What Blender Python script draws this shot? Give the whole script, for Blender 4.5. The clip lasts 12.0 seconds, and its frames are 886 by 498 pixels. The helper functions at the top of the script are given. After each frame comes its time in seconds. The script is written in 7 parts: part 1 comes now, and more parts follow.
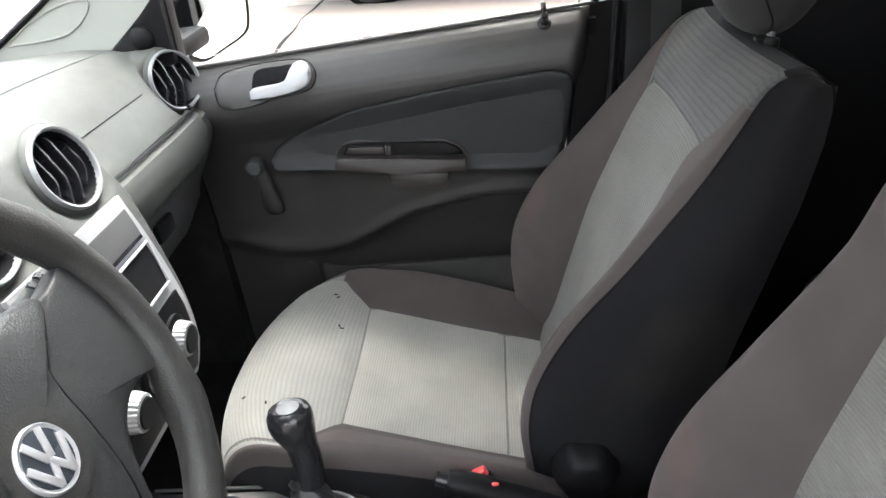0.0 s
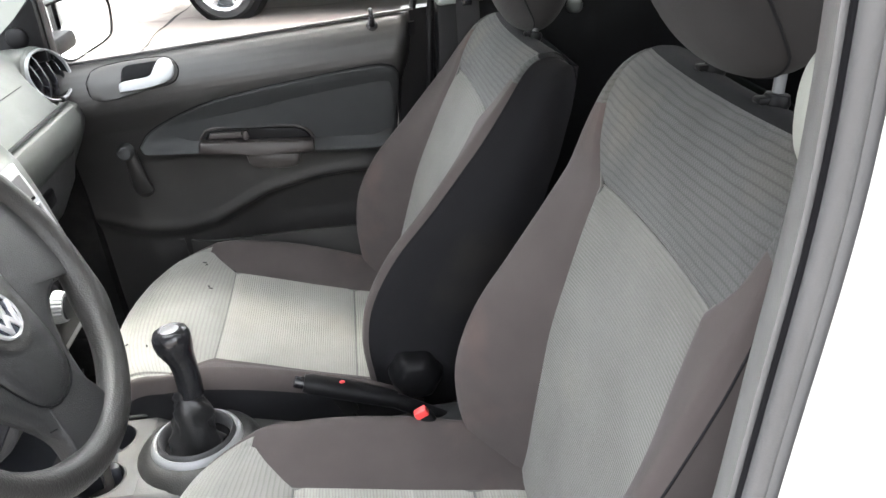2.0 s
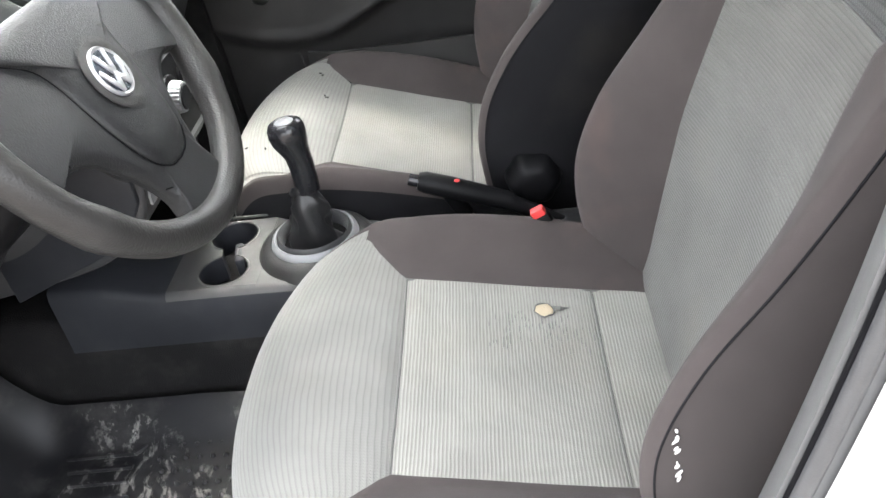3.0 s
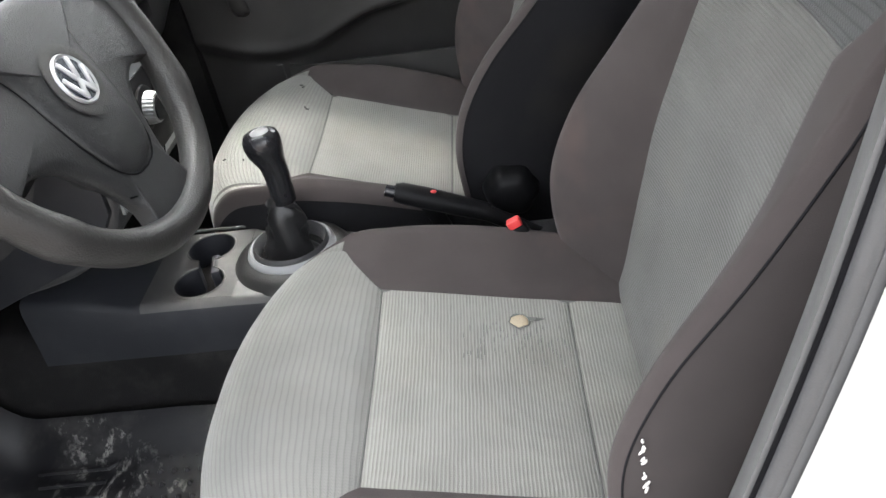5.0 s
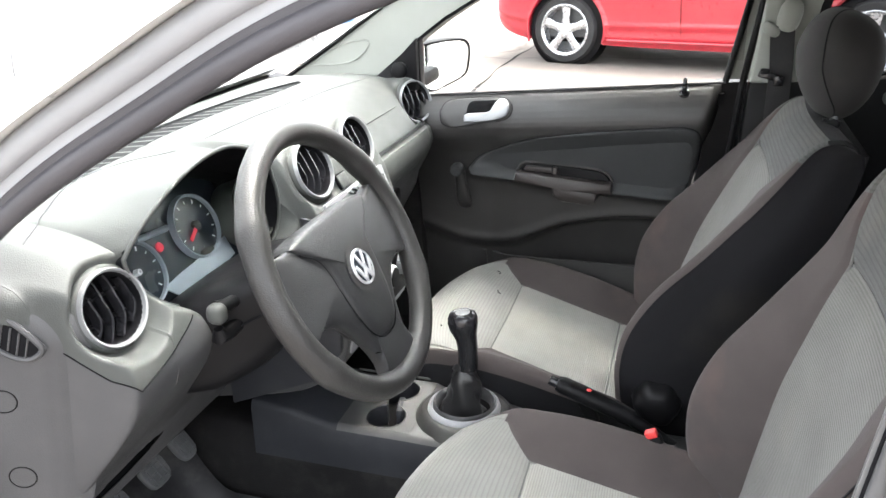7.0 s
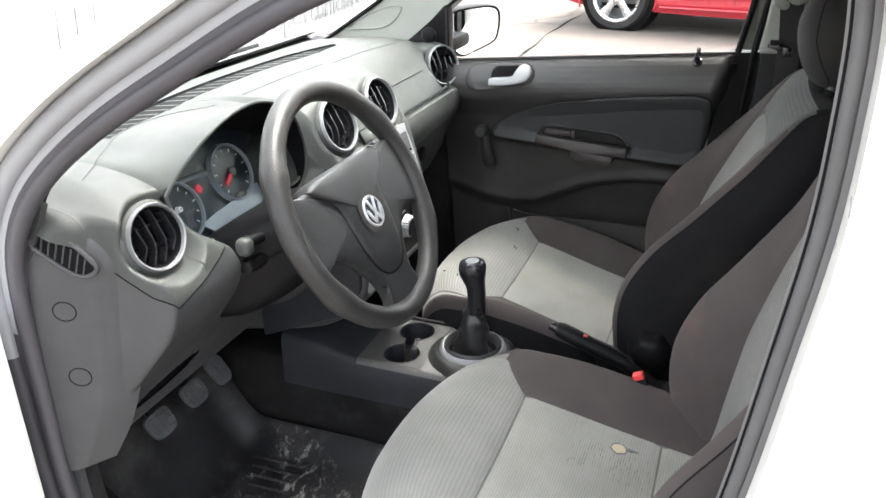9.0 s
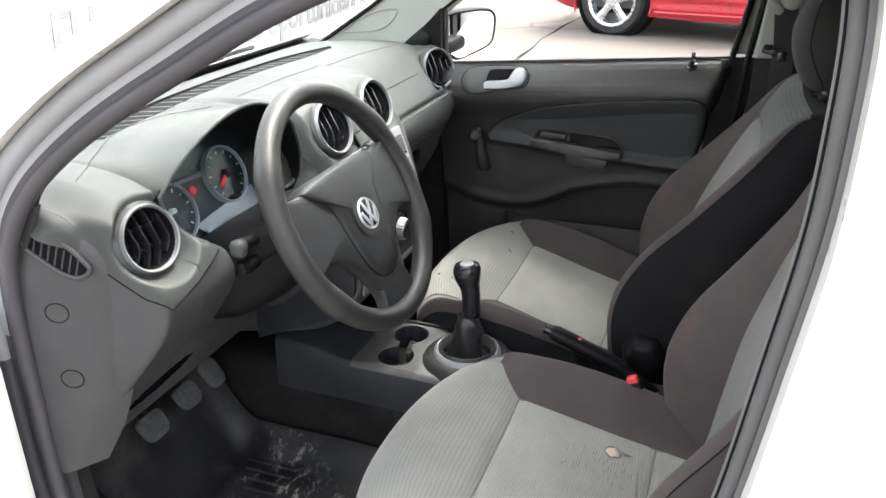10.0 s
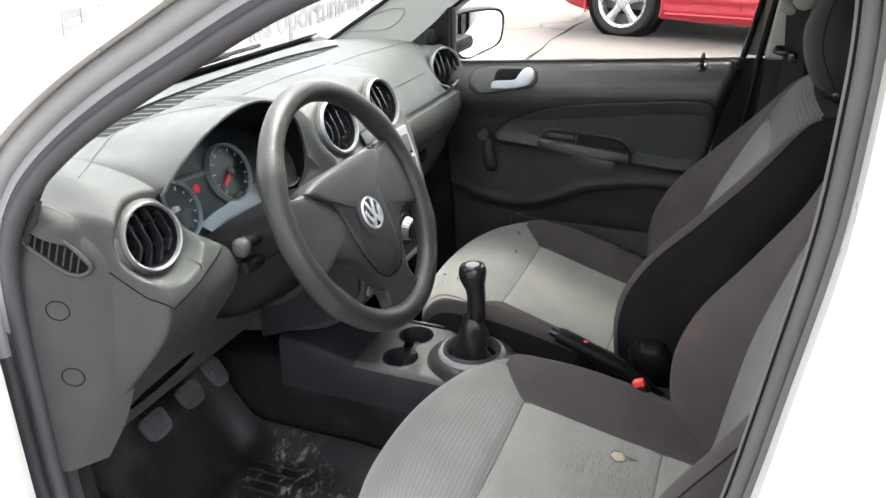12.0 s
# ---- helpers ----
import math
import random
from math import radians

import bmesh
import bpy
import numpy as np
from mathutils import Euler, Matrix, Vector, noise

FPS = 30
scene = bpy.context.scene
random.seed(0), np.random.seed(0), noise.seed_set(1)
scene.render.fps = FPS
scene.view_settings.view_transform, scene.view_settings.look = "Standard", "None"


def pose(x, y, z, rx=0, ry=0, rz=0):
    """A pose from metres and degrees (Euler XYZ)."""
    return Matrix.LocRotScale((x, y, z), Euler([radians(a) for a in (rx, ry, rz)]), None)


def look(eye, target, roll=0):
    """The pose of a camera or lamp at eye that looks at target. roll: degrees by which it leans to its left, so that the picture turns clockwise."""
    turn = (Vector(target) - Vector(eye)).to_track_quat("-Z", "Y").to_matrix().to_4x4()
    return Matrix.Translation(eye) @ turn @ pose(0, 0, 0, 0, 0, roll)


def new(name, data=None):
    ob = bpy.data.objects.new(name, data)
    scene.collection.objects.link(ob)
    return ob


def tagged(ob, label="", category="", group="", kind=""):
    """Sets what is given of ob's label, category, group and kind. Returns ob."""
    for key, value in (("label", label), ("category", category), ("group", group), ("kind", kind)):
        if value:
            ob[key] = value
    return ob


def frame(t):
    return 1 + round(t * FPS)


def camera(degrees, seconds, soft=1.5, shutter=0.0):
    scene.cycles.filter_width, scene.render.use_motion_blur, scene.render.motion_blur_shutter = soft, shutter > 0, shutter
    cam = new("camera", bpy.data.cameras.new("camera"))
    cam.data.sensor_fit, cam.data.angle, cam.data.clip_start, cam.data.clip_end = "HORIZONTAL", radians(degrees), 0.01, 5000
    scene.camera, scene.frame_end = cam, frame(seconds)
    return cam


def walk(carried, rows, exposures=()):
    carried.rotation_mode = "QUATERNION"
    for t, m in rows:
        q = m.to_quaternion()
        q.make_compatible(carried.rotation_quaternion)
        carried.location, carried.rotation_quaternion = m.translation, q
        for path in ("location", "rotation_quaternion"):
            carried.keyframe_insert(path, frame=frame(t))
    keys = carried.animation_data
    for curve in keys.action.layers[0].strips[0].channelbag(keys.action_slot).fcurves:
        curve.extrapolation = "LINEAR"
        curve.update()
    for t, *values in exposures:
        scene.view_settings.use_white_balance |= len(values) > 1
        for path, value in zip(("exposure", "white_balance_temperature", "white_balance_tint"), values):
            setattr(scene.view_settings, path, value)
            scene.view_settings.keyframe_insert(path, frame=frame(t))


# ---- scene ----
cam = camera(59.0, 12.0)
PATH = [
    (0, (1.567, -0.699, 1.266), (1.384, 1.077, 0.364), -6.6),
    (0.5, (1.575, -0.824, 1.324), (1.549, 1.017, 0.543), -3.9),
    (1, (1.581, -0.912, 1.345), (1.67, 0.952, 0.626), -2.6),
    (1.5, (1.604, -0.951, 1.333), (1.813, 0.885, 0.57), -3.3),
    (2, (1.608, -0.978, 1.286), (1.76, 0.806, 0.395), -4.5),
    (2.5, (1.614, -0.982, 1.232), (1.648, 0.726, 0.191), -6.3),
    (3, (1.603, -0.978, 1.187), (1.413, 0.633, 0.017), -9.6),
    (3.2, (1.583, -0.98, 1.155), (1.327, 0.596, -0.05), -10.1),
    (4.8, (1.609, -0.972, 1.152), (1.372, 0.606, -0.054), -11.0),
    (5, (1.624, -0.976, 1.177), (1.458, 0.657, 0.034), -9.1),
    (5.5, (1.638, -0.982, 1.243), (1.624, 0.777, 0.291), -4.8),
    (6, (1.647, -1.004, 1.31), (1.652, 0.84, 0.536), -2.0),
    (6.5, (1.643, -1.052, 1.344), (1.395, 0.821, 0.688), 0.4),
    (7, (1.649, -1.19, 1.349), (1.08, 0.572, 0.595), -1.9),
    (7.5, (1.702, -1.271, 1.369), (1.091, 0.429, 0.511), -1.0),
    (7.7, (1.736, -1.293, 1.379), (1.084, 0.399, 0.535), -0.6),
    (9.5, (1.755, -1.289, 1.37), (1.077, 0.402, 0.543), -1.6),
    (10, (1.755, -1.289, 1.37), (1.088, 0.407, 0.548), -1.2),
    (10.5, (1.756, -1.288, 1.371), (1.074, 0.404, 0.552), -1.2),
    (11, (1.759, -1.285, 1.368), (1.085, 0.411, 0.55), -1.2),
    (11.5, (1.759, -1.28, 1.368), (1.083, 0.413, 0.546), -1.1),
    (12, (1.756, -1.277, 1.365), (1.069, 0.413, 0.544), -1.0),
]
walk(cam, [(t, look(eye, target, roll)) for t, eye, target, roll in PATH], [(0.0, 3.44), (1.5, 3.77), (3.0, 3.78), (5.0, 3.29), (5.5, 3.42), (6.5, 3.6), (7.7, 3.6), (9.3, 3.14), (12.0, 3.01)])

# ---- light: hazy bright sky over a pale yard ----
world = bpy.data.worlds.new("sky")
scene.world = world
world.use_nodes = True
wn = world.node_tree.nodes
sky = wn.new("ShaderNodeTexSky")
sky.sky_type = "NISHITA"
sky.sun_disc = False
sky.sun_elevation = radians(70)
sky.sun_rotation = radians(22)
sky.dust_density = 4.0
sky.air_density = 1.2
haze = wn.new("ShaderNodeHueSaturation")
haze.inputs["Saturation"].default_value = 0.2
world.node_tree.links.new(sky.outputs[0], haze.inputs["Color"])
world.node_tree.links.new(haze.outputs[0], wn["Background"].inputs[0])
wn["Background"].inputs[1].default_value = 0.15
sun_data = bpy.data.lights.new("sun", "SUN")
sun_data.energy, sun_data.angle, sun_data.color = 0.5, radians(24), (1.0, 0.94, 0.86)
sun = new("sun", sun_data)
sun.matrix_world = look((4.0, 10.0, 30), (0.0, 0.0, 0.0))


# ---- materials ----
def nodes_of(name):
    m = bpy.data.materials.new(name)
    m.use_nodes = True
    t = m.node_tree
    return m, t, t.nodes, t.links, t.nodes["Principled BSDF"]


def ramp(n, stops):
    r = n.new("ShaderNodeValToRGB")
    e = r.color_ramp.elements
    while len(e) < len(stops):
        e.new(0.5)
    for el, (p, c) in zip(e, stops):
        el.position, el.color = p, (*c, 1)
    return r


def mix_noise(n, l, a, b, scale, coord, lo=0.35, hi=0.65, detail=4):
    tex = n.new("ShaderNodeTexNoise")
    tex.inputs["Scale"].default_value = scale
    tex.inputs["Detail"].default_value = detail
    l.new(coord, tex.inputs["Vector"])
    r = ramp(n, [(lo, a), (hi, b)])
    l.new(tex.outputs["Fac"], r.inputs[0])
    return r.outputs[0]


def plastic(name, colour, rough=0.5, grain=0.25, vary=0.25, scale=900, metal=0.0, dust=(0, 0, 0), dusty=0.0, coat=0.0, shine=0.5):
    """Moulded or painted surface: base colour with soft stains, fine leather grain bump."""
    m, t, n, l, p = nodes_of(name)
    co = n.new("ShaderNodeTexCoord").outputs["Object"]
    dark = tuple(c * (1 - vary) for c in colour)
    lite = tuple(min(1, c * (1 + vary * 0.6)) for c in colour)
    col = mix_noise(n, l, dark, lite, 7, co, 0.3, 0.7)
    if dusty:
        tex = n.new("ShaderNodeTexNoise")
        tex.inputs["Scale"].default_value = 14
        tex.inputs["Detail"].default_value = 8
        tex.inputs["Roughness"].default_value = 0.7
        l.new(co, tex.inputs["Vector"])
        r = ramp(n, [(0.5, (0, 0, 0)), (0.75, (dusty, dusty, dusty))])
        l.new(tex.outputs["Fac"], r.inputs[0])
        mx = n.new("ShaderNodeMix")
        mx.data_type = "RGBA"
        l.new(r.outputs[0], mx.inputs["Factor"])
        l.new(col, mx.inputs["A"])
        mx.inputs["B"].default_value = (*dust, 1)
        col = mx.outputs["Result"]
    l.new(col, p.inputs["Base Color"])
    p.inputs["Metallic"].default_value = metal
    p.inputs["Specular IOR Level"].default_value = shine
    rn = n.new("ShaderNodeTexNoise")
    rn.inputs["Scale"].default_value = 30
    l.new(co, rn.inputs["Vector"])
    mr = n.new("ShaderNodeMapRange")
    mr.inputs["To Min"].default_value = max(0.02, rough - 0.08)
    mr.inputs["To Max"].default_value = min(1, rough + 0.08)
    l.new(rn.outputs["Fac"], mr.inputs["Value"])
    l.new(mr.outputs[0], p.inputs["Roughness"])
    if coat:
        p.inputs["Coat Weight"].default_value = coat
        p.inputs["Coat Roughness"].default_value = 0.05
    if grain:
        v = n.new("ShaderNodeTexVoronoi")
        v.inputs["Scale"].default_value = scale
        l.new(co, v.inputs["Vector"])
        b = n.new("ShaderNodeBump")
        b.inputs["Strength"].default_value = grain
        b.inputs["Distance"].default_value = 0.0006
        l.new(v.outputs["Distance"], b.inputs["Height"])
        l.new(b.outputs[0], p.inputs["Normal"])
    return m


def cloth(name, colour, rib=0.0, wave=0.0, stain=(0.2, 0.17, 0.12), stained=0.2, groove=0.55, depth=0.001):
    """Woven seat cloth laid out in metres: rib is the spacing of the ribs that run across, wave the zigzag inside wide ribs."""
    m, t, n, l, p = nodes_of(name)
    uv = n.new("ShaderNodeUVMap").outputs[0]
    co = n.new("ShaderNodeTexCoord").outputs["Object"]
    sep = n.new("ShaderNodeSeparateXYZ")
    l.new(uv, sep.inputs[0])

    def math_node(op, a, b=None):
        k = n.new("ShaderNodeMath")
        k.operation = op
        for i, val in enumerate((a, b)):
            if val is None:
                continue
            if isinstance(val, (int, float)):
                k.inputs[i].default_value = val
            else:
                l.new(val, k.inputs[i])
        return k.outputs[0]

    base = mix_noise(n, l, tuple(c * 0.86 for c in colour), tuple(c * 1.1 for c in colour), 9, co, 0.3, 0.7)
    blot = n.new("ShaderNodeTexNoise")
    blot.inputs["Scale"].default_value = 5
    blot.inputs["Detail"].default_value = 6
    l.new(co, blot.inputs["Vector"])
    br = ramp(n, [(0.55, (0, 0, 0)), (0.75, (stained,) * 3)])
    l.new(blot.outputs["Fac"], br.inputs[0])
    mx = n.new("ShaderNodeMix")
    mx.data_type = "RGBA"
    l.new(br.outputs[0], mx.inputs["Factor"])
    l.new(base, mx.inputs["A"])
    mx.inputs["B"].default_value = (*stain, 1)
    col = mx.outputs["Result"]
    weave = n.new("ShaderNodeTexNoise")
    weave.inputs["Scale"].default_value = 1400
    weave.inputs["Detail"].default_value = 1
    l.new(co, weave.inputs["Vector"])
    height = math_node("MULTIPLY", weave.outputs["Fac"], 0.35)
    if rib:
        wob = n.new("ShaderNodeTexNoise")
        wob.inputs["Scale"].default_value = 25
        l.new(co, wob.inputs["Vector"])
        along = math_node("ADD", sep.outputs[1], math_node("MULTIPLY", wob.outputs["Fac"], rib * 0.5))
        ph = math_node("MULTIPLY", along, 2 * math.pi / rib)
        s = math_node("SINE", ph)
        s01 = math_node("ADD", math_node("MULTIPLY", s, 0.5), 0.5)
        if wave:
            z = math_node("PINGPONG", sep.outputs[1], rib * 0.25)
            zz = math_node("ADD", sep.outputs[0], math_node("MULTIPLY", z, 1.2))
            w = math_node("SINE", math_node("MULTIPLY", zz, 2 * math.pi / wave))
            w01 = math_node("ADD", math_node("MULTIPLY", w, 0.5), 0.5)
            sharp = math_node("POWER", s01, 0.35)
            patt = math_node("MULTIPLY", sharp, math_node("ADD", math_node("MULTIPLY", w01, 0.45), 0.55))
        else:
            patt = math_node("POWER", s01, 0.6)
        height = math_node("ADD", height, patt)
        sh = n.new("ShaderNodeMix")
        sh.data_type = "RGBA"
        sh.blend_type = "MULTIPLY"
        sh.inputs["Factor"].default_value = 1
        rr = ramp(n, [(0.0, (groove, groove, groove)), (0.55, (1, 1, 1))])
        l.new(patt, rr.inputs[0])
        l.new(col, sh.inputs["A"])
        l.new(rr.outputs[0], sh.inputs["B"])
        col = sh.outputs["Result"]
    l.new(col, p.inputs["Base Color"])
    p.inputs["Roughness"].default_value = 0.95
    p.inputs["Sheen Weight"].default_value = min(0.25, colour[0])
    p.inputs["Sheen Roughness"].default_value = 0.5
    p.inputs["Specular IOR Level"].default_value = 0.2
    b = n.new("ShaderNodeBump")
    b.inputs["Strength"].default_value = 0.6
    b.inputs["Distance"].default_value = depth
    l.new(height, b.inputs["Height"])
    l.new(b.outputs[0], p.inputs["Normal"])
    return m


def glassy(name, tint=(1, 1, 1), rough=0.0):
    m, t, n, l, p = nodes_of(name)
    p.inputs["Base Color"].default_value = (*tint, 1)
    p.inputs["Transmission Weight"].default_value = 1
    p.inputs["Roughness"].default_value = rough
    p.inputs["IOR"].default_value = 1.02
    return m


def mirror_mat(name):
    m, t, n, l, p = nodes_of(name)
    p.inputs["Base Color"].default_value = (0.85, 0.87, 0.88, 1)
    p.inputs["Metallic"].default_value = 1
    p.inputs["Roughness"].default_value = 0.02
    return m


def lit(name, colour, strength):
    m, t, n, l, p = nodes_of(name)
    p.inputs["Base Color"].default_value = (*colour, 1)
    p.inputs["Emission Color"].default_value = (*colour, 1)
    p.inputs["Emission Strength"].default_value = strength
    return m


DASH = plastic("dash_plastic", (0.05, 0.053, 0.0505), 0.5, 0.35, 0.15, 700, dust=(0.13, 0.13, 0.12), dusty=0.1, shine=0.19)
# Dash plastic again, darkened for the shade low down and behind the column.
DASH_LOW = plastic("dash_lower_plastic", (0.043, 0.0435, 0.0455), 0.46, 0.35, 0.15, 700, dust=(0.1, 0.095, 0.09), dusty=0.1, shine=0.4)
BLACK = plastic("black_plastic", (0.0055, 0.0055, 0.0062), 0.45, 0.15, 0.3, 900, shine=0.12)
# Near-black; on recess plates it paints in the hollow's shade.
DARK = plastic("dark_joint_and_recess_shade", (0.005, 0.005, 0.006), 0.85, 0.1, 0.3, 800, shine=0.1)
GLOSS = plastic("gloss_black", (0.014, 0.014, 0.016), 0.2, 0.0, 0.3)
LEATHER = plastic("black_boot_leather", (0.014, 0.014, 0.015), 0.4, 0.5, 0.3, 400)
WHEEL = plastic("wheel_plastic", (0.022, 0.0215, 0.021), 0.42, 0.45, 0.25, 500, dust=(0.1, 0.1, 0.1), dusty=0.08, shine=0.35)
WHEEL_IN = plastic("wheel_spoke_plastic", (0.019, 0.0195, 0.0205), 0.42, 0.45, 0.25, 600, dust=(0.1, 0.1, 0.1), dusty=0.06, shine=0.32)
SILVER = plastic("silver_paint", (0.45, 0.455, 0.47), 0.33, 0.0, 0.05, metal=0.6)
VENT_RING = plastic("vent_ring_paint", (0.2, 0.205, 0.21), 0.38, 0.0, 0.05, metal=0.35)
SILVER_LIGHT = plastic("light_silver_plastic", (0.27, 0.275, 0.285), 0.38, 0.05, 0.06, metal=0.25)
CHROME = plastic("chrome", (0.8, 0.81, 0.83), 0.15, 0.0, 0.05, metal=1.0)
DOOR = plastic("door_plastic", (0.027, 0.026, 0.0255), 0.42, 0.25, 0.15, 800, dust=(0.08, 0.075, 0.07), dusty=0.06, shine=0.5)
DOOR_PAD = plastic("door_pad_cloth", (0.023, 0.0245, 0.026), 0.7, 0.5, 0.12, 1300)
ARMREST = plastic("armrest_plastic", (0.026, 0.022, 0.021), 0.4, 0.25, 0.2, 800, shine=0.45)
CARPET = plastic("carpet", (0.016, 0.0155, 0.016), 0.95, 0.8, 0.35, 500, dust=(0.1, 0.095, 0.085), dusty=0.12, shine=0.1)
def muddy(name):
    m, t, n, l, p = nodes_of(name)
    co = n.new("ShaderNodeTexCoord").outputs["Object"]
    base = mix_noise(n, l, (0.008, 0.008, 0.0095), (0.018, 0.018, 0.02), 6, co)
    warp = n.new("ShaderNodeTexNoise")
    warp.inputs["Scale"].default_value = 9
    l.new(co, warp.inputs["Vector"])
    add = n.new("ShaderNodeVectorMath")
    add.operation = "MULTIPLY_ADD"
    l.new(warp.outputs["Color"], add.inputs[0])
    add.inputs[1].default_value = (0.08, 0.08, 0.0)
    l.new(co, add.inputs[2])
    mp = n.new("ShaderNodeMapping")
    mp.inputs["Scale"].default_value = (1.0, 0.45, 1.0)
    mp.inputs["Rotation"].default_value = (0, 0, 0.5)
    l.new(add.outputs[0], mp.inputs["Vector"])
    v = n.new("ShaderNodeTexNoise")
    v.inputs["Scale"].default_value = 55
    v.inputs["Detail"].default_value = 5
    v.inputs["Roughness"].default_value = 0.7
    l.new(mp.outputs[0], v.inputs["Vector"])
    ridge = ramp(n, [(0.53, (0, 0, 0)), (0.61, (1, 1, 1))])
    l.new(v.outputs["Fac"], ridge.inputs[0])
    blot = n.new("ShaderNodeTexNoise")
    blot.inputs["Scale"].default_value = 7
    blot.inputs["Detail"].default_value = 7
    blot.inputs["Roughness"].default_value = 0.65
    l.new(co, blot.inputs["Vector"])
    spot = n.new("ShaderNodeVectorMath")
    spot.operation = "DISTANCE"
    l.new(co, spot.inputs[0])
    spot.inputs[1].default_value = (1.06, -0.27, 0.29)
    near = n.new("ShaderNodeMapRange")
    near.inputs["From Min"].default_value, near.inputs["From Max"].default_value = 0.05, 0.3
    near.inputs["To Min"].default_value, near.inputs["To Max"].default_value = 0.1, -0.12
    l.new(spot.outputs["Value"], near.inputs["Value"])
    lean = n.new("ShaderNodeMath")
    l.new(blot.outputs["Fac"], lean.inputs[0])
    l.new(near.outputs[0], lean.inputs[1])
    where = ramp(n, [(0.5, (0, 0, 0)), (0.64, (0.8, 0.8, 0.8))])
    l.new(lean.outputs[0], where.inputs[0])
    both = n.new("ShaderNodeMix")
    both.data_type, both.blend_type = "RGBA", "MULTIPLY"
    both.inputs["Factor"].default_value = 1
    l.new(ridge.outputs[0], both.inputs["A"])
    l.new(where.outputs[0], both.inputs["B"])
    film = ramp(n, [(0.48, (0, 0, 0)), (0.85, (0.28, 0.28, 0.28))])
    l.new(blot.outputs["Fac"], film.inputs[0])
    top = n.new("ShaderNodeMix")
    top.data_type, top.blend_type = "RGBA", "LIGHTEN"
    top.inputs["Factor"].default_value = 1
    l.new(both.outputs["Result"], top.inputs["A"])
    l.new(film.outputs[0], top.inputs["B"])
    mx = n.new("ShaderNodeMix")
    mx.data_type = "RGBA"
    l.new(top.outputs["Result"], mx.inputs["Factor"])
    l.new(base, mx.inputs["A"])
    mx.inputs["B"].default_value = (0.28, 0.27, 0.255, 1)
    l.new(mx.outputs["Result"], p.inputs["Base Color"])
    p.inputs["Roughness"].default_value = 0.5
    p.inputs["Specular IOR Level"].default_value = 0.35
    b = n.new("ShaderNodeBump")
    b.inputs["Strength"].default_value = 0.5
    b.inputs["Distance"].default_value = 0.002
    l.new(both.outputs["Result"], b.inputs["Height"])
    l.new(b.outputs[0], p.inputs["Normal"])
    return m


MAT = muddy("rubber_mat_with_dried_mud")
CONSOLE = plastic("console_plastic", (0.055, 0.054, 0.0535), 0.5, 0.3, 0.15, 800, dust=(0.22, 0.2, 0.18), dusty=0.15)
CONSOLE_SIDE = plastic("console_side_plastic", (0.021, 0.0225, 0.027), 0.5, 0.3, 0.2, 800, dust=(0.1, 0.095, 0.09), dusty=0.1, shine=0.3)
SEAL = plastic("rubber_seal", (0.045, 0.043, 0.049), 0.55, 0.2, 0.2, 600)
SEAL_GREY = plastic("grey_rubber_seal", (0.068, 0.068, 0.07), 0.45, 0.2, 0.2, 600)
LIP_GREY = plastic("seal_lip_grey", (0.14, 0.14, 0.142), 0.5, 0.1, 0.1, 600)
# White pillar paint with its shade put into the colour as pale grey.
FLANGE_SHADED = plastic("white_flange_shaded", (0.24, 0.245, 0.255), 0.4, 0.1, 0.1, 600)
PILLAR_GREY = plastic("grey_pillar_plastic", (0.115, 0.115, 0.115), 0.48, 0.2, 0.12, 800)
TRIM = plastic("pillar_trim", (0.2, 0.207, 0.19), 0.6, 0.15, 0.08, 900)
HEADLINER = plastic("headliner_cloth", (0.5, 0.5, 0.47), 0.9, 0.4, 0.06, 1200)
WHITE = plastic("white_car_paint", (0.7, 0.7, 0.665), 0.3, 0.0, 0.04, coat=0.6)
RED = plastic("red_car_paint", (0.44, 0.02, 0.036), 0.3, 0.0, 0.06, coat=0.9)
BELT = plastic("belt_webbing", (0.006, 0.006, 0.007), 0.7, 0.4, 0.2, 900)
RED_BTN = plastic("red_button_plastic", (0.65, 0.05, 0.05), 0.4, 0.0, 0.1)
FOAM = plastic("yellow_foam", (0.46, 0.38, 0.27), 0.9, 0.5, 0.15, 500)
SLIT_FOAM = plastic("amber_foam", (0.42, 0.27, 0.09), 0.9, 0.5, 0.2, 500)
THREAD = plastic("white_lining", (0.7, 0.68, 0.65), 0.9, 0.4, 0.1, 500)
RUBBER = plastic("tyre_rubber", (0.02, 0.02, 0.021), 0.7, 0.3, 0.3, 200)
ALLOY = plastic("alloy_wheel", (0.62, 0.63, 0.65), 0.28, 0.0, 0.05, metal=0.85)
PEDAL = plastic("dusty_pedal_rubber", (0.075, 0.078, 0.082), 0.75, 0.4, 0.25, 300, dust=(0.22, 0.21, 0.2), dusty=0.35, shine=0.2)
STEEL = plastic("pedal_metal", (0.12, 0.125, 0.13), 0.5, 0.3, 0.3, 300, metal=0.4)
# Tints added to dim the bright yard seen through the side panes.
DARK_TINT = glassy("dimming_rear_glass", (0.37, 0.375, 0.375))
TINTED = glassy("dimming_window_glass", (0.8, 0.81, 0.8))
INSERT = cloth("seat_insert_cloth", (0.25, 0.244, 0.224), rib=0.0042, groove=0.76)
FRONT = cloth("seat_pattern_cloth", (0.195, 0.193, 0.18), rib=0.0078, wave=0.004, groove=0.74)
# Backrest copies of the two seat cloths; its shade is put into the colour.
INSERT_SHADED = cloth("insert_cloth_shaded", (0.117, 0.1155, 0.107), rib=0.0042, groove=0.85)
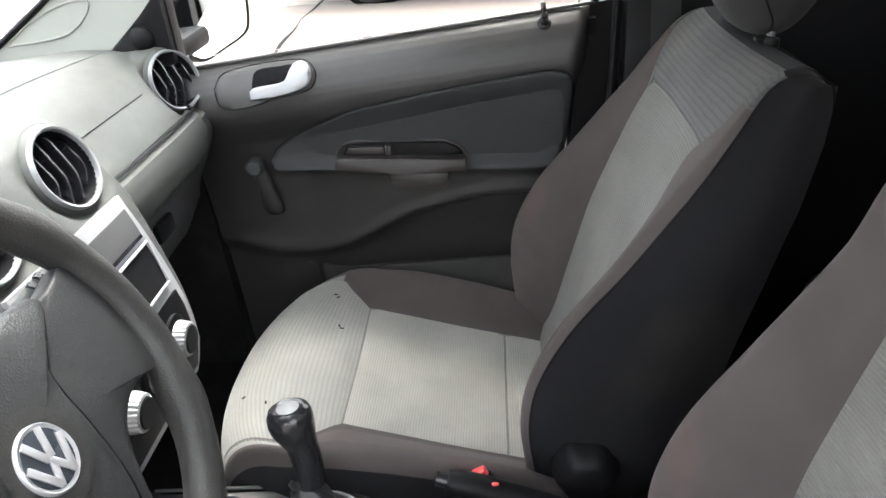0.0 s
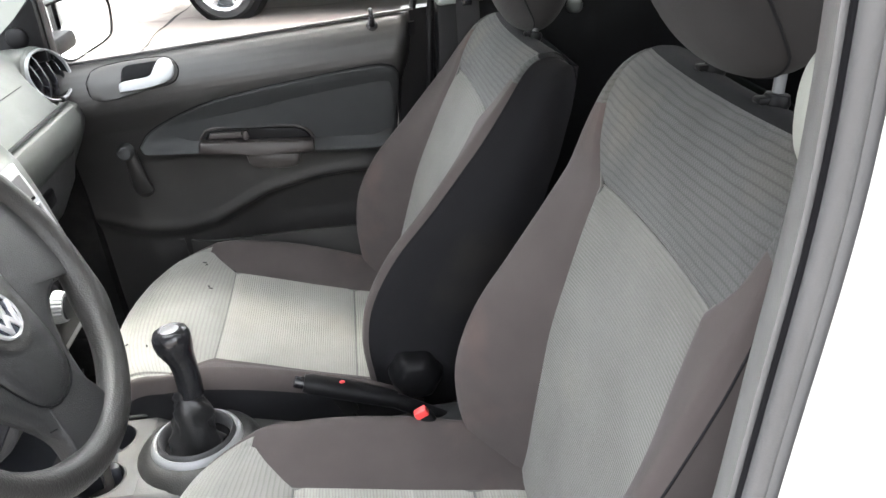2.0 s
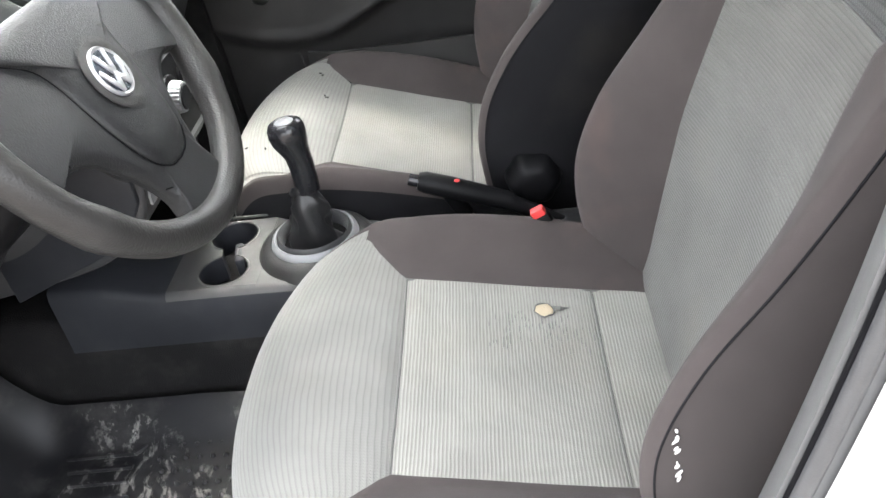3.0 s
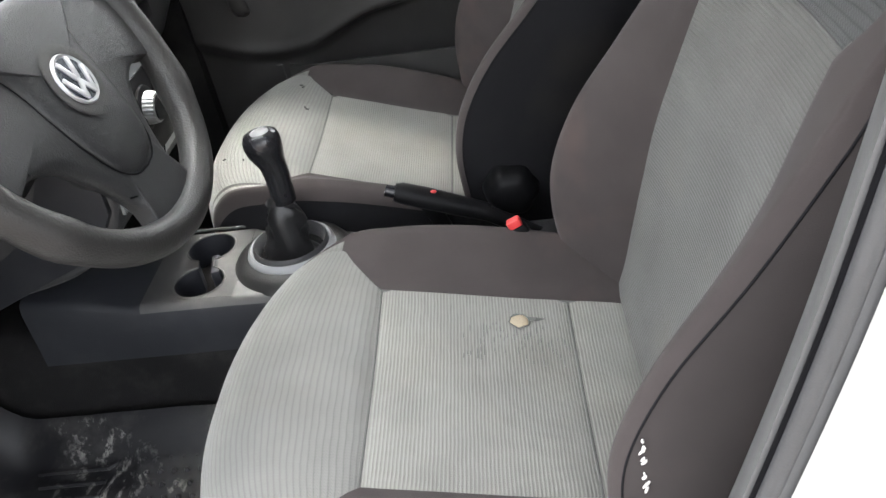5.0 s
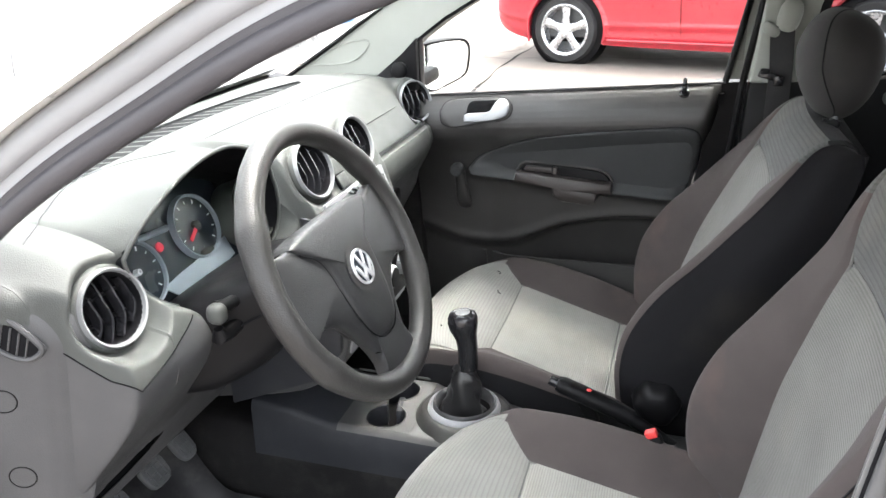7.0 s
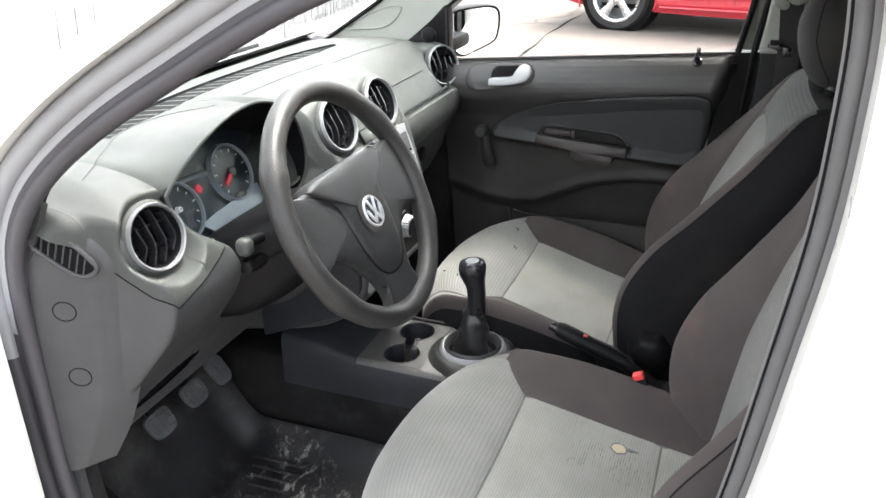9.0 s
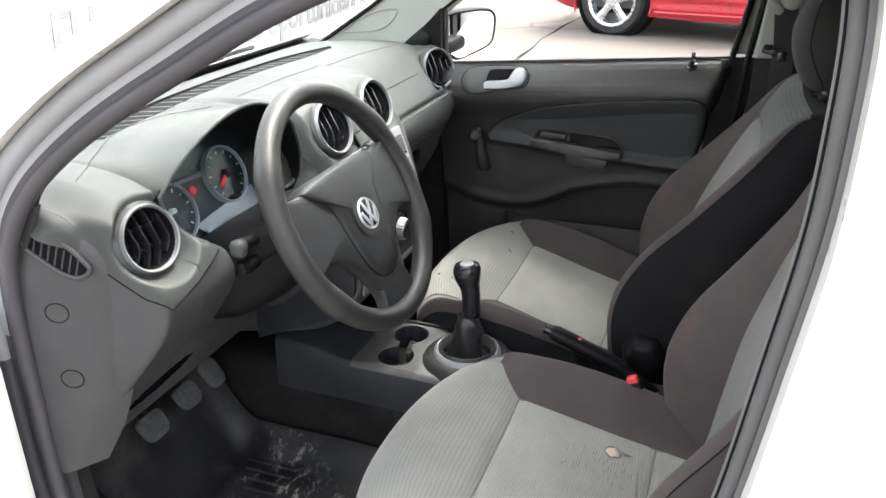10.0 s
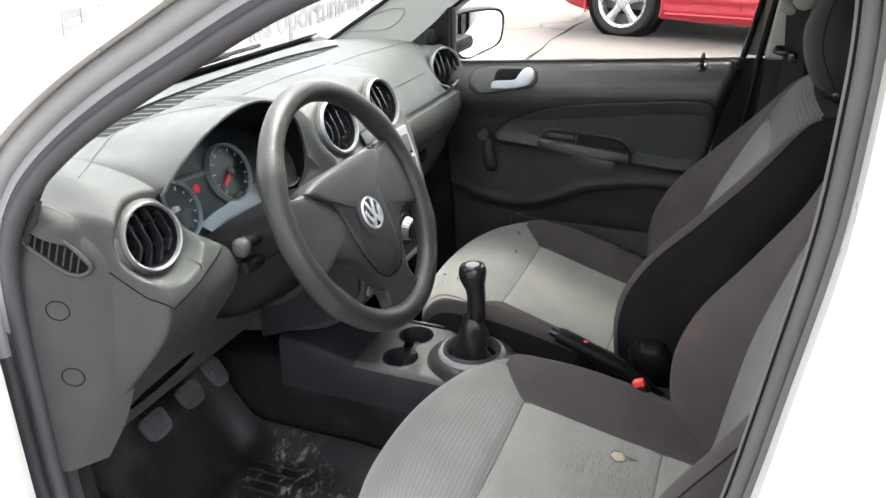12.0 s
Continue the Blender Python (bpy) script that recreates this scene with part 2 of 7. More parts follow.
PATTERN_SHADED = cloth("pattern_cloth_shaded", (0.069, 0.0705, 0.0695), rib=0.0085, wave=0.0042, groove=0.64)
BOLSTER = cloth("bolster_cloth", (0.056, 0.0475, 0.0462), stain=(0.14, 0.085, 0.075), stained=0.42)
HEADCLOTH = cloth("headrest_cloth", (0.026, 0.0248, 0.025), stained=0.1)
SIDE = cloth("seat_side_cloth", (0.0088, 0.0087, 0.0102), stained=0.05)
# Lit copy of the side cloth: light on the outer side is in its colour.
SIDE_LIT = cloth("seat_side_cloth_lit", (0.045, 0.039, 0.038), stain=(0.1, 0.065, 0.058), stained=0.3)
SEAM = plastic("seam_thread", (0.13, 0.128, 0.122), 0.9, 0.2, 0.2)
DIAL = plastic("dial_face", (0.02, 0.025, 0.034), 0.25, 0.0, 0.2)
DIAL_RING = plastic("dial_surround", (0.25, 0.28, 0.32), 0.35, 0.0, 0.1, metal=0.3)
BADGE = plastic("worn_badge", (0.16, 0.16, 0.165), 0.45, 0.0, 0.3, metal=0.2)
MARK = plastic("dial_marks", (0.75, 0.76, 0.78), 0.5, 0.0, 0.05)
NEEDLE = lit("lit_red_needle", (0.45, 0.025, 0.045), 0.06)
GLASS = glassy("window_glass", (0.97, 1.0, 0.98))
MIRROR = mirror_mat("mirror_glass")


# ---- mesh helpers ----
def part(name, bm, mat, parent=None, label="", angle=40):
    """Links a bmesh as one mesh object under a thing or a part."""
    me = bpy.data.meshes.new(name)
    bmesh.ops.recalc_face_normals(bm, faces=bm.faces[:])
    bm.to_mesh(me)
    bm.free()
    me.materials.append(mat)
    me.shade_smooth()
    me.set_sharp_from_angle(angle=radians(angle))
    ob = new(name, me)
    if parent is not None:
        ob.parent = parent
    if label:
        ob["label"] = label
    return ob


def thing(name, label, category, group="", kind="", at=(0, 0, 0), turn=0):
    ob = new(name)
    ob.matrix_world = pose(*at, 0, 0, turn)
    return tagged(ob, label, category, group, kind)


def loft(rows, closed=False, cap=False, uv=False):
    """A skin over rows of points; closed joins each row's ends."""
    bm = bmesh.new()
    vs = [[bm.verts.new(p) for p in r] for r in rows]
    k = len(rows[0])
    for a, b in zip(vs, vs[1:]):
        for i in range(k if closed else k - 1):
            j = (i + 1) % k
            q = [a[i], a[j], b[j], b[i]]
            if len(set(q)) == 4:
                try:
                    bm.faces.new(q)
                except ValueError:
                    pass
    if cap:
        for r in (vs[0], vs[-1]):
            bm.faces.new(r)
    return bm


def solid(bm, thick):
    """Gives an open skin a thickness, away from its normals."""
    bmesh.ops.recalc_face_normals(bm, faces=bm.faces[:])
    bmesh.ops.solidify(bm, geom=bm.faces[:], thickness=thick)
    return bm


def box(cx, cy, cz, sx, sy, sz, bevel=0.004, seg=2, m=None):
    bm = bmesh.new()
    bmesh.ops.create_cube(bm, size=1)
    bmesh.ops.scale(bm, vec=(sx, sy, sz), verts=bm.verts)
    if bevel:
        bmesh.ops.bevel(bm, geom=bm.edges[:], offset=min(bevel, 0.45 * min(sx, sy, sz)), segments=seg, affect="EDGES", profile=0.5)
    if m is not None:
        bmesh.ops.transform(bm, matrix=m, verts=bm.verts)
    bmesh.ops.translate(bm, vec=(cx, cy, cz), verts=bm.verts)
    return bm


def merge(*bms):
    out = bmesh.new()
    for b in bms:
        me = bpy.data.meshes.new("tmp")
        b.to_mesh(me)
        b.free()
        out.from_mesh(me)
        bpy.data.meshes.remove(me)
    return out


def moved(bm, m):
    bmesh.ops.transform(bm, matrix=m, verts=bm.verts)
    return bm


def spin(profile, steps=40, full=True):
    """Turns (radius, height) pairs round z."""
    rows = []
    for i in range(steps):
        a = 2 * math.pi * i / steps
        rows.append([(r * math.cos(a), r * math.sin(a), h) for r, h in profile])
    return loft(rows + [rows[0]])


def lathe(profile, steps=40):
    bm = spin(profile, steps)
    bmesh.ops.remove_doubles(bm, verts=bm.verts, dist=1e-5)
    return bm


def tube(path, radius, sides=10, closed=False):
    pts = [Vector(p) for p in path]
    n = len(pts)
    rows = []
    up = Vector((0, 0, 1))
    last = None
    for i, p in enumerate(pts):
        a = pts[i - 1] if (i or closed) else p
        b = pts[(i + 1) % n] if (i < n - 1 or closed) else p
        d = (b - a).normalized()
        if last is None:
            s = d.cross(up)
            if s.length < 1e-3:
                s = d.cross(Vector((0, 1, 0)))
        else:
            s = last - d * last.dot(d)
        s.normalize()
        last = s
        t = d.cross(s)
        r = radius[i] if isinstance(radius, (list, tuple)) else radius
        rows.append([tuple(p + r * (math.cos(2 * math.pi * k / sides) * s + math.sin(2 * math.pi * k / sides) * t)) for k in range(sides)])
    if closed:
        return loft(rows + [rows[0]], closed=True)
    return loft(rows, closed=True, cap=True)


def smooth_line(pts, steps):
    """Points along a smooth curve through pts."""
    pts = [np.array(p, float) for p in pts]
    d = [0.0]
    for a, b in zip(pts, pts[1:]):
        d.append(d[-1] + max(1e-6, float(np.linalg.norm(b - a))))
    out = []
    for t in np.linspace(0, d[-1], steps):
        i = min(max(int(np.searchsorted(d, t, side="right")) - 1, 0), len(pts) - 2)
        p0, p1, p2, p3 = pts[max(i - 1, 0)], pts[i], pts[i + 1], pts[min(i + 2, len(pts) - 1)]
        u = (t - d[i]) / (d[i + 1] - d[i])
        m1 = (p2 - p0) / max(1e-6, (d[i + 1] - d[max(i - 1, 0)])) * (d[i + 1] - d[i])
        m2 = (p3 - p1) / max(1e-6, (d[min(i + 2, len(pts) - 1)] - d[i])) * (d[i + 1] - d[i])
        out.append(tuple((2 * u**3 - 3 * u**2 + 1) * p1 + (u**3 - 2 * u**2 + u) * m1 + (-2 * u**3 + 3 * u**2) * p2 + (u**3 - u**2) * m2))
    return out


def prism(poly, axis, lo, hi, bevel=0.0):
    """A polygon in the plane across an axis, drawn out from lo to hi."""
    bm = bmesh.new()

    def at(p, v):
        return {"x": (v, p[0], p[1]), "y": (p[0], v, p[1]), "z": (p[0], p[1], v)}[axis]
    a = [bm.verts.new(at(p, lo)) for p in poly]
    b = [bm.verts.new(at(p, hi)) for p in poly]
    bm.faces.new(a)
    bm.faces.new(b)
    for i in range(len(poly)):
        j = (i + 1) % len(poly)
        bm.faces.new([a[i], a[j], b[j], b[i]])
    if bevel:
        bmesh.ops.bevel(bm, geom=bm.edges[:], offset=bevel, segments=2, affect="EDGES", profile=0.5)
    return bm


def lerp(x, xs, ys):
    return float(np.interp(x, xs, ys))


def blob(sx, sy, sz, power=2.6, rings=20, sides=32):
    """A rounded block: a ball squared off by power."""
    rows = []

    def sp(v):
        return math.copysign(abs(v) ** (2 / power), v)
    for i in range(rings + 1):
        a = -math.pi / 2 + math.pi * i / rings
        rows.append([(sx * sp(math.cos(a)) * sp(math.cos(b)), sy * sp(math.cos(a)) * sp(math.sin(b)), sz * sp(math.sin(a)))
                     for b in (2 * math.pi * k / sides for k in range(sides))])
    bm = loft(rows, closed=True)
    bmesh.ops.remove_doubles(bm, verts=bm.verts, dist=1e-5)
    return bm


# ---- seats ----
def patch(name, rows, mat, parent, label=""):
    """An open skin with its lay-out in metres (across, along) for the weave."""
    me = bpy.data.meshes.new(name)
    k = len(rows[0])
    verts = [p for r in rows for p in r]
    faces = [(i * k + j, i * k + j + 1, (i + 1) * k + j + 1, (i + 1) * k + j) for i in range(len(rows) - 1) for j in range(k - 1)]
    me.from_pydata(verts, [], faces)
    along = [0.0]
    mid = k // 2
    for a, b in zip(rows, rows[1:]):
        along.append(along[-1] + math.dist(a[mid], b[mid]))
    lay = me.uv_layers.new(name="UVMap")
    for poly in me.polygons:
        for li in poly.loop_indices:
            vi = me.loops[li].vertex_index
            lay.data[li].uv = (verts[vi][1], along[vi // k])
    me.materials.append(mat)
    me.shade_smooth()
    ob = new(name, me)
    ob.parent = parent
    if label:
        ob["label"] = label
    return ob


CUSHION = [(0.09, 0.30, 0.17, 0.0), (0.035, 0.36, 0.185, 0.0), (0.006, 0.42, 0.192, 0.0), (0.0, 0.475, 0.197, 0.0), (0.012, 0.52, 0.207, 0.0),
           (0.045, 0.556, 0.222, 0.002), (0.1, 0.57, 0.242, 0.008), (0.155, 0.565, 0.253, 0.024), (0.204, 0.555, 0.257, 0.038), (0.285, 0.539, 0.258, 0.05),
           (0.37, 0.521, 0.256, 0.055), (0.45, 0.506, 0.252, 0.052), (0.51, 0.495, 0.248, 0.046), (0.56, 0.48, 0.243, 0.036)]
BACKREST = [(0.475, 0.43, 0.19, 0.012), (0.508, 0.48, 0.222, 0.04), (0.522, 0.53, 0.24, 0.068), (0.531, 0.6, 0.25, 0.092), (0.54, 0.67, 0.255, 0.098),
            (0.552, 0.75, 0.255, 0.08), (0.572, 0.83, 0.25, 0.048), (0.592, 0.9, 0.24, 0.024), (0.61, 0.95, 0.231, 0.011), (0.632, 1.005, 0.218, 0.003),
            (0.652, 1.043, 0.206, 0.0), (0.672, 1.061, 0.199, 0.0), (0.698, 1.068, 0.193, 0.0), (0.722, 1.06, 0.183, 0.0), (0.738, 1.04, 0.172, 0.0), (0.745, 1.01, 0.162, 0.0)]


def seat(name, label, at, recline=0, head_drop=0.0, top_lift=0.0, shift=0.0, tilt=0.0, head_size=1.0, outer_side=1):
    """A front seat; local x runs to the rear, z is height over the ground."""
    root = thing(name, label, "car seat", "front seats", at=at)
    cus = thing("cushion", "", "")
    cus.parent = root
    back = thing("backrest", "", "")
    back.parent = root
    st = smooth_line(CUSHION, 66)
    seam_x, seam_b = 0.204, 0.45

    def cushion_point(s, row):
        x, z, w, hb = row
        flare = lerp(x, [0.0, 0.09, 0.13, seam_x], [0.97, 0.96, 0.9, 0.0])
        a = abs(s)
        sg = 1 if s >= 0 else -1
        wi = 0.157 + sg * shift
        wi += (w - 0.02 - wi) * flare
        if a <= 0.5:
            k = a / 0.5
            dip = 0.006 * (1 - k * k) * (1 if x > seam_x else 0.2)
            return (x, sg * wi * k, z + 0.004 - dip + 0.004 * math.sin(math.pi * k) * 0)
        if a <= 0.78:
            k = (a - 0.5) / 0.28
            y = wi + (w - wi) * (1 - (1 - k) ** 1.6)
            h = z + hb * math.sin(min(1, k * 1.25) * math.pi / 2) - 0.03 * max(0, k - 0.62) ** 1.5 / 0.23
            if k < 0.06:
                h -= 0.003
            return (x, sg * y, h)
        k = (a - 0.78) / 0.22
        top = cushion_point(sg * 0.78, row)[2]
        low = min(top - 0.01, 0.30)
        return (x, sg * (w + 0.012 * math.sin(k * math.pi) - 0.02 * k * k), top + (low - top) * k)

    def bowed(p):
        k = min(1.0, abs(p[1]) / 0.25)
        return (p[0] + 0.075 * k ** 2.4 * lerp(p[0], [0.0, 0.06, 0.16, 0.24], [1.0, 0.85, 0.25, 0.0]), p[1], p[2])

    def strip(part_name, rows, s0, s1, n, mat, lab=""):
        return patch(part_name, [[bowed(cushion_point(s, r)) for s in np.linspace(s0, s1, n)] for r in rows], mat, cus, lab)
    split = min(range(len(st)), key=lambda i: abs(st[i][0] - seam_x) + (1 if i < 20 else 0))
    split_b = min(range(len(st)), key=lambda i: abs(st[i][0] - seam_b) + (1 if i < 20 else 0))
    flare_row = min(range(len(st)), key=lambda i: abs(st[i][0] - 0.127) + (1 if i < 20 else 0))

    def groove(rows, first=True, last=True):
        rows = [list(r) for r in rows]
        for on, i in ((first, 0), (last, -1)):
            if on:
                rows[i][1] -= 0.0035
        return rows
    apron = min(range(20), key=lambda i: abs(st[i][1] - 0.46))
    strip("front_apron", st[: apron + 1], -0.6, 0.6, 25, SIDE, "charcoal cloth apron")
    strip("front_panel", groove(st[apron: split + 1], False, True), -0.5, 0.5, 33, FRONT, "pale grey cloth with wavy cross stripes, shade painted in on the back")
    strip("insert_panel", groove(st[split: split_b + 1]), -0.5, 0.5, 33, INSERT, "pale grey finely ribbed cloth, shade painted in on the back")
    strip("rear_panel", groove(st[split_b:], True, False), -0.5, 0.5, 25, INSERT, "pale grey finely ribbed cloth, shade painted in on the back")
    for s in (-1, 1):
        strip("bolster", st[flare_row:], s * 0.5, s * 0.78, 14, BOLSTER, "faded brown-grey plain cloth")
        strip("front_corner", st[apron: flare_row + 1], s * 0.5, s * 0.6, 8, FRONT, "pale grey cloth with wavy cross stripes, shade painted in on the back")
        strip("corner_skirt", st[: flare_row + 1], s * 0.6, s * 0.78, 7, BOLSTER, "faded brown-grey plain cloth")
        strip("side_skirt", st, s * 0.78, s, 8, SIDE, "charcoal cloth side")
        line = [Vector(cushion_point(s * 0.5, r)) + Vector((0, 0, -0.0015)) for r in st[split:]]
        part("seam", tube(line, 0.0016, 6), SEAM, cus)
    for i in (split, split_b):
        line = [Vector(cushion_point(q, st[i])) + Vector((0, 0, -0.003)) for q in np.linspace(-0.5, 0.5, 24)]
        part("seam", tube(line, 0.0017, 6), SEAM, cus)
    part("seat_base", box(0.28, 0, 0.33, 0.42, 0.42, 0.07, 0.02), BLACK, root, "black plastic seat base")

    # backrest
    EDGE = 0.665
    bt = smooth_line([(x, z + top_lift * min(1, max(0, (z - 0.93) / 0.1)), w, h) for x, z, w, h in BACKREST], 64)
    seam_z = 0.948

    def back_point(s, row):
        x, z, w, hb = row
        flare = lerp(z, [seam_z, 0.985, 1.03, 1.1], [0.0, 0.5, 0.88, 0.96])
        a = abs(s)
        sg = 1 if s >= 0 else -1
        wi0 = lerp(z, [0.45, 0.58, 0.7, 0.85, seam_z], [0.195, 0.176, 0.16, 0.147, 0.14]) + sg * shift
        wi = wi0 + (w - 0.012 - wi0) * flare
        if a <= 0.46:
            k = a / 0.46
            return (x + 0.004 + 0.012 * (1 - k * k) * lerp(z, [0.5, 0.72, 0.95, 1.05], [0.3, 1, 0.6, 0]) - 0.012 * (1 - k * k) * lerp(z, [0.95, 1.03], [0, 1]), sg * wi * k, z)
        if a <= 0.72:
            k = (a - 0.46) / 0.26
            y = wi + (w - wi) * (1 - (1 - k) ** 1.5)
            f = hb * math.sin(min(1, k * 1.35) * math.pi / 2) - 0.05 * lerp(x, [0.6, 0.66, 0.7], [1.0, 0.35, 0.1]) * max(0, k - 0.6) ** 1.6 / 0.23
            return (x - f, sg * y, z - 0.006 * k)
        k = (a - 0.72) / 0.28
        fx = back_point(sg * 0.72, row)[0]
        bx = lerp(x, [0.47, 0.53, 0.6, 0.632, 0.655, 0.685, 0.716, 0.745], [0.58, 0.672, 0.728, 0.743, 0.748, 0.75, 0.751, 0.752])
        return (fx + (bx - fx) * k, sg * (w + 0.012 * math.sin(math.pi * k) - 0.03 * k * k), z - 0.006 - 0.015 * k)

    def bstrip(part_name, rows, s0, s1, n, mat, lab=""):
        return patch(part_name, [[back_point(s, r) for s in np.linspace(s0, s1, n)] for r in rows], mat, back, lab)
    cut = min(range(len(bt)), key=lambda i: abs(bt[i][1] - seam_z) + (1 if bt[i][0] > 0.66 else 0))
    cut2 = min(range(len(bt)), key=lambda i: abs(bt[i][1] - 1.02) + (1 if bt[i][0] > 0.66 else 0))

    def bgroove(rows, first=True, last=True):
        rows = [list(r) for r in rows]
        for on, i in ((first, 0), (last, -1)):
            if on:
                rows[i][0] += 0.006
        return rows
    # The same two cloths as on the cushion, in their shaded copies.
    bstrip("insert_panel", bgroove(bt[: cut + 1], False, True), -0.46, 0.46, 33, INSERT_SHADED, "grey finely ribbed cloth, shade painted in on the back")
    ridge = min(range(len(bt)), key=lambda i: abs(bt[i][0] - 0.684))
    bstrip("upper_panel", bgroove(bt[cut: ridge + 1], True, False), -0.46, 0.46, 33, PATTERN_SHADED, "grey cloth with wavy cross stripes, shade painted in on the back")
    bstrip("top_cap", bt[ridge:], -0.46, 0.46, 33, SIDE, "charcoal cloth top")
    line = [Vector(back_point(q, bt[cut])) + Vector((0.005, 0, 0)) for q in np.linspace(-0.46, 0.46, 24)]
    part("seam", tube(line, 0.0018, 6), SEAM, back)
    for s in (-1, 1):
        bstrip("bolster", bt[: cut2 + 1], s * 0.46, s * EDGE, 14, BOLSTER, "faded brown-grey plain cloth")
        bstrip("upper_corner", bt[cut2: ridge + 1], s * 0.46, s * EDGE, 10, PATTERN_SHADED, "grey cloth with wavy cross stripes, shade painted in on the back")
        bstrip("cap_corner", bt[ridge:], s * 0.46, s * EDGE, 10, SIDE, "charcoal cloth top")
        # Outer side gets the lit copy, inner side the near-black one.
        bstrip("side_panel", bt, s * EDGE, s, 16, *((SIDE_LIT, "cloth side, daylight put into its lighter brown-grey") if s == outer_side else (SIDE, "charcoal cloth side")))
        line = [Vector(back_point(s * 0.46, r)) + Vector((0.002, 0, 0)) for r in bt[: cut2 + 1]]
        part("seam", tube(line, 0.002, 6), SEAM, back)
        line = [Vector(back_point(s * EDGE, r)) for r in bt[2:]]
        part("piping", tube(line, 0.0012, 6), SIDE, back)
    rows = []
    for r in bt:
        a, b = back_point(-1, r), back_point(1, r)
        rows.append([tuple(Vector(a).lerp(Vector(b), k)) for k in np.linspace(0, 1, 9)])
    patch("back_panel", rows, SIDE, back, "charcoal cloth back")
    # headrest
    head = thing("headrest", "", "")
    head.parent = root
    m = pose(0.688, 0, 1.188 - head_drop, 0, 12, 0) @ Matrix.Scale(head_size, 4)
    bm = blob(0.074, 0.134, 0.096, 2.45, 24, 40)

    def chin(x, y, z):
        """Narrows the pad downwards and draws its lower front back."""
        f = max(0.0, -z / 0.108) ** 1.3
        return (x * (1 - 0.28 * f) + 0.016 * f - 0.012 * (z / 0.108), y * (1 - 0.27 * f), z)
    for v in bm.verts:
        v.co = chin(*v.co)
    part("pad", moved(bm, m), HEADCLOTH, head, "dark grey cloth headrest pad")
    for s in (-1, 1):
        line = []
        for a in np.linspace(-1.45, 1.45, 30):
            ca, sa = abs(math.cos(a)) ** (2 / 2.45), math.copysign(abs(math.sin(a)) ** (2 / 2.45), a)
            b = lerp(a, [-1.45, -0.6, 0.0, 0.7, 1.45], [2.0, 1.55, 1.02, 0.66, 0.4])
            x, y, z = -0.074 * ca * math.copysign(abs(math.cos(b)) ** (2 / 2.45), math.cos(b)), s * 0.134 * ca * math.sin(b) ** (2 / 2.45), 0.096 * sa
            line.append(m @ Vector(chin(x, y, z)))
        part("seam", tube(line, 0.0013, 6), SIDE, head)
        part("post", tube([(0.7, s * 0.06, 1.03), (0.707, s * 0.06, 1.13)], 0.005, 12), STEEL, head, "dull steel post")
        part("post_collar", merge(moved(lathe([(0.0, 0.0), (0.011, 0.0), (0.012, 0.004), (0.01, 0.011), (0.0, 0.013)], 20), pose(0.703, s * 0.06, 1.064 + top_lift, 0, 8, 0)),
                                  box(0.691, s * 0.06, 1.071 + top_lift, 0.012, 0.013, 0.006, 0.002)), BLACK, head, "black plastic collar")
    # recliner knob and slide lever
    for s in (-1, 1):
        kn = lathe([(0.0, 0.044), (0.022, 0.044), (0.031, 0.04), (0.039, 0.03), (0.043, 0.004), (0.043, 0.0), (0.0, 0.0)], 72)
        for v in kn.verts:
            if v.co.xy.length > 0.025:
                v.co.xy *= 1 + 0.05 * math.cos(6 * math.atan2(v.co.y, v.co.x))
        part("recliner_knob", moved(kn, pose(0.543, s * 0.243, 0.543, -90 * s, 0, 0)), BLACK, root, "black plastic recliner knob")
    part("slide_bar", tube([(0.05, -0.12, 0.385), (0.0, -0.12, 0.375), (-0.02, -0.06, 0.372), (-0.02, 0.06, 0.372), (0.0, 0.12, 0.375), (0.05, 0.12, 0.385)], 0.007, 8), BLACK, root)
    cus.matrix_basis = pose(0.2, 0, 0.555) @ pose(0, 0, 0, 0, tilt, 0) @ pose(-0.2, 0, -0.555)
    for ob in (back, head):
        ob.matrix_basis = pose(0.5, 0, 0.47) @ pose(0, 0, 0, 0, recline, 0) @ pose(-0.5, 0, -0.47)
    return root, cushion_point, back_point


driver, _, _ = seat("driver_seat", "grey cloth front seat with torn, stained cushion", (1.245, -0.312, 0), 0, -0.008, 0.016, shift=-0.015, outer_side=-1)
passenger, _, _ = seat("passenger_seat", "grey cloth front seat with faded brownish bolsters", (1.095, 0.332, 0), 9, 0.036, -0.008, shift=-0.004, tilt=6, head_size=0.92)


# ---- the car's shell ----
shell = thing("car_body", "white four-door car body with grey trimmed cabin", "car body", kind="structure")
part("floor_pan", box(1.6, 0, 0.255, 2.6, 1.36, 0.05, 0.01), CARPET, shell, "dark carpeted floor")
part("roof_panel", prism([(1.32, 1.375), (1.6, 1.425), (2.0, 1.44), (2.6, 1.41), (2.95, 1.36), (2.95, 1.38), (2.6, 1.435), (2.0, 1.465), (1.6, 1.45), (1.3, 1.4)], "y", -0.56, 0.56), WHITE, shell)
part("headliner", prism([(1.34, 1.35), (1.6, 1.4), (2.0, 1.415), (2.6, 1.385), (2.93, 1.34), (2.93, 1.352), (2.6, 1.4), (2.0, 1.43), (1.6, 1.415), (1.34, 1.365)], "y", -0.55, 0.55), HEADLINER, shell, "pale grey headliner")
part("firewall", prism([(0.55, 0.25), (0.6, 0.25), (0.72, 0.45), (0.7, 1.0), (0.6, 1.02), (0.56, 0.6)], "y", -0.66, 0.66), BLACK, shell)
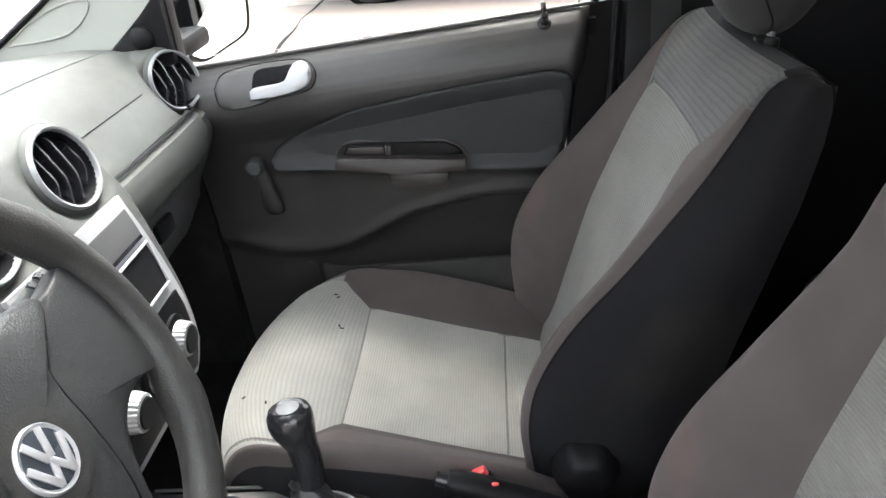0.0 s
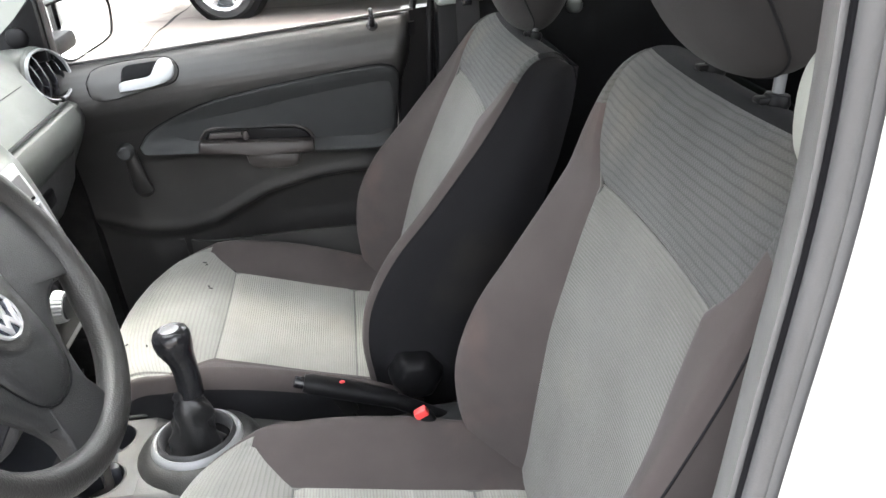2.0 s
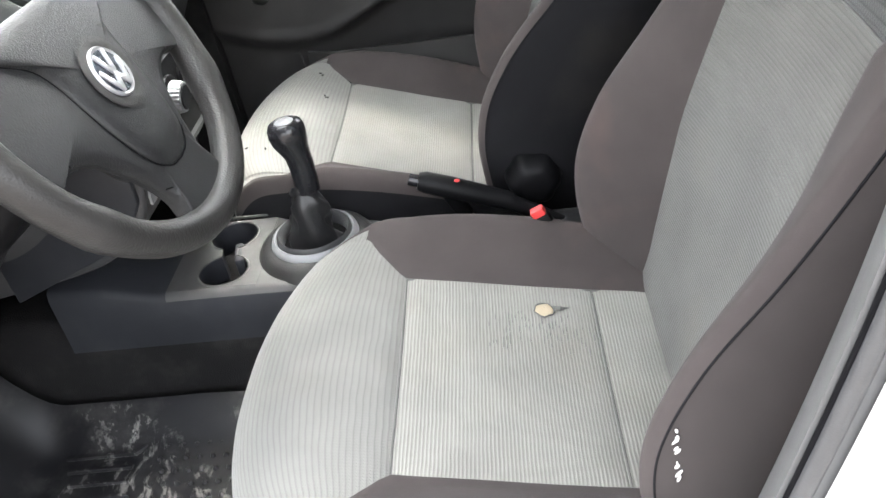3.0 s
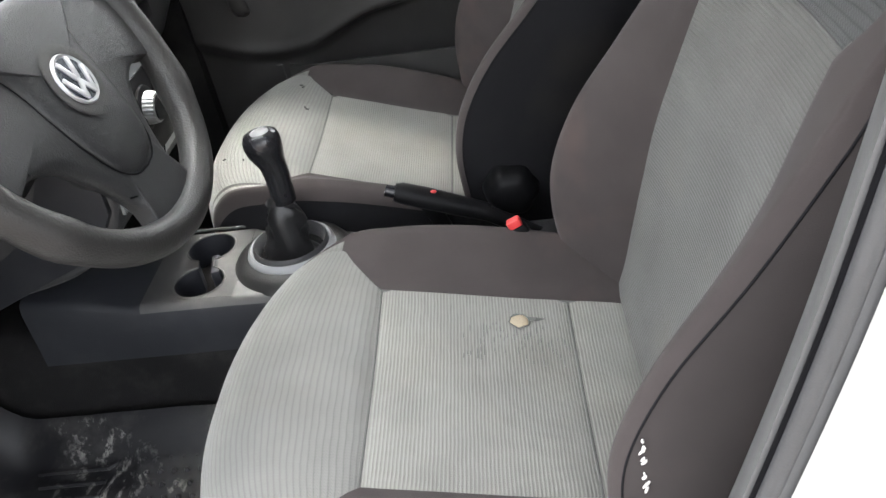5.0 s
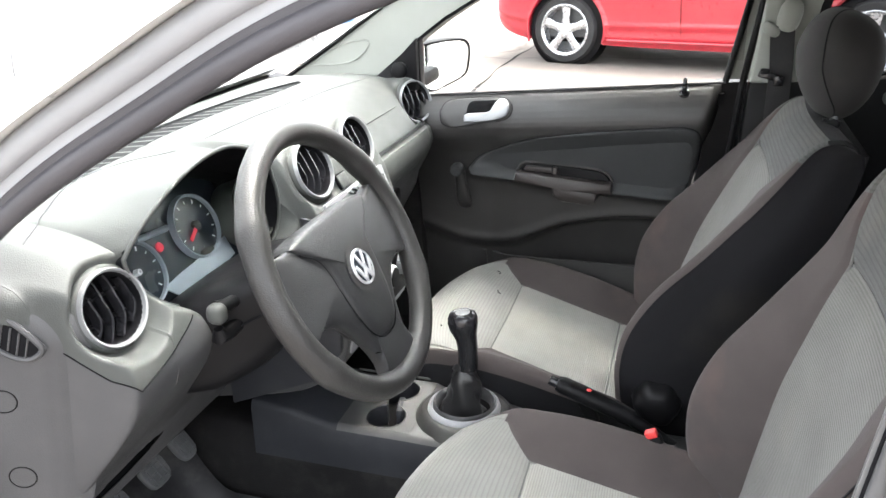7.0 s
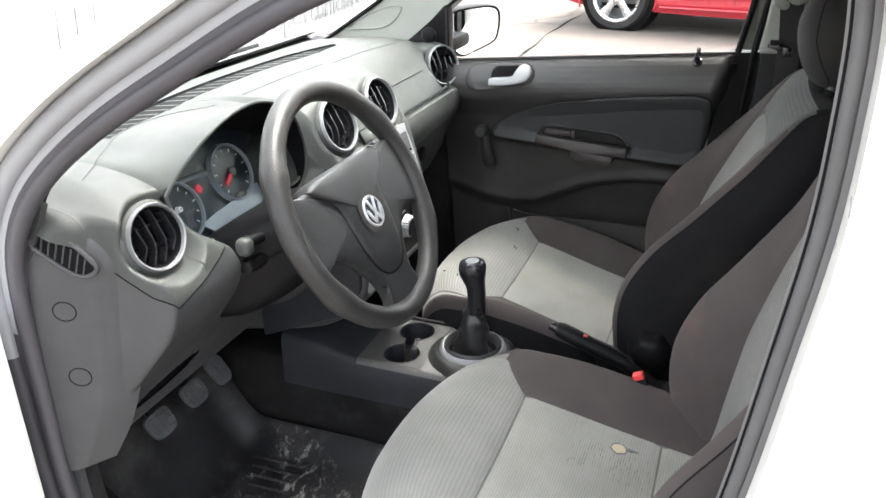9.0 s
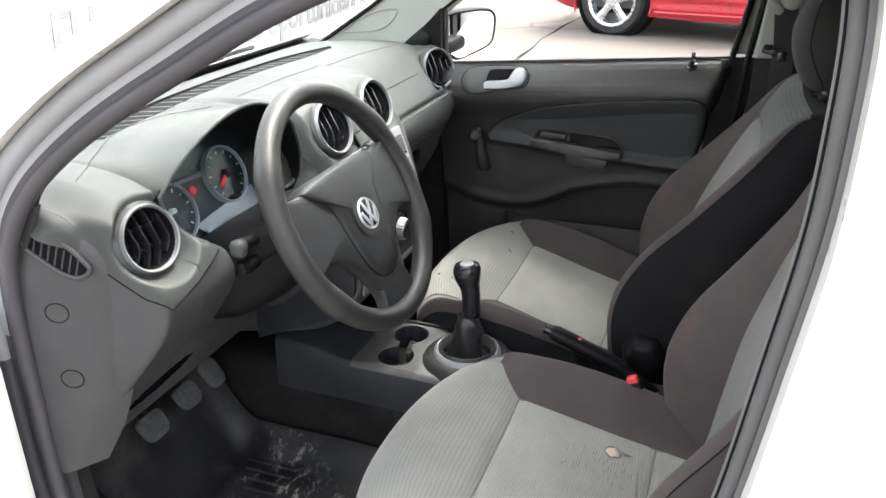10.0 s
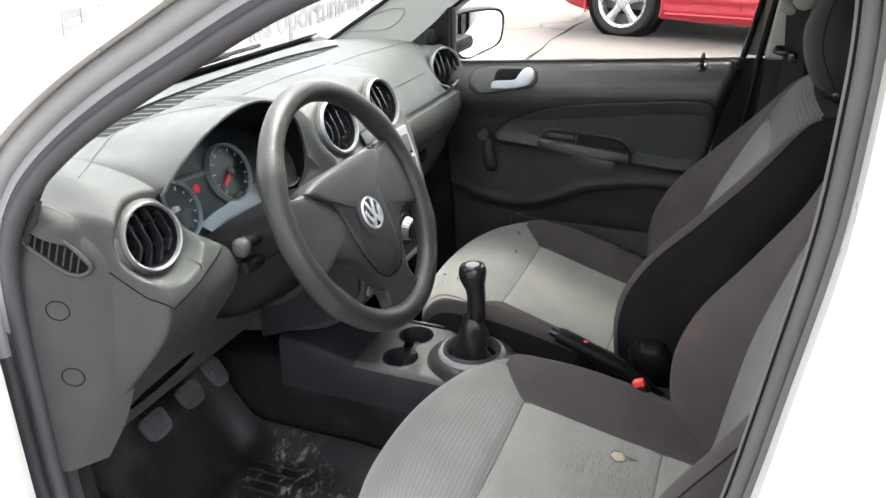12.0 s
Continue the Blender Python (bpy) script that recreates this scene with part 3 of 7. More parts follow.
part("tunnel", prism([(-0.12, 0.27), (0.12, 0.27), (0.1, 0.42), (0.07, 0.46), (-0.07, 0.46), (-0.1, 0.42)], "x", 0.62, 2.7, 0.012), CARPET, shell, "dark carpeted tunnel")
part("sill", prism([(-0.72, 0.2), (-0.6, 0.2), (-0.6, 0.36), (-0.625, 0.385), (-0.7, 0.385), (-0.72, 0.36)], "x", 0.75, 2.9, 0.008), WHITE, shell)
part("sill", prism([(0.72, 0.2), (0.6, 0.2), (0.6, 0.36), (0.625, 0.385), (0.7, 0.385), (0.72, 0.36)], "x", 0.75, 2.9, 0.008), CARPET, shell, "dark sill")
part("rear_bulkhead", box(2.98, 0, 0.75, 0.06, 1.3, 1.0, 0.01), BLACK, shell)
part("parcel_shelf", box(2.78, 0, 0.98, 0.4, 1.2, 0.03, 0.008), BLACK, shell)


def along_side(pts, inner, outer, y0, y1):
    """A band that follows an outline in the side plane, between two offsets from it."""
    rows = []
    n = len(pts)
    for i, p in enumerate(pts):
        a, b = pts[max(i - 1, 0)], pts[min(i + 1, n - 1)]
        d = Vector((b[0] - a[0], b[1] - a[1])).normalized()
        nx, nz = -d.y, d.x
        rows.append([(p[0] + nx * o, y, p[1] + nz * o) for o, y in ((inner, y0), (inner, y1), (outer, y1), (outer, y0))])
    return loft(rows, closed=True, cap=True)


# driver's door opening: front pillar, roof rail, centre pillar, seen from outside with the door open
FRONT_LINE = smooth_line([(1.02, 0.36), (0.935, 0.45), (0.915, 0.6), (0.918, 0.76), (0.926, 0.9), (0.94, 0.97), (0.975, 1.03), (1.03, 1.083), (1.124, 1.147),
                          (1.24, 1.21), (1.345, 1.264), (1.447, 1.304), (1.56, 1.34), (1.66, 1.358), (1.74, 1.356), (1.79, 1.345)], 90)
REAR_LINE = smooth_line([(1.79, 1.345), (1.812, 1.328), (1.821, 1.285), (1.8225, 1.2), (1.8195, 1.12), (1.807, 1.01), (1.788, 0.86), (1.76, 0.7), (1.72, 0.52), (1.68, 0.42), (1.62, 0.375)], 90)


def beside(line, off, y):
    """The outline moved outward by off, at depth y."""
    out = []
    for i, p in enumerate(line):
        a, b = line[max(i - 1, 0)], line[min(i + 1, len(line) - 1)]
        d = Vector((b[0] - a[0], b[1] - a[1])).normalized()
        out.append((p[0] - d.y * off, y, p[1] + d.x * off))
    return out


part("pillar_edge", solid(loft([beside(REAR_LINE, o, y) for o, y in ((0.016, -0.612), (0.009, -0.62), (0.002, -0.634), (-0.004, -0.648), (-0.0055, -0.656))]), 0.004), PILLAR_GREY, shell, "grey plastic pillar edge")
part("pillar_gap", tube(beside(REAR_LINE, -0.0055, -0.659), 0.002, 8), DARK, shell)
part("door_seal", tube(beside(REAR_LINE, 0.001, -0.662), 0.0065, 12), SEAL_GREY, shell, "grey rubber door seal")
part("seal_lip", along_side(REAR_LINE, 0.005, 0.017, -0.655, -0.664), LIP_GREY, shell, "pale grey seal lip")
part("door_seal", tube(beside(FRONT_LINE, 0.01, -0.662), 0.0105, 12), SEAL, shell, "grey rubber door seal")
part("seal_channel", along_side(FRONT_LINE[:31], 0.004, 0.064, -0.652, -0.664), SEAL, shell, "black rubber channel")
part("seal_channel", along_side(FRONT_LINE[29:], 0.004, 0.026, -0.652, -0.664), SEAL, shell, "black rubber channel")
# Flange and bead belong to the white pillar; their grey is painted shade.
part("pillar_flange", along_side(FRONT_LINE[29:], 0.026, 0.064, -0.653, -0.665), FLANGE_SHADED, shell, "white pillar flange, shade painted in as pale grey")
part("outer_seal", tube(beside(FRONT_LINE, 0.044, -0.664)[:32], [0.013] * 24 + [0.012, 0.011, 0.01, 0.009, 0.008, 0.006, 0.004, 0.002], 12), SEAL, shell, "grey rubber outer seal")
part("pillar_bead", tube(beside(FRONT_LINE, 0.048, -0.664)[27:], 0.013, 12), FLANGE_SHADED, shell, "white rounded flange, shade painted in as pale grey")
part("front_pillar", along_side(FRONT_LINE[:36], 0.06, 0.12, -0.668, -0.70), WHITE, shell, "white painted pillar")
part("front_pillar_step", along_side(FRONT_LINE[:31], 0.1, 0.18, -0.70, -0.735), WHITE, shell, "white painted pillar")
part("roof_pillar", along_side(FRONT_LINE[35:], 0.06, 0.086, -0.66, -0.69), WHITE, shell, "white painted windscreen pillar")
part("front_pillar_trim", along_side(FRONT_LINE[30:], 0.022, 0.08, -0.615, -0.652), BLACK, shell, "dark pillar trim")
part("centre_pillar", along_side(REAR_LINE, 0.012, 0.09, -0.668, -0.70), WHITE, shell, "white painted pillar")
part("centre_pillar_step", along_side(REAR_LINE, 0.05, 0.15, -0.70, -0.722), WHITE, shell, "white painted pillar")
part("centre_pillar_trim", along_side(REAR_LINE, 0.008, 0.09, -0.632, -0.655), DOOR, shell, "grey pillar trim")
part("striker_bolt", merge(box(0.85, -0.704, 0.64, 0.026, 0.014, 0.038, 0.006), moved(lathe([(0, 0), (0.009, 0), (0.008, 0.012), (0, 0.014)], 16), pose(0.85, -0.709, 0.638, 90, 0, 0))), STEEL, shell, "dull metal bolt")
part("cowl_side", prism([(0.55, 0.25), (0.93, 0.25), (0.92, 0.6), (0.93, 0.95), (0.98, 1.04), (0.9, 1.06), (0.6, 1.0), (0.55, 0.6)], "y", -0.64, -0.65), DASH_LOW, shell)
part("cowl_outer", prism([(0.55, 0.25), (0.93, 0.25), (0.875, 0.42), (0.852, 0.6), (0.855, 0.9), (0.87, 0.99), (0.8, 1.0), (0.6, 0.98), (0.55, 0.6)], "y", -0.66, -0.70), WHITE, shell, "white painted pillar")
part("cowl_side", prism([(0.55, 0.25), (0.99, 0.25), (0.99, 0.95), (0.9, 1.0), (0.6, 1.0), (0.55, 0.6)], "y", 0.64, 0.70), WHITE, shell)
part("kick_panel", prism([(0.6, 0.26), (1.02, 0.26), (1.0, 0.98), (0.6, 0.98)], "y", 0.612, 0.65), CARPET, shell, "dark kick panel")
part("kick_panel", prism([(0.72, 0.26), (0.935, 0.26), (0.918, 0.6), (0.92, 0.72), (0.72, 0.72)], "y", -0.615, -0.648), CARPET, shell, "dark carpeted kick panel")
part("roof_rail", along_side([(1.79, 1.335), (2.1, 1.36), (2.5, 1.345), (2.85, 1.28)], -0.02, 0.1, -0.54, -0.70), WHITE, shell)
part("roof_rail", along_side([(1.2, 1.24), (1.45, 1.335), (1.79, 1.375), (2.1, 1.385), (2.5, 1.36), (2.85, 1.3)], -0.015, 0.09, 0.52, 0.66), TRIM, shell)
part("rear_pillar", prism([(2.55, 1.05), (2.95, 1.05), (2.95, 1.4), (2.8, 1.42)], "y", 0.55, 0.66), TRIM, shell)
part("rear_pillar", prism([(2.55, 1.05), (2.95, 1.05), (2.95, 1.4), (2.8, 1.42)], "y", -0.55, -0.66), TRIM, shell)

rear_door_near = thing("rear_door", "white rear car door, closed, behind the driver", "car door")
sk = []
for z, y in ((0.3, -0.735), (0.45, -0.755), (0.62, -0.765), (0.8, -0.762), (0.93, -0.75), (1.0, -0.735), (1.045, -0.715)):
    sk.append([(x, y + 0.01 * ((x - 2.2) / 0.4) ** 2, z) for x in np.linspace(1.83 + 0.03 * max(0, (z - 0.3) / 0.75), 2.75, 14)])
part("skin", solid(loft(sk), 0.02), WHITE, rear_door_near, "white painted door skin")
part("inner_panel", prism([(1.9, 0.3), (2.7, 0.3), (2.7, 1.06), (1.92, 1.05)], "y", -0.60, -0.66), DOOR, rear_door_near)
part("handle", merge(tube([(1.93, -0.765, 0.93), (1.94, -0.79, 0.93), (2.0, -0.797, 0.932), (2.06, -0.79, 0.934), (2.07, -0.765, 0.934)], 0.011, 10)), WHITE, rear_door_near, "white pull handle")
part("window_frame", along_side([(1.87, 1.05), (1.885, 1.2), (1.92, 1.31), (2.2, 1.335), (2.5, 1.31), (2.62, 1.06)], 0.0, 0.035, -0.62, -0.66), BLACK, rear_door_near)

STICKER = plastic("sticker_blue", (0.06, 0.13, 0.4), 0.4, 0.0, 0.1)
sticker = thing("pillar_sticker", "small blue and red sticker on the white pillar", "sticker")
part("blue_field", box(1.852, -0.7232, 0.79, 0.05, 0.0012, 0.075, 0.0004), STICKER, sticker, "blue field")
part("red_field", box(1.852, -0.7245, 0.77, 0.046, 0.0012, 0.02, 0.0004), RED_BTN, sticker, "red band")

# windscreen and what stands at its foot
wind = thing("windscreen", "raked clear windscreen with black border", "windscreen", kind="structure")
gl = [[(0.60 + 0.74 * k, y * (1 - 0.13 * k), 1.015 + 0.365 * k) for y in np.linspace(-0.55, 0.62, 9)] for k in np.linspace(0, 1, 7)]
pane = part("pane", solid(loft(gl), 0.005), GLASS, wind)
pane.visible_shadow = False
part("lower_border", solid(loft([[(0.585 + 0.74 * k, y * (1 - 0.13 * k), 1.012 + 0.365 * k + 0.004) for y in np.linspace(-0.56, 0.63, 13)] for k in (0.0, 0.03, 0.055)]), 0.002), BLACK, wind)
hood = []
for x, z in ((-0.35, 0.78), (-0.2, 0.84), (0.1, 0.9), (0.35, 0.94), (0.52, 0.965)):
    hood.append([(x, y, z - 0.05 * (y / 0.7) ** 4) for y in np.linspace(-0.7, 0.7, 13)])
bonnet = tagged(part("bonnet", solid(loft(hood), 0.02), WHITE), "smooth white painted car bonnet", "bonnet")
front = thing("front_wing", "white painted front wings and bumper", "car wing")
for s in (-1, 1):
    part("wing", prism([(-0.4, 0.3), (0.9, 0.25), (0.92, 0.9), (0.52, 0.95), (-0.35, 0.76)], "y", s * 0.7, s * 0.76, 0.01), WHITE, front)
part("bumper", box(-0.42, 0, 0.48, 0.12, 1.4, 0.5, 0.04), WHITE, front)
wip = thing("wiper", "black wiper arm lying along the windscreen foot", "wiper")
part("arm", tube([(0.58, -0.35, 1.01), (0.6, -0.2, 1.03), (0.63, 0.05, 1.045), (0.64, 0.2, 1.05)], 0.007, 8), BLACK, wip)
part("blade", tube([(0.6, -0.25, 1.03), (0.635, 0.1, 1.05), (0.645, 0.32, 1.052)], 0.005, 8), BLACK, wip)
part("cowl", box(0.545, 0, 0.985, 0.1, 1.3, 0.015, 0.005), BLACK, wip)

# inside mirror on the windscreen
imir = thing("rear_view_mirror", "inside mirror in black housing on the windscreen", "mirror")
im = pose(1.2, 0.04, 1.32, 0, 8, -18) @ Matrix.Scale(0.8, 4)
part("housing", moved(blob(0.018, 0.115, 0.036, 3.2, 14, 32), im), BLACK, imir, "black plastic housing")
part("glass", moved(box(0.0175, 0, 0, 0.003, 0.208, 0.056, 0.0012), im), MIRROR, imir, "mirror glass")
part("stem", tube([(1.195, 0.04, 1.32), (1.185, 0.04, 1.33), (1.18, 0.04, 1.335)], [0.008, 0.008, 0.016], 12), BLACK, imir)

# passenger side pillars
part("pillar_trim", loft([[(x, y, z) for x, z in poly] for poly, y in (
    ([(0.66, 1.0), (0.706, 1.03), (0.835, 1.11), (0.964, 1.195), (1.054, 1.235), (1.213, 1.292), (1.4, 1.34), (1.4, 1.31), (1.21, 1.228), (1.1, 1.165), (1.04, 1.122), (0.98, 1.065), (0.93, 1.0)], 0.565),
    ([(0.64, 0.99), (0.69, 1.03), (0.82, 1.12), (0.95, 1.21), (1.04, 1.25), (1.2, 1.31), (1.4, 1.36), (1.4, 1.3), (1.21, 1.22), (1.1, 1.155), (1.04, 1.112), (0.98, 1.055), (0.93, 0.99)], 0.64))], closed=True, cap=True), TRIM, shell, "pale grey pillar trim")
part("pillar_seal", tube([(1.42, 0.572, 1.318), (1.21, 0.572, 1.226), (1.1, 0.572, 1.163), (1.04, 0.572, 1.12), (0.98, 0.572, 1.062)], 0.006, 8), BLACK, shell, "black window seal")
part("pillar_seal", tube([(0.69, 0.563, 1.022), (0.706, 0.563, 1.032), (0.835, 0.563, 1.112), (0.964, 0.563, 1.197), (1.054, 0.563, 1.237), (1.213, 0.563, 1.294), (1.4, 0.563, 1.342)], 0.005, 8), BLACK, shell, "black windscreen seal")
part("pillar_recess", tube([(x, 0.5645, z) for x, z in smooth_line([(0.755, 1.052), (0.86, 1.062), (0.9, 1.085), (0.915, 1.112), (0.87, 1.11), (0.8, 1.082), (0.755, 1.052)], 40)[:-1]], 0.002, 6, True), TRIM, shell, "moulded recess edge")
bp = thing("belt_pillar", "pale grey centre pillar with belt loop", "pillar", kind="structure")
part("upper_trim", prism([(1.762, 1.035), (1.79, 1.31), (1.8, 1.37), (1.93, 1.37), (1.915, 1.31), (1.88, 1.19), (1.862, 1.04)], "y", 0.548, 0.62, 0.008), TRIM, bp, "pale grey plastic")
part("lower_trim", prism([(1.735, 0.38), (1.765, 1.045), (1.9, 1.045), (1.9, 0.38)], "y", 0.565, 0.63, 0.008), BLACK, bp, "dark grey plastic")
part("door_frame_edge", prism([(1.723, 1.035), (1.782, 1.33), (1.803, 1.33), (1.778, 1.035)], "y", 0.60, 0.635), TRIM, bp)
part("frame_seal", tube([(1.719, 0.594, 1.03), (1.75, 0.594, 1.19), (1.78, 0.59, 1.335)], 0.007, 8), BLACK, bp, "black window seal")
part("jamb", prism([(1.62, 0.3), (1.7, 1.025), (1.79, 1.03), (1.76, 0.3)], "y", 0.61, 0.66), BLACK, bp)
part("seal", tube([(1.70, 0.575, 0.6), (1.735, 0.575, 0.82), (1.752, 0.575, 1.03), (1.79, 0.57, 1.3)], 0.007, 8), BLACK, bp)
part("loop_cover", merge(moved(blob(0.022, 0.016, 0.032, 2.6), pose(1.824, 0.538, 1.172, 0, 12, 0)), moved(blob(0.02, 0.01, 0.012, 2.4), pose(1.792, 0.536, 1.146, 0, 35, 0))), TRIM, bp, "cream belt loop cover")
belt = thing("seat_belt", "black webbing belt with steel tongue", "seat belt")
part("webbing", solid(loft([[(1.79, 0.532, 1.15), (1.835, 0.532, 1.16)], [(1.798, 0.54, 1.07), (1.842, 0.54, 1.075)], [(1.80, 0.552, 0.9), (1.845, 0.552, 0.9)], [(1.80, 0.56, 0.45), (1.845, 0.56, 0.45)]]), 0.002), BELT, belt, "black webbing")
part("tongue", merge(box(1.802, 0.525, 1.055, 0.05, 0.006, 0.014, 0.003, m=Matrix.Rotation(radians(15), 4, "Y")), box(1.817, 0.522, 1.047, 0.018, 0.004, 0.02, 0.003)), GLOSS, belt, "dark steel tongue")
part("stop", box(1.79, 0.525, 1.065, 0.02, 0.01, 0.012, 0.004), BLACK, belt)
near_belt = thing("belt_anchor", "cream belt loop cover on the centre pillar", "belt anchor")
part("cover", moved(blob(0.019, 0.014, 0.036, 2.5), pose(1.853, -0.6, 1.152)), TRIM, near_belt, "cream plastic cover")
part("webbing", solid(loft([[(1.87, -0.6, 1.13), (1.905, -0.6, 1.13)], [(1.87, -0.6, 0.5), (1.905, -0.6, 0.5)]]), 0.002), BELT, near_belt)

# rear cabin
bench = thing("rear_bench", "dark grey cloth rear bench seat", "rear seat")
part("cushion", box(2.3, 0, 0.46, 0.46, 1.16, 0.16, 0.05, 4), SIDE, bench)
part("backrest", box(2.62, 0, 0.76, 0.13, 1.16, 0.56, 0.05, 4, Matrix.Rotation(radians(14), 4, "Y")), SIDE, bench)
for y in (-0.33, 0.33):
    part("headrest", moved(blob(0.045, 0.11, 0.07, 3), pose(2.7, y, 1.1)), SIDE, bench)
rear_far = thing("rear_door", "dark grey rear door panel, closed", "car door")
glz = part("window_pane", solid(loft([[(x, y, z0 + (z1 - z0) * k) for x, y, z0, z1 in ((1.885, 0.605, 1.05, 1.3), (2.2, 0.605, 1.07, 1.35), (2.5, 0.605, 1.075, 1.33))] for k in (0, 1)]), 0.004), DARK_TINT, rear_far, "window glass, tint added to dim the yard")
glz.visible_shadow = False
part("panel", prism([(1.90, 0.36), (1.885, 0.8), (1.885, 1.045), (2.2, 1.068), (2.6, 1.075), (2.6, 0.36)], "y", 0.575, 0.66, 0.015), BLACK, rear_far, "dark plastic panel")
part("sill_strip", tube([(1.885, 0.585, 1.046), (2.2, 0.585, 1.069), (2.6, 0.585, 1.076)], 0.006, 8), DARK, rear_far)
part("window_frame", along_side([(1.875, 1.05), (1.93, 1.32), (2.2, 1.36), (2.5, 1.33), (2.66, 1.07)], 0.0, 0.03, 0.585, 0.62), BLACK, rear_far)
part("lock_knob", moved(blob(0.016, 0.012, 0.014, 2.4), pose(2.035, 0.568, 1.01)), DASH, rear_far, "grey knob")
part("outer_skin", prism([(1.86, 0.3), (1.86, 0.98), (2.65, 1.0), (2.65, 0.3)], "y", 0.66, 0.72, 0.01), WHITE, rear_far)

# ---- passenger door ----
door = thing("passenger_door", "dark grey front door panel with armrest and window crank, closed", "car door")
MOULD_X = [0.93, 1.004, 1.087, 1.184, 1.254, 1.371, 1.489, 1.552, 1.75]
MOULD_Z = [0.672, 0.65, 0.619, 0.597, 0.608, 0.662, 0.687, 0.692, 0.69]


def belt_z(x):
    return 0.984 + (x - 1.05) * 0.067


def ss(a, b, x):
    t = min(1, max(0, (x - a) / (b - a)))
    return t * t * (3 - 2 * t)


def door_y(x, z):
    top = belt_z(x)
    f = (z - 0.3) / (top - 0.3)
    y = lerp(f, [0, 0.4, 0.62, 0.7, 0.79, 0.83, 0.855, 0.875, 0.89, 0.905, 0.92, 0.94, 0.957, 0.972, 0.985, 0.995, 1.0], [0.635, 0.635, 0.625, 0.617, 0.598, 0.577, 0.563, 0.556, 0.5537, 0.5535, 0.555, 0.559, 0.5645, 0.571, 0.579, 0.588, 0.597])
    ledge = 0.795 - (x - 1.15) * 0.085
    y += 0.022 * ss(ledge, ledge - 0.03, z) * ss(1.1, 1.2, x)
    mz = lerp(x, MOULD_X, MOULD_Z)
    y += (0.012 + 0.055 * ss(1.22, 1.4, x)) * ss(mz, mz - 0.03, z)
    y -= 0.0035 * math.exp(-((z - mz - 0.004) / 0.014) ** 2)
    return y


rows = []
for f in np.concatenate([np.linspace(0, 0.88, 85), np.linspace(0.888, 1, 45)]):
    row = []
    for k in np.linspace(0, 1, 90):
        x0, x1 = 0.9, lerp(f, [0, 0.5, 0.68, 1], [1.64, 1.655, 1.675, 1.722])
        x = x0 + (x1 - x0) * k
        z = 0.3 + (belt_z(x) - 0.3) * f
        y = door_y(x, z) + 0.05 * max(0.0, (k - 0.965) / 0.035) ** 2
        row.append((x, y, z))
    rows.append(row)
part("panel", loft(rows), DOOR, door, "dark grey grained plastic", 60)
part("sill_strip", tube([(0.95, 0.59, belt_z(0.95) + 0.001), (1.35, 0.59, belt_z(1.35) + 0.001), (1.72, 0.59, belt_z(1.72) + 0.001)], 0.003, 8), DOOR, door, "grey window seal")
part("outer_skin", prism([(0.95, 0.25), (0.95, 0.93), (1.05, 0.945), (1.72, 0.99), (1.72, 0.25)], "y", 0.725, 0.76, 0.012), WHITE, door, "white painted skin")
part("ledge", prism([(0.95, 0.93), (0.95, 0.955), (1.72, 1.005), (1.72, 0.98)], "y", 0.592, 0.63), DARK, door)


def on_door(x, z, proud):
    return (x, door_y(x, z) - proud, z)


outline = smooth_line([(1.144, 0.806), (1.165, 0.832), (1.22, 0.862), (1.30, 0.892), (1.4, 0.911), (1.5, 0.924), (1.6, 0.934), (1.648, 0.936), (1.674, 0.925),
                       (1.68, 0.895), (1.674, 0.84), (1.664, 0.785), (1.65, 0.764), (1.6, 0.757), (1.5, 0.764), (1.35, 0.777), (1.2, 0.79), (1.15, 0.795), (1.144, 0.806)], 90)[:-1]
cx, cz = 1.42, 0.85
rings = []
for k, pr in ((1.0, -0.002), (0.995, 0.005), (0.98, 0.0085), (0.95, 0.0095), (0.9, 0.0095), (0.85, 0.009), (0.8, 0.009), (0.74, 0.009), (0.68, 0.009), (0.6, 0.009), (0.5, 0.009), (0.4, 0.009), (0.3, 0.009), (0.2, 0.009), (0.05, 0.009)):
    ring = []
    for x, z in outline:
        xx, zz = cx + (x - cx) * k, cz + (z - cz) * k
        bulge = 0.03 * math.exp(-((zz - (0.787 - (xx - 1.15) * 0.06)) / 0.022) ** 2)
        ring.append(on_door(xx, zz, pr + (bulge if k < 0.995 else bulge * 0.6)))
    rings.append(ring)
part("pad", loft(rings, closed=True, cap=True), DOOR_PAD, door, "slate grey padded insert", 60)
part("pad_seam", tube([on_door(x, z, 0.003 + 0.018 * math.exp(-((z - (0.787 - (x - 1.15) * 0.06)) / 0.022) ** 2)) for x, z in outline], 0.002, 6, True), BLACK, door)

arm = thing("pull_handle", "", "")
arm.parent = door
part("pull_bar", prism([(1.262, 0.786), (1.268, 0.812), (1.38, 0.802), (1.494, 0.794), (1.494, 0.765), (1.38, 0.773)], "y", 0.568, 0.60, 0.006), ARMREST, arm, "brownish grey plastic bar")
# Solid dark block; its colour gives the pull recess its shade.
part("cup", prism([(1.275, 0.808), (1.285, 0.827), (1.32, 0.83), (1.455, 0.82), (1.48, 0.808), (1.49, 0.793), (1.38, 0.8)], "y", 0.588, 0.612, 0.004), BLACK, arm, "dark block, shade of the pull recess painted in")
part("coin_tray", prism([(1.285, 0.812), (1.29, 0.824), (1.352, 0.8215), (1.352, 0.808)], "y", 0.583, 0.59, 0.002), ARMREST, arm, "shallow plastic tray")
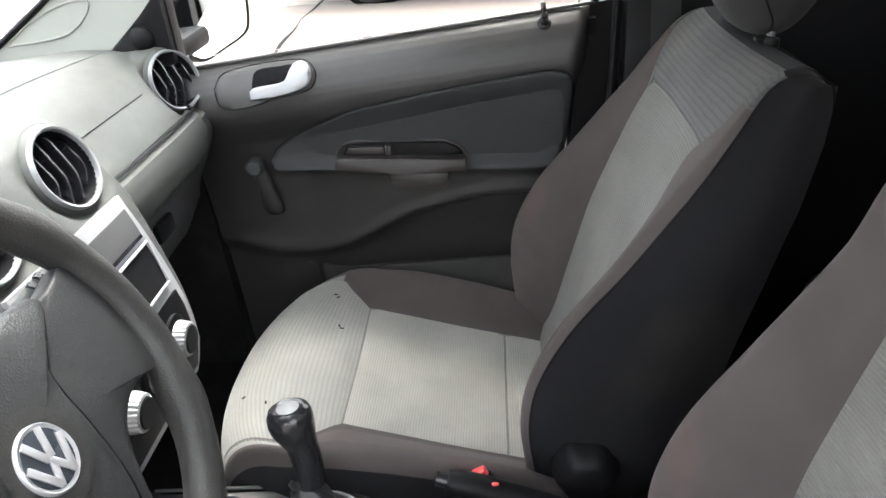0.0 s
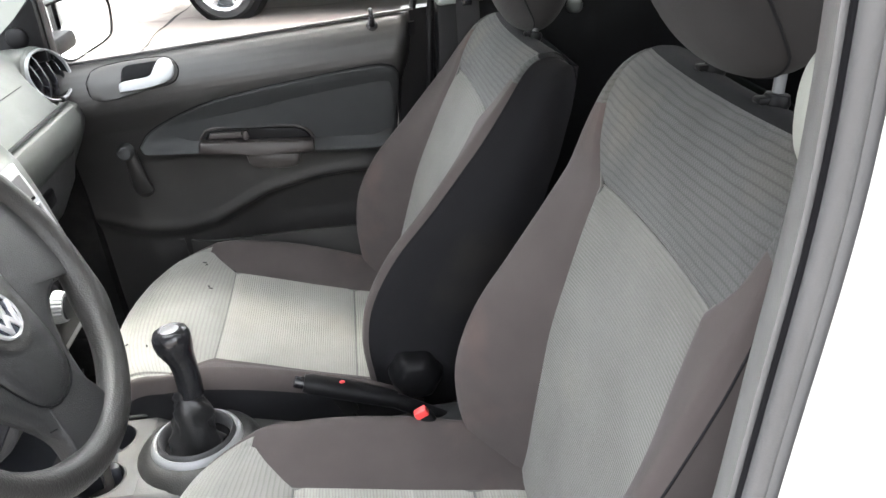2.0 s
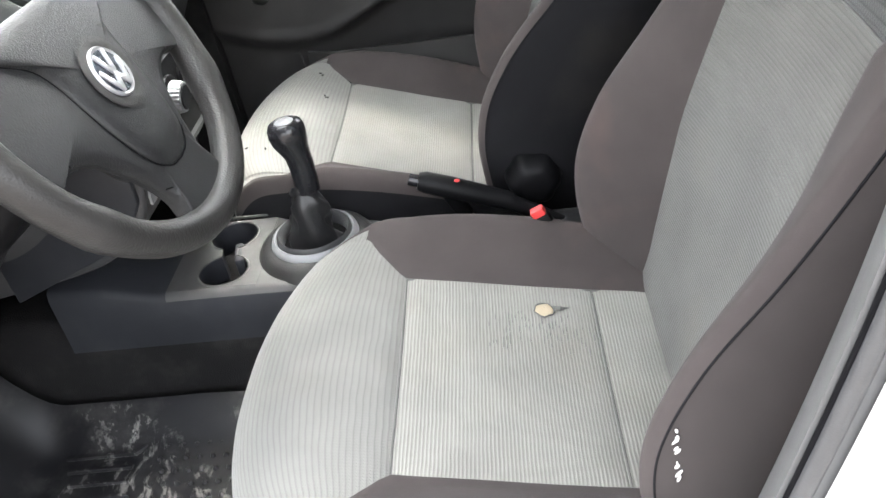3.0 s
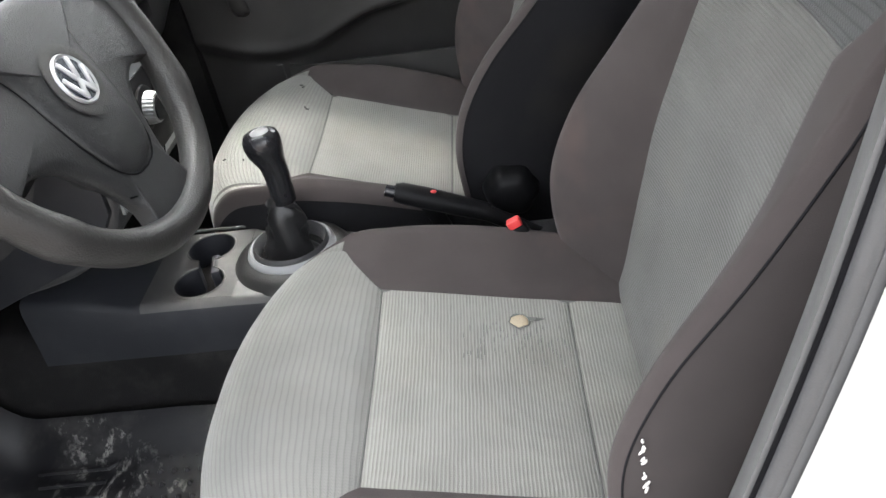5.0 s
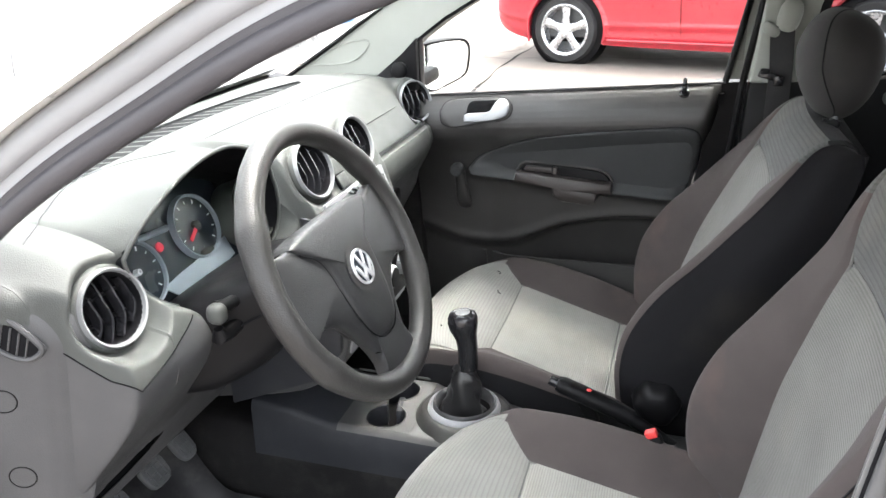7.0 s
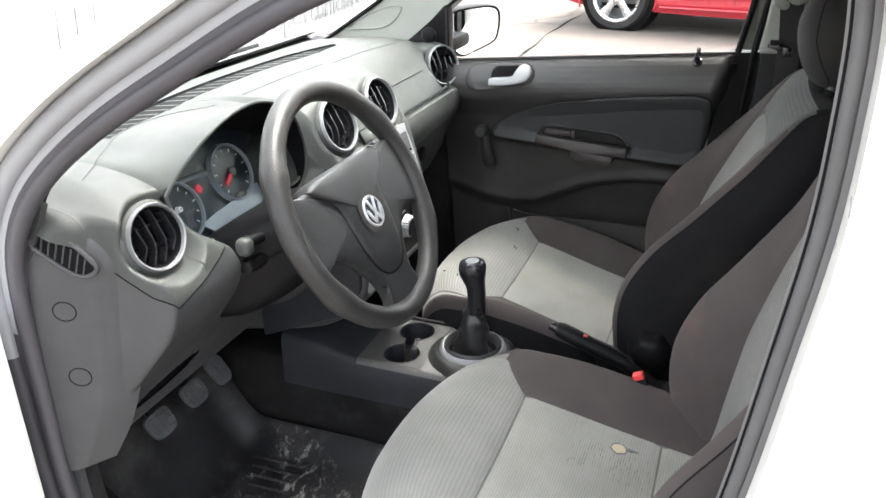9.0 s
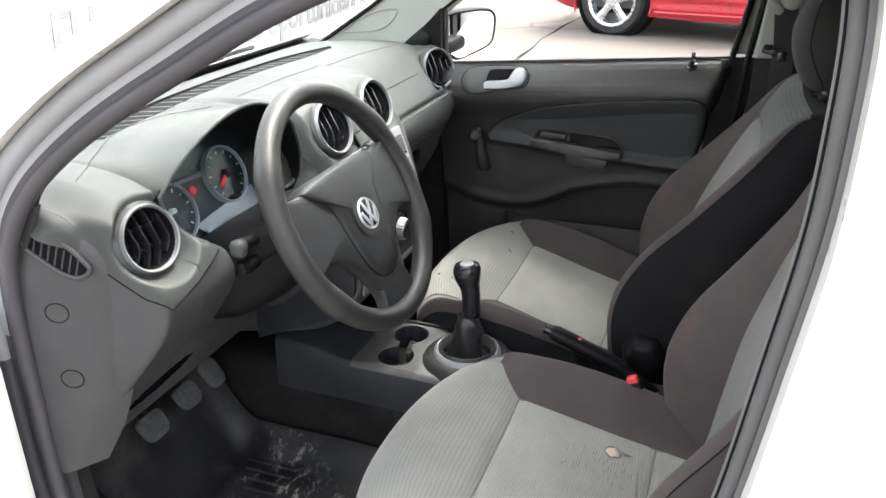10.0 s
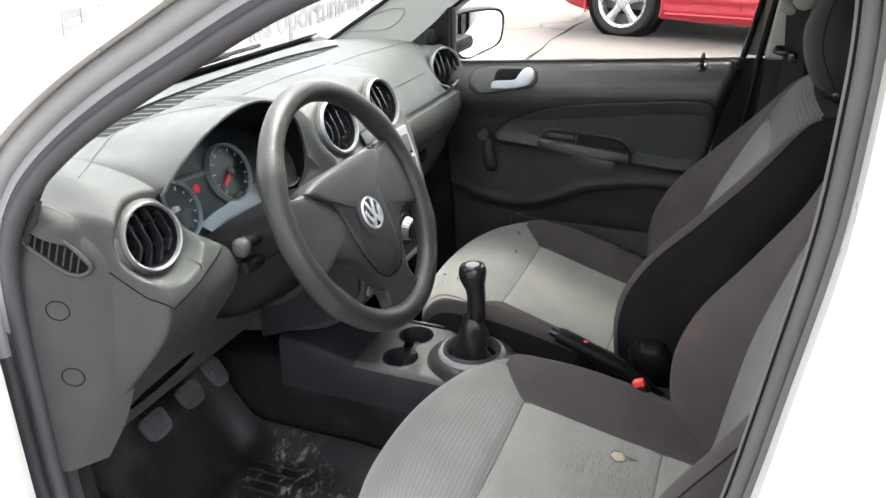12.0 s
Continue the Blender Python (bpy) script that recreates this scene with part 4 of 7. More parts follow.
part("cup_rim", tube([(x, 0.592, z) for x, z in smooth_line([(1.268, 0.81), (1.283, 0.829), (1.32, 0.832), (1.455, 0.822), (1.484, 0.809), (1.494, 0.793)], 24)], 0.0032, 8), ARMREST, arm)
part("divider", box(1.36, 0.586, 0.814, 0.012, 0.014, 0.02, 0.004), ARMREST, arm)
part("pull_cup", prism([(1.352, 0.778), (1.358, 0.75), (1.372, 0.741), (1.445, 0.736), (1.458, 0.742), (1.464, 0.768)], "y", 0.574, 0.63, 0.008), ARMREST, arm, "dark plastic finger cup")
hd = thing("release_handle", "", "")
hd.parent = door
plate_line = smooth_line([(1.088, 0.952), (1.1, 0.972), (1.14, 0.981), (1.22, 0.986), (1.25, 0.982), (1.262, 0.963), (1.25, 0.942), (1.2, 0.932), (1.12, 0.918), (1.095, 0.925), (1.088, 0.952)], 44)[:-1]
well_line = smooth_line([(1.153, 0.938), (1.154, 0.958), (1.158, 0.972), (1.168, 0.977), (1.2, 0.979), (1.222, 0.98), (1.234, 0.974), (1.238, 0.958), (1.233, 0.944), (1.2, 0.939), (1.165, 0.935), (1.153, 0.938)], 40)[:-1]


def laid(line, c, steps):
    """A plate that follows the door's skin inside an outline; steps: (share of the outline, how proud)."""
    return loft([[on_door(c[0] + (x - c[0]) * k, c[1] + (z - c[1]) * k, pr) for x, z in line] for k, pr in steps], closed=True, cap=True)


part("bezel", laid(plate_line, (1.175, 0.953), ((1.0, -0.002), (0.99, 0.003), (0.96, 0.004), (0.8, 0.003), (0.4, 0.003), (0.05, 0.003))), DOOR, hd, "grey plastic bezel")
part("bezel_gap", tube([on_door(x, z, 0.0015) for x, z in plate_line], 0.0013, 6, True), DARK, hd)
# Plate laid on the bezel, near-black to paint in the hollow's shade.
part("recess", laid(well_line, (1.195, 0.958), ((1.0, 0.0036), (0.5, 0.0042), (0.05, 0.0042))), DARK, hd, "near-black plate, shade of the recess painted in")
lever_line = smooth_line([(1.15, 0.934), (1.151, 0.948), (1.17, 0.952), (1.205, 0.956), (1.218, 0.966), (1.225, 0.981), (1.238, 0.985), (1.25, 0.98), (1.256, 0.965), (1.25, 0.951), (1.235, 0.944), (1.19, 0.936), (1.15, 0.934)], 44)[:-1]
part("lever", laid(lever_line, (1.21, 0.955), ((0.98, 0.004), (1.0, 0.01), (0.97, 0.015), (0.9, 0.017), (0.5, 0.018), (0.05, 0.018))), SILVER_LIGHT, hd, "silver plastic lever", 60)
# Pane added to darken the view out; it casts no shadow.
glz = part("window_pane", solid(loft([[(x, y, z0 + (z1 - z0) * k) for x, y, z0, z1 in ((1.04, 0.605, 1.0, 1.12), (1.2, 0.605 - 0.02 * k, 1.0, 1.215), (1.42, 0.605 - 0.03 * k, 1.01, 1.31), (1.6, 0.605 - 0.035 * k, 1.02, 1.345), (1.75, 0.605 - 0.035 * k, 1.03, 1.35))] for k in (0, 0.5, 1)]), 0.004), TINTED, door, "window glass, tint added to dim the yard")
glz.visible_shadow = False
lock = part("lock_pin", merge(moved(lathe([(0, 0), (0.011, 0), (0.011, 0.003), (0.006, 0.005), (0.006, 0.024), (0.004, 0.027), (0, 0.027)], 20), pose(1.637, 0.566, 1.008, 48, 0, 0)),
                              box(1.637, 0.572, 1.03, 0.009, 0.008, 0.022, 0.003)), GLOSS, door, "black lock pin")
crank = thing("window_crank", "", "")
crank.parent = door
crank_rows = []
for z, hw, y0 in ((0.8, 0.0125, 0.592), (0.785, 0.0135, 0.59), (0.765, 0.0145, 0.592), (0.745, 0.0165, 0.596), (0.728, 0.0185, 0.601), (0.714, 0.019, 0.606), (0.702, 0.016, 0.612), (0.697, 0.009, 0.618)):
    crank_rows.append([(1.1245 + 0.06 * (0.8 - z) + hw * math.cos(a), y0 + 0.011 * math.sin(a), z) for a in np.linspace(0, 2 * math.pi, 25)[:-1]])
part("arm", loft(crank_rows, closed=True, cap=True), DOOR, crank, "dark grey plastic arm", 60)
part("knob", moved(lathe([(0, 0.034), (0.012, 0.033), (0.0165, 0.026), (0.0165, 0.01), (0.012, 0), (0, 0)], 28), pose(1.121, 0.598, 0.806, 90, 0, 0)), DOOR_PAD, crank, "grey plastic knob")
pocket = part("map_pocket", solid(loft([[(x, 0.605 + 0.02 * max(0, 1 - (x - 1.2) / 0.06) ** 2 if x < 1.26 else 0.605, z) for x in np.linspace(1.2, 1.63, 24)] for z in (0.36, 0.46, 0.55, 0.582)]), 0.008), DOOR, door, "grey plastic pocket lip")
part("speaker_frame", tube([(x, door_y(x, z) - 0.0005, z) for x, z in ((0.96, 0.6), (1.17, 0.565), (1.18, 0.45), (0.96, 0.45))], 0.0025, 6, True), DOOR, door, "faint moulded frame")
sail = thing("mirror_sail", "black triangular panel with tweeter at the window corner", "trim panel")
part("panel", prism([(0.915, 1.0), (0.93, 1.03), (1.0, 1.085), (1.036, 1.122), (1.036, 1.0)], "y", 0.555, 0.61, 0.004), BLACK, sail)
part("tweeter", moved(blob(0.02, 0.012, 0.02, 2.2), pose(0.993, 0.553, 1.047)), BLACK, sail)
part("upright", box(1.036, 0.585, 1.06, 0.007, 0.03, 0.12, 0.002), BLACK, sail)

mir = thing("door_mirror", "door mirror in dark housing on the far side", "mirror")
shape = smooth_line([(0.955, 1.055), (0.968, 1.075), (1.02, 1.082), (1.068, 1.078), (1.08, 1.06), (1.078, 1.015), (1.068, 0.985), (1.02, 0.962), (0.988, 0.952), (0.968, 0.965), (0.957, 1.0), (0.955, 1.055)], 50)[:-1]
mc = (1.015, 1.018)


def mirror_ring(k, off):
    """Rings of the housing; the glass faces rearward and inward."""
    out = []
    for x, z in shape:
        a = (x - mc[0]) * k
        out.append((mc[0] + a * 0.84 + off * 0.77, 0.82 + a * 1.02 - off * 0.64, mc[1] + (z - mc[1]) * k))
    return out


part("housing", loft([mirror_ring(k, o) for k, o in ((0.93, 0.004), (1.0, 0.006), (1.03, 0.0), (1.05, -0.02), (1.0, -0.06), (0.75, -0.095), (0.3, -0.11))], closed=True, cap=True), BLACK, mir, "dark plastic housing")
part("glass", loft([mirror_ring(0.925, 0.0055), mirror_ring(0.5, 0.0055), mirror_ring(0.02, 0.0055)], closed=True), MIRROR, mir, "mirror glass")
part("arm", box(0.985, 0.75, 1.0, 0.05, 0.16, 0.04, 0.012), BLACK, mir)


# ---- dashboard ----
dash = thing("dashboard", "dusty grey plastic dashboard with round silver-ringed vents", "dashboard")
BASE = [(0.62, 1.015), (0.68, 1.03), (0.76, 1.038), (0.84, 1.043), (0.91, 1.043), (0.96, 1.034), (1.0, 1.012), (1.03, 0.98), (1.05, 0.95), (1.06, 0.932), (1.066, 0.915), (1.068, 0.885),
        (1.05, 0.845), (1.015, 0.79), (0.975, 0.735), (0.935, 0.69), (0.88, 0.66), (0.8, 0.65)]
STACK = [(0.62, 1.015), (0.68, 1.03), (0.76, 1.038), (0.84, 1.045), (0.92, 1.05), (0.99, 1.047), (1.03, 1.035), (1.058, 1.01), (1.08, 0.975), (1.1, 0.94), (1.112, 0.905), (1.126, 0.85),
         (1.138, 0.79), (1.14, 0.73), (1.128, 0.68), (1.105, 0.645), (1.03, 0.6), (0.85, 0.56)]
KNEE = [(0.62, 1.015), (0.68, 1.03), (0.76, 1.038), (0.84, 1.043), (0.91, 1.043), (0.965, 1.036), (1.008, 1.0245), (1.0405, 1.008), (1.062, 0.97), (1.076, 0.926), (1.088, 0.905), (1.09, 0.875),
        (1.075, 0.835), (1.03, 0.775), (0.985, 0.72), (0.945, 0.675), (0.88, 0.655), (0.8, 0.65)]


# opening over the dials: upper edge (the hood's lip) and lower rim, as y and z
LIP = smooth_line([(-0.507, 1.008), (-0.498, 1.022), (-0.482, 1.041), (-0.461, 1.058), (-0.438, 1.073), (-0.41, 1.085), (-0.38, 1.093), (-0.346, 1.096), (-0.312, 1.093), (-0.27, 1.08), (-0.225, 1.06), (-0.185, 1.03), (-0.165, 1.0), (-0.158, 0.965)], 90)
RIM = smooth_line([(-0.507, 1.008), (-0.504, 0.993), (-0.49, 0.966), (-0.465, 0.938), (-0.44, 0.918), (-0.41, 0.9), (-0.375, 0.888), (-0.3, 0.884), (-0.22, 0.888), (-0.18, 0.91), (-0.162, 0.94), (-0.158, 0.965)], 90)
OPEN_Y = (-0.507, -0.158)


def edge_at(y, line):
    """A point of the opening's edge: the lip leans out over the dials."""
    z = lerp(y, [q[0] for q in line], [q[1] for q in line])
    return (max(1.04, 1.005 + 0.395 * (z - 0.918)) + 0.008 * ss(-0.2, -0.16, y), z)


def plain_row(y):
    """Control points of the section at y, as if there were no hood."""
    wc = ss(0.168, 0.148, abs(y - 0.012))
    wl = ss(-0.14, -0.2, y)
    prof = []
    for b, c, k in zip(BASE, STACK, KNEE):
        v = np.array(b) * (1 - wl) + np.array(k) * wl
        prof.append(v * (1 - wc) + np.array(c) * wc)
    return prof


def ends_of(line, y):
    """Rounds the section off towards both ends of the dashboard."""
    near = max(0.0, (-y - 0.545) / 0.072)
    far = max(0.0, (y - 0.48) / 0.13)
    lim = 1.2 - 0.195 * ss(0, 1, near) ** 1.3 - 0.17 * ss(0, 1, far) ** 1.5
    out = []
    for x, z in line:
        if x > lim - 0.05:
            over = x - (lim - 0.05)
            x = lim - 0.05 + 0.05 * math.tanh(over / 0.05)
        if z < 0.73:
            z -= 0.04 * ss(-0.15, -0.25, y) * (0.73 - z) / 0.08
        out.append((x, y, z - 0.016 * ss(0.2, 1, max(near, far)) * ss(0.97, 1.01, z)))
    return out


def dash_halves(y, n=300):
    """The section at y: from the windscreen to the lip, and from the rim down; one line where there is no opening."""
    prof = plain_row(y)
    if not OPEN_Y[0] < y < OPEN_Y[1]:
        line = ends_of(smooth_line(prof, n), y)
        zs = 1.008 if y < -0.3 else 0.965
        i = next(k for k in range(n // 3, n) if line[k][2] < zs)
        return line[:i], line[i:]
    xe, ze = edge_at(y, LIP)
    xl, zl = edge_at(y, RIM)
    top = []
    w = ss(1.008, 1.07, ze)
    for x, z in prof[:7]:
        x = x if x < 0.84 else 0.84 + (x - 0.84) * (xe - 0.84) / (prof[7][0] - 0.84)
        low = z + (ze - prof[7][1]) * max(0.0, (x - 0.76) / (xe - 0.76)) ** 2
        high = 1.038 + (x - 0.76) * 0.07 if x < 0.8 else 1.041 + (ze - 1.041) * ((x - 0.8) / (xe - 0.8)) ** 1.25
        top.append((x, low * (1 - w) + max(high, low if x < 0.77 else 0) * w))
    top.append((xe, ze))
    front = max(0.012, 1.0 * (1.086 - xl))
    bottom = [(xl, zl), (xl + front * 0.45, zl - 0.002 - 0.02 * ss(0.92, 1.0, zl)), (xl + front * 0.85, zl - 0.01 - 0.04 * ss(0.92, 1.0, zl))]
    bottom += [tuple(v) for v in prof[11:] if v[1] < zl - 0.016]
    return ends_of(smooth_line(top, n // 2), y), ends_of(smooth_line(bottom, n // 2), y)


def dash_row(y, n=64):
    a, b = dash_halves(y, max(n, 120))
    return a + b


VENTS = [((1.040, -0.538, 0.961), (7, 15), 0.047), ((1.072, -0.078, 0.994), (6, 20), 0.05), ((1.072, 0.1, 0.994), (6, 20), 0.05), ((1.034, 0.54, 0.979), (26, 15), 0.05)]
VENT_AXES = [(Vector(c), Matrix.Rotation(radians(-a[0]), 3, "Z") @ Matrix.Rotation(radians(90 - a[1]), 3, "Y") @ Vector((0, 0, 1)), r) for c, a, r in VENTS]


def round_vents(p):
    """Pulls the fascia onto each vent's own plane near it."""
    p = Vector(p)
    for c, n, r in VENT_AXES:
        d = (p - c).dot(n)
        rho = ((p - c) - n * d).length
        if rho < 1.45 * r and abs(d) < 0.08:
            p -= n * (d + 0.006) * ss(1.45 * r, 1.08 * r, rho)
    return tuple(p)


ys = sorted(set([round(v, 4) for v in np.linspace(-0.617, 0.61, 250)] + [round(v, 4) for v in np.linspace(-0.617, -0.586, 24)] + [OPEN_Y[0] - 0.0002, OPEN_Y[0] + 0.0002, -0.506, -0.5055, OPEN_Y[1] - 0.0002, OPEN_Y[1] + 0.0002, -0.16, -0.162] + [round(v, 4) for v in np.linspace(-0.586, -0.425, 70)] + [-0.158, -0.153, -0.148, -0.143, -0.138, -0.133, 0.15, 0.155, 0.16, 0.165, 0.17, 0.175, 0.18]))
CUT, LIP_AT = 156, 99


def split_row(y):
    """The section at y, laid out so that its point CUT lies on the seam under the fascia."""
    upper, pts = dash_halves(y, 300)
    zt = lerp(y, [-0.617, -0.604, -0.592, -0.575, -0.52, -0.452, -0.44], [0.96, 0.935, 0.9, 0.88, 0.893, 0.915, 0.905])
    i = max(1, next(k for k in range(len(pts)) if pts[k][2] < zt))
    u = (pts[i - 1][2] - zt) / max(1e-6, pts[i - 1][2] - pts[i][2])
    mid = tuple(Vector(pts[i - 1]).lerp(Vector(pts[i]), u))

    def even(line, n):
        d = np.concatenate([[0], np.cumsum([math.dist(a, b) for a, b in zip(line, line[1:])])])
        return [tuple(float(np.interp(v, d, [p[c] for p in line])) for c in range(3)) for v in np.linspace(0, d[-1], n)]
    return even(upper, LIP_AT + 1) + even(pts[:i] + [mid], CUT - LIP_AT)[:-1] + even([mid] + pts[i:], 300 - CUT)


skin = [[round_vents(p) for p in split_row(y)] for y in ys]


def holed(rows):
    fas = loft(rows)
    gone = []
    for f in fas.faces:
        q = f.calc_center_median()
        for c, n, r in VENT_AXES:
            d = (q - c).dot(n)
            if abs(d) < 0.03 and ((q - c) - n * d).length < 0.96 * r:
                gone.append(f)
                break
        else:
            if q.y < -0.3 and in_slot(q):
                gone.append(f)
            elif OPEN_Y[0] < q.y < OPEN_Y[1] and q.x > 1.0 and edge_at(q.y, RIM)[1] + 1e-4 < q.z < edge_at(q.y, LIP)[1] - 1e-4 and max(e.calc_length() for e in f.edges) > 0.006:
                gone.append(f)
    bmesh.ops.delete(fas, geom=gone, context="FACES")
    return fas


def in_slot(q):
    """The long open tray slot in the knee panel."""
    k = (q.y + 0.58) / 0.15
    return 0 < k < 1 and abs(q.z - (0.693 + 0.014 * k)) < 0.013 * math.sin(math.pi * k) ** 0.5


part("fascia", holed([r[: CUT + 1] for r in skin]), DASH, dash, "grey grained plastic", 50)
# Knee panel takes the darker copy; shade is put into its colour.
part("knee_panel", holed([r[CUT:] for r in skin]), DASH_LOW, dash, "dark grey grained plastic", 50)
shoulder = [p for p in skin[0] if p[2] > 0.93 and p[0] > 0.8]
part("fascia_shoulder", loft([[(x - dx * (0.2 + 0.8 * ss(0.985, 1.012, z)), y - dy * (0.2 + 0.8 * ss(0.985, 1.012, z)), z - dz) for x, y, z in shoulder] for dx, dy, dz in ((0, -0.002, 0), (0.004, 0.01, 0.001), (0.01, 0.018, 0.003), (0.018, 0.024, 0.008), (0.026, 0.032, 0.016))]), DASH, dash, "grey grained plastic", 50)
side = bmesh.new()
side.faces.new([side.verts.new(p) for p in skin[0]])
part("end_wall", side, DASH_LOW, dash)
# Solid box added behind the slot; its near-black colour is the depth's shade.
part("tray", box(0.93, -0.505, 0.70, 0.06, 0.16, 0.05, 0.004), DARK, dash, "near-black box, shade of the open slot painted in")


def dash_z(x, y):
    row = [p for p in dash_row(y, 150) if p[2] > 0.98]
    return lerp(x, [p[0] for p in row], [p[2] for p in row])


for line in ([(0.952, -0.556), (0.932, -0.516), (0.9, -0.453), (0.876, -0.4), (0.86, -0.33), (0.867, -0.261), (0.887, -0.215), (0.897, -0.19)],
             [(0.91, -0.128), (0.908, -0.074), (0.906, 0.04), (0.913, 0.123), (0.915, 0.3), (0.928, 0.413), (0.94, 0.5)]):
    part("top_seam", tube([(x, y, dash_z(x, y) + 0.0006) for x, y in smooth_line(line, 60)], 0.0007, 6), DASH_LOW, dash)


def grille_x(y):
    return 0.774 + 0.32 * (y - 0.06) ** 2


# Band laid on the dash top; near-black paints in the slots' depth shade.
trough = []
for y in np.linspace(-0.42, 0.4, 60):
    w = 0.027 * min(1.0, max(0.05, (0.4 - y) / 0.14)) ** 0.6
    trough.append([(x, y, dash_z(x, y) + dz) for x, dz in ((grille_x(y) - w, -0.003), (grille_x(y) - w, 0.004), (grille_x(y) - w + 0.004, 0.0045), (grille_x(y) - w + 0.006, 0.0008), (grille_x(y) + w, 0.0008), (grille_x(y) + w, -0.003))])
part("defrost_trough", loft(trough), DARK, dash, "near-black band, shade of the demister trough painted in")
for y in np.arange(-0.408, 0.34, 0.034):
    x = grille_x(y)
    rib = [[(x + dx, y + 0.16 * dx + dy, dash_z(x + dx, y) + dz) for dy, dz in ((-0.0032, 0.0), (-0.0025, h), (0.0025, h), (0.0032, 0.0))] for dx, h in ((-0.016, 0.0009), (-0.005, 0.0012), (0.012, 0.0014), (0.029, 0.0014))]
    part("defrost_rib", loft(rib, closed=True, cap=True), DASH, dash)
# glove box line and lower lip on the far side
lip = []
for y in np.linspace(0.172, 0.585, 40):
    drop = ss(0.48, 0.6, y)
    lip.append([(x - 0.11 * drop ** 2, y, z) for x, z in ((1.052, 0.934), (1.074, 0.926), (1.082, 0.905), (1.076, 0.868 + 0.02 * drop), (1.05, 0.838 + 0.03 * drop), (0.99, 0.82))])
part("glovebox_lid", solid(loft(lip), 0.006), DASH, dash, "grey plastic glovebox lid")
part("glovebox_gap", tube([(1.066 - 0.11 * ss(0.48, 0.6, y) ** 2, y, 0.936) for y in np.linspace(0.172, 0.585, 30)], 0.003, 6), BLACK, dash)
part("glovebox_front", solid(loft([[(x - 0.1 * ss(0.5, 0.6, y) ** 2, y, z) for y in np.linspace(0.175, 0.585, 16)] for x, z in ((1.05, 0.838), (1.035, 0.78), (1.0, 0.72), (0.95, 0.67))]), 0.006), DASH_LOW, dash, "dark grey lower lid")
crease = [tuple(Vector(r[CUT]) + Vector((0.0006, 0, 0))) for r in skin if r[0][1] < -0.452]
part("fascia_seam", tube(crease, 0.0009, 6), DARK, dash)
far_seam = []
for y in np.linspace(0.172, 0.43, 24):
    q = min((p for p in dash_row(y, 300) if p[0] > 0.9), key=lambda p: abs(p[2] - 0.987))
    far_seam.append((q[0] + 0.0006, y, q[2]))
part("far_seam", tube(far_seam, 0.0008, 6), DARK, dash)
part("hazard_switch", box(1.094, -0.016, 0.958, 0.007, 0.034, 0.024, 0.002, m=Matrix.Rotation(radians(-29), 4, "Y")), DASH, dash, "square grey switch")
part("switch_gap", box(1.0925, -0.016, 0.958, 0.006, 0.037, 0.027, 0.002, m=Matrix.Rotation(radians(-29), 4, "Y")), DARK, dash)
part("glovebox_catch", box(1.05, 0.33, 0.81, 0.012, 0.06, 0.03, 0.006), BLACK, dash)


def vent(at, aim, r=0.05, slats=4, upright=True):
    """Round vent: silver ring, black cup, curved vanes. aim: turn towards the driver and tilt up, in degrees."""
    v = thing("air_vent", "", "")
    v.parent = dash
    m = Matrix.Translation(at) @ Matrix.Rotation(radians(-aim[0]), 4, "Z") @ Matrix.Rotation(radians(90 - aim[1]), 4, "Y")
    part("ring", moved(lathe([(r * 0.88, -0.014), (r * 0.89, 0.002), (r * 0.91, 0.005), (r * 0.96, 0.006), (r, 0.001), (r * 1.0, -0.012)], 56), m), VENT_RING, v, "silver painted ring")
    part("collar", moved(lathe([(r * 1.0, 0.0), (r * 1.08, -0.003), (r * 1.1, -0.006), (r * 1.1, -0.012)], 48), m), DASH, v, "grey plastic collar")
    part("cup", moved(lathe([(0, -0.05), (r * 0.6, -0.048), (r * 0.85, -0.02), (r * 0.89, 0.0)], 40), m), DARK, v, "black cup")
    for i in range(slats):
        o = (i - (slats - 1) / 2) * r * 1.55 / slats
        h = math.sqrt(max(0, (r * 0.84) ** 2 - o * o))
        rows = []
        for k in np.linspace(-1, 1, 12):
            bow = 0.008 * (1 - k * k) + 0.0015 * math.sin(5 * k)
            a, b = (o + bow, h * k) if not upright else (h * k, o + bow)
            rows.append([(a, b, -0.02), (a, b, -0.004 - 0.004 * k * k)])
        part("vane", moved(solid(loft(rows), 0.0028), m), GLOSS, v)
    for o in (-0.3, 0.3):
        part("cross_vane", moved(box(0, 0, -0.024, r * 1.5 if not upright else 0.0025, 0.0025 if not upright else r * 1.5, 0.012, 0.001), m @ Matrix.Translation((o * r if upright else 0, 0 if upright else o * r, 0))), BLACK, v)
    return v


for c, aim, r in VENTS:
    vent(c, aim, r)

# end cap facing the open door, turned a little towards the rear
cap = thing("end_cap", "", "")
cap.parent = dash


def on_cap(x, z, out=0.0):
    return (x - 0.37 * out, -0.652 + 0.4 * (x - 0.92) - 0.93 * out, z)


edge_l = [(0.956, 1.007), (0.943, 1.005), (0.93, 1.0), (0.917, 0.965), (0.913, 0.9), (0.914, 0.8), (0.914, 0.7), (0.912, 0.625)]
edge_r = [(0.966, 1.007), (0.985, 1.0), (1.004, 0.982), (1.018, 0.955), (1.02, 0.93), (1.012, 0.86), (1.0, 0.78), (0.975, 0.7), (0.94, 0.632)]
rows = []
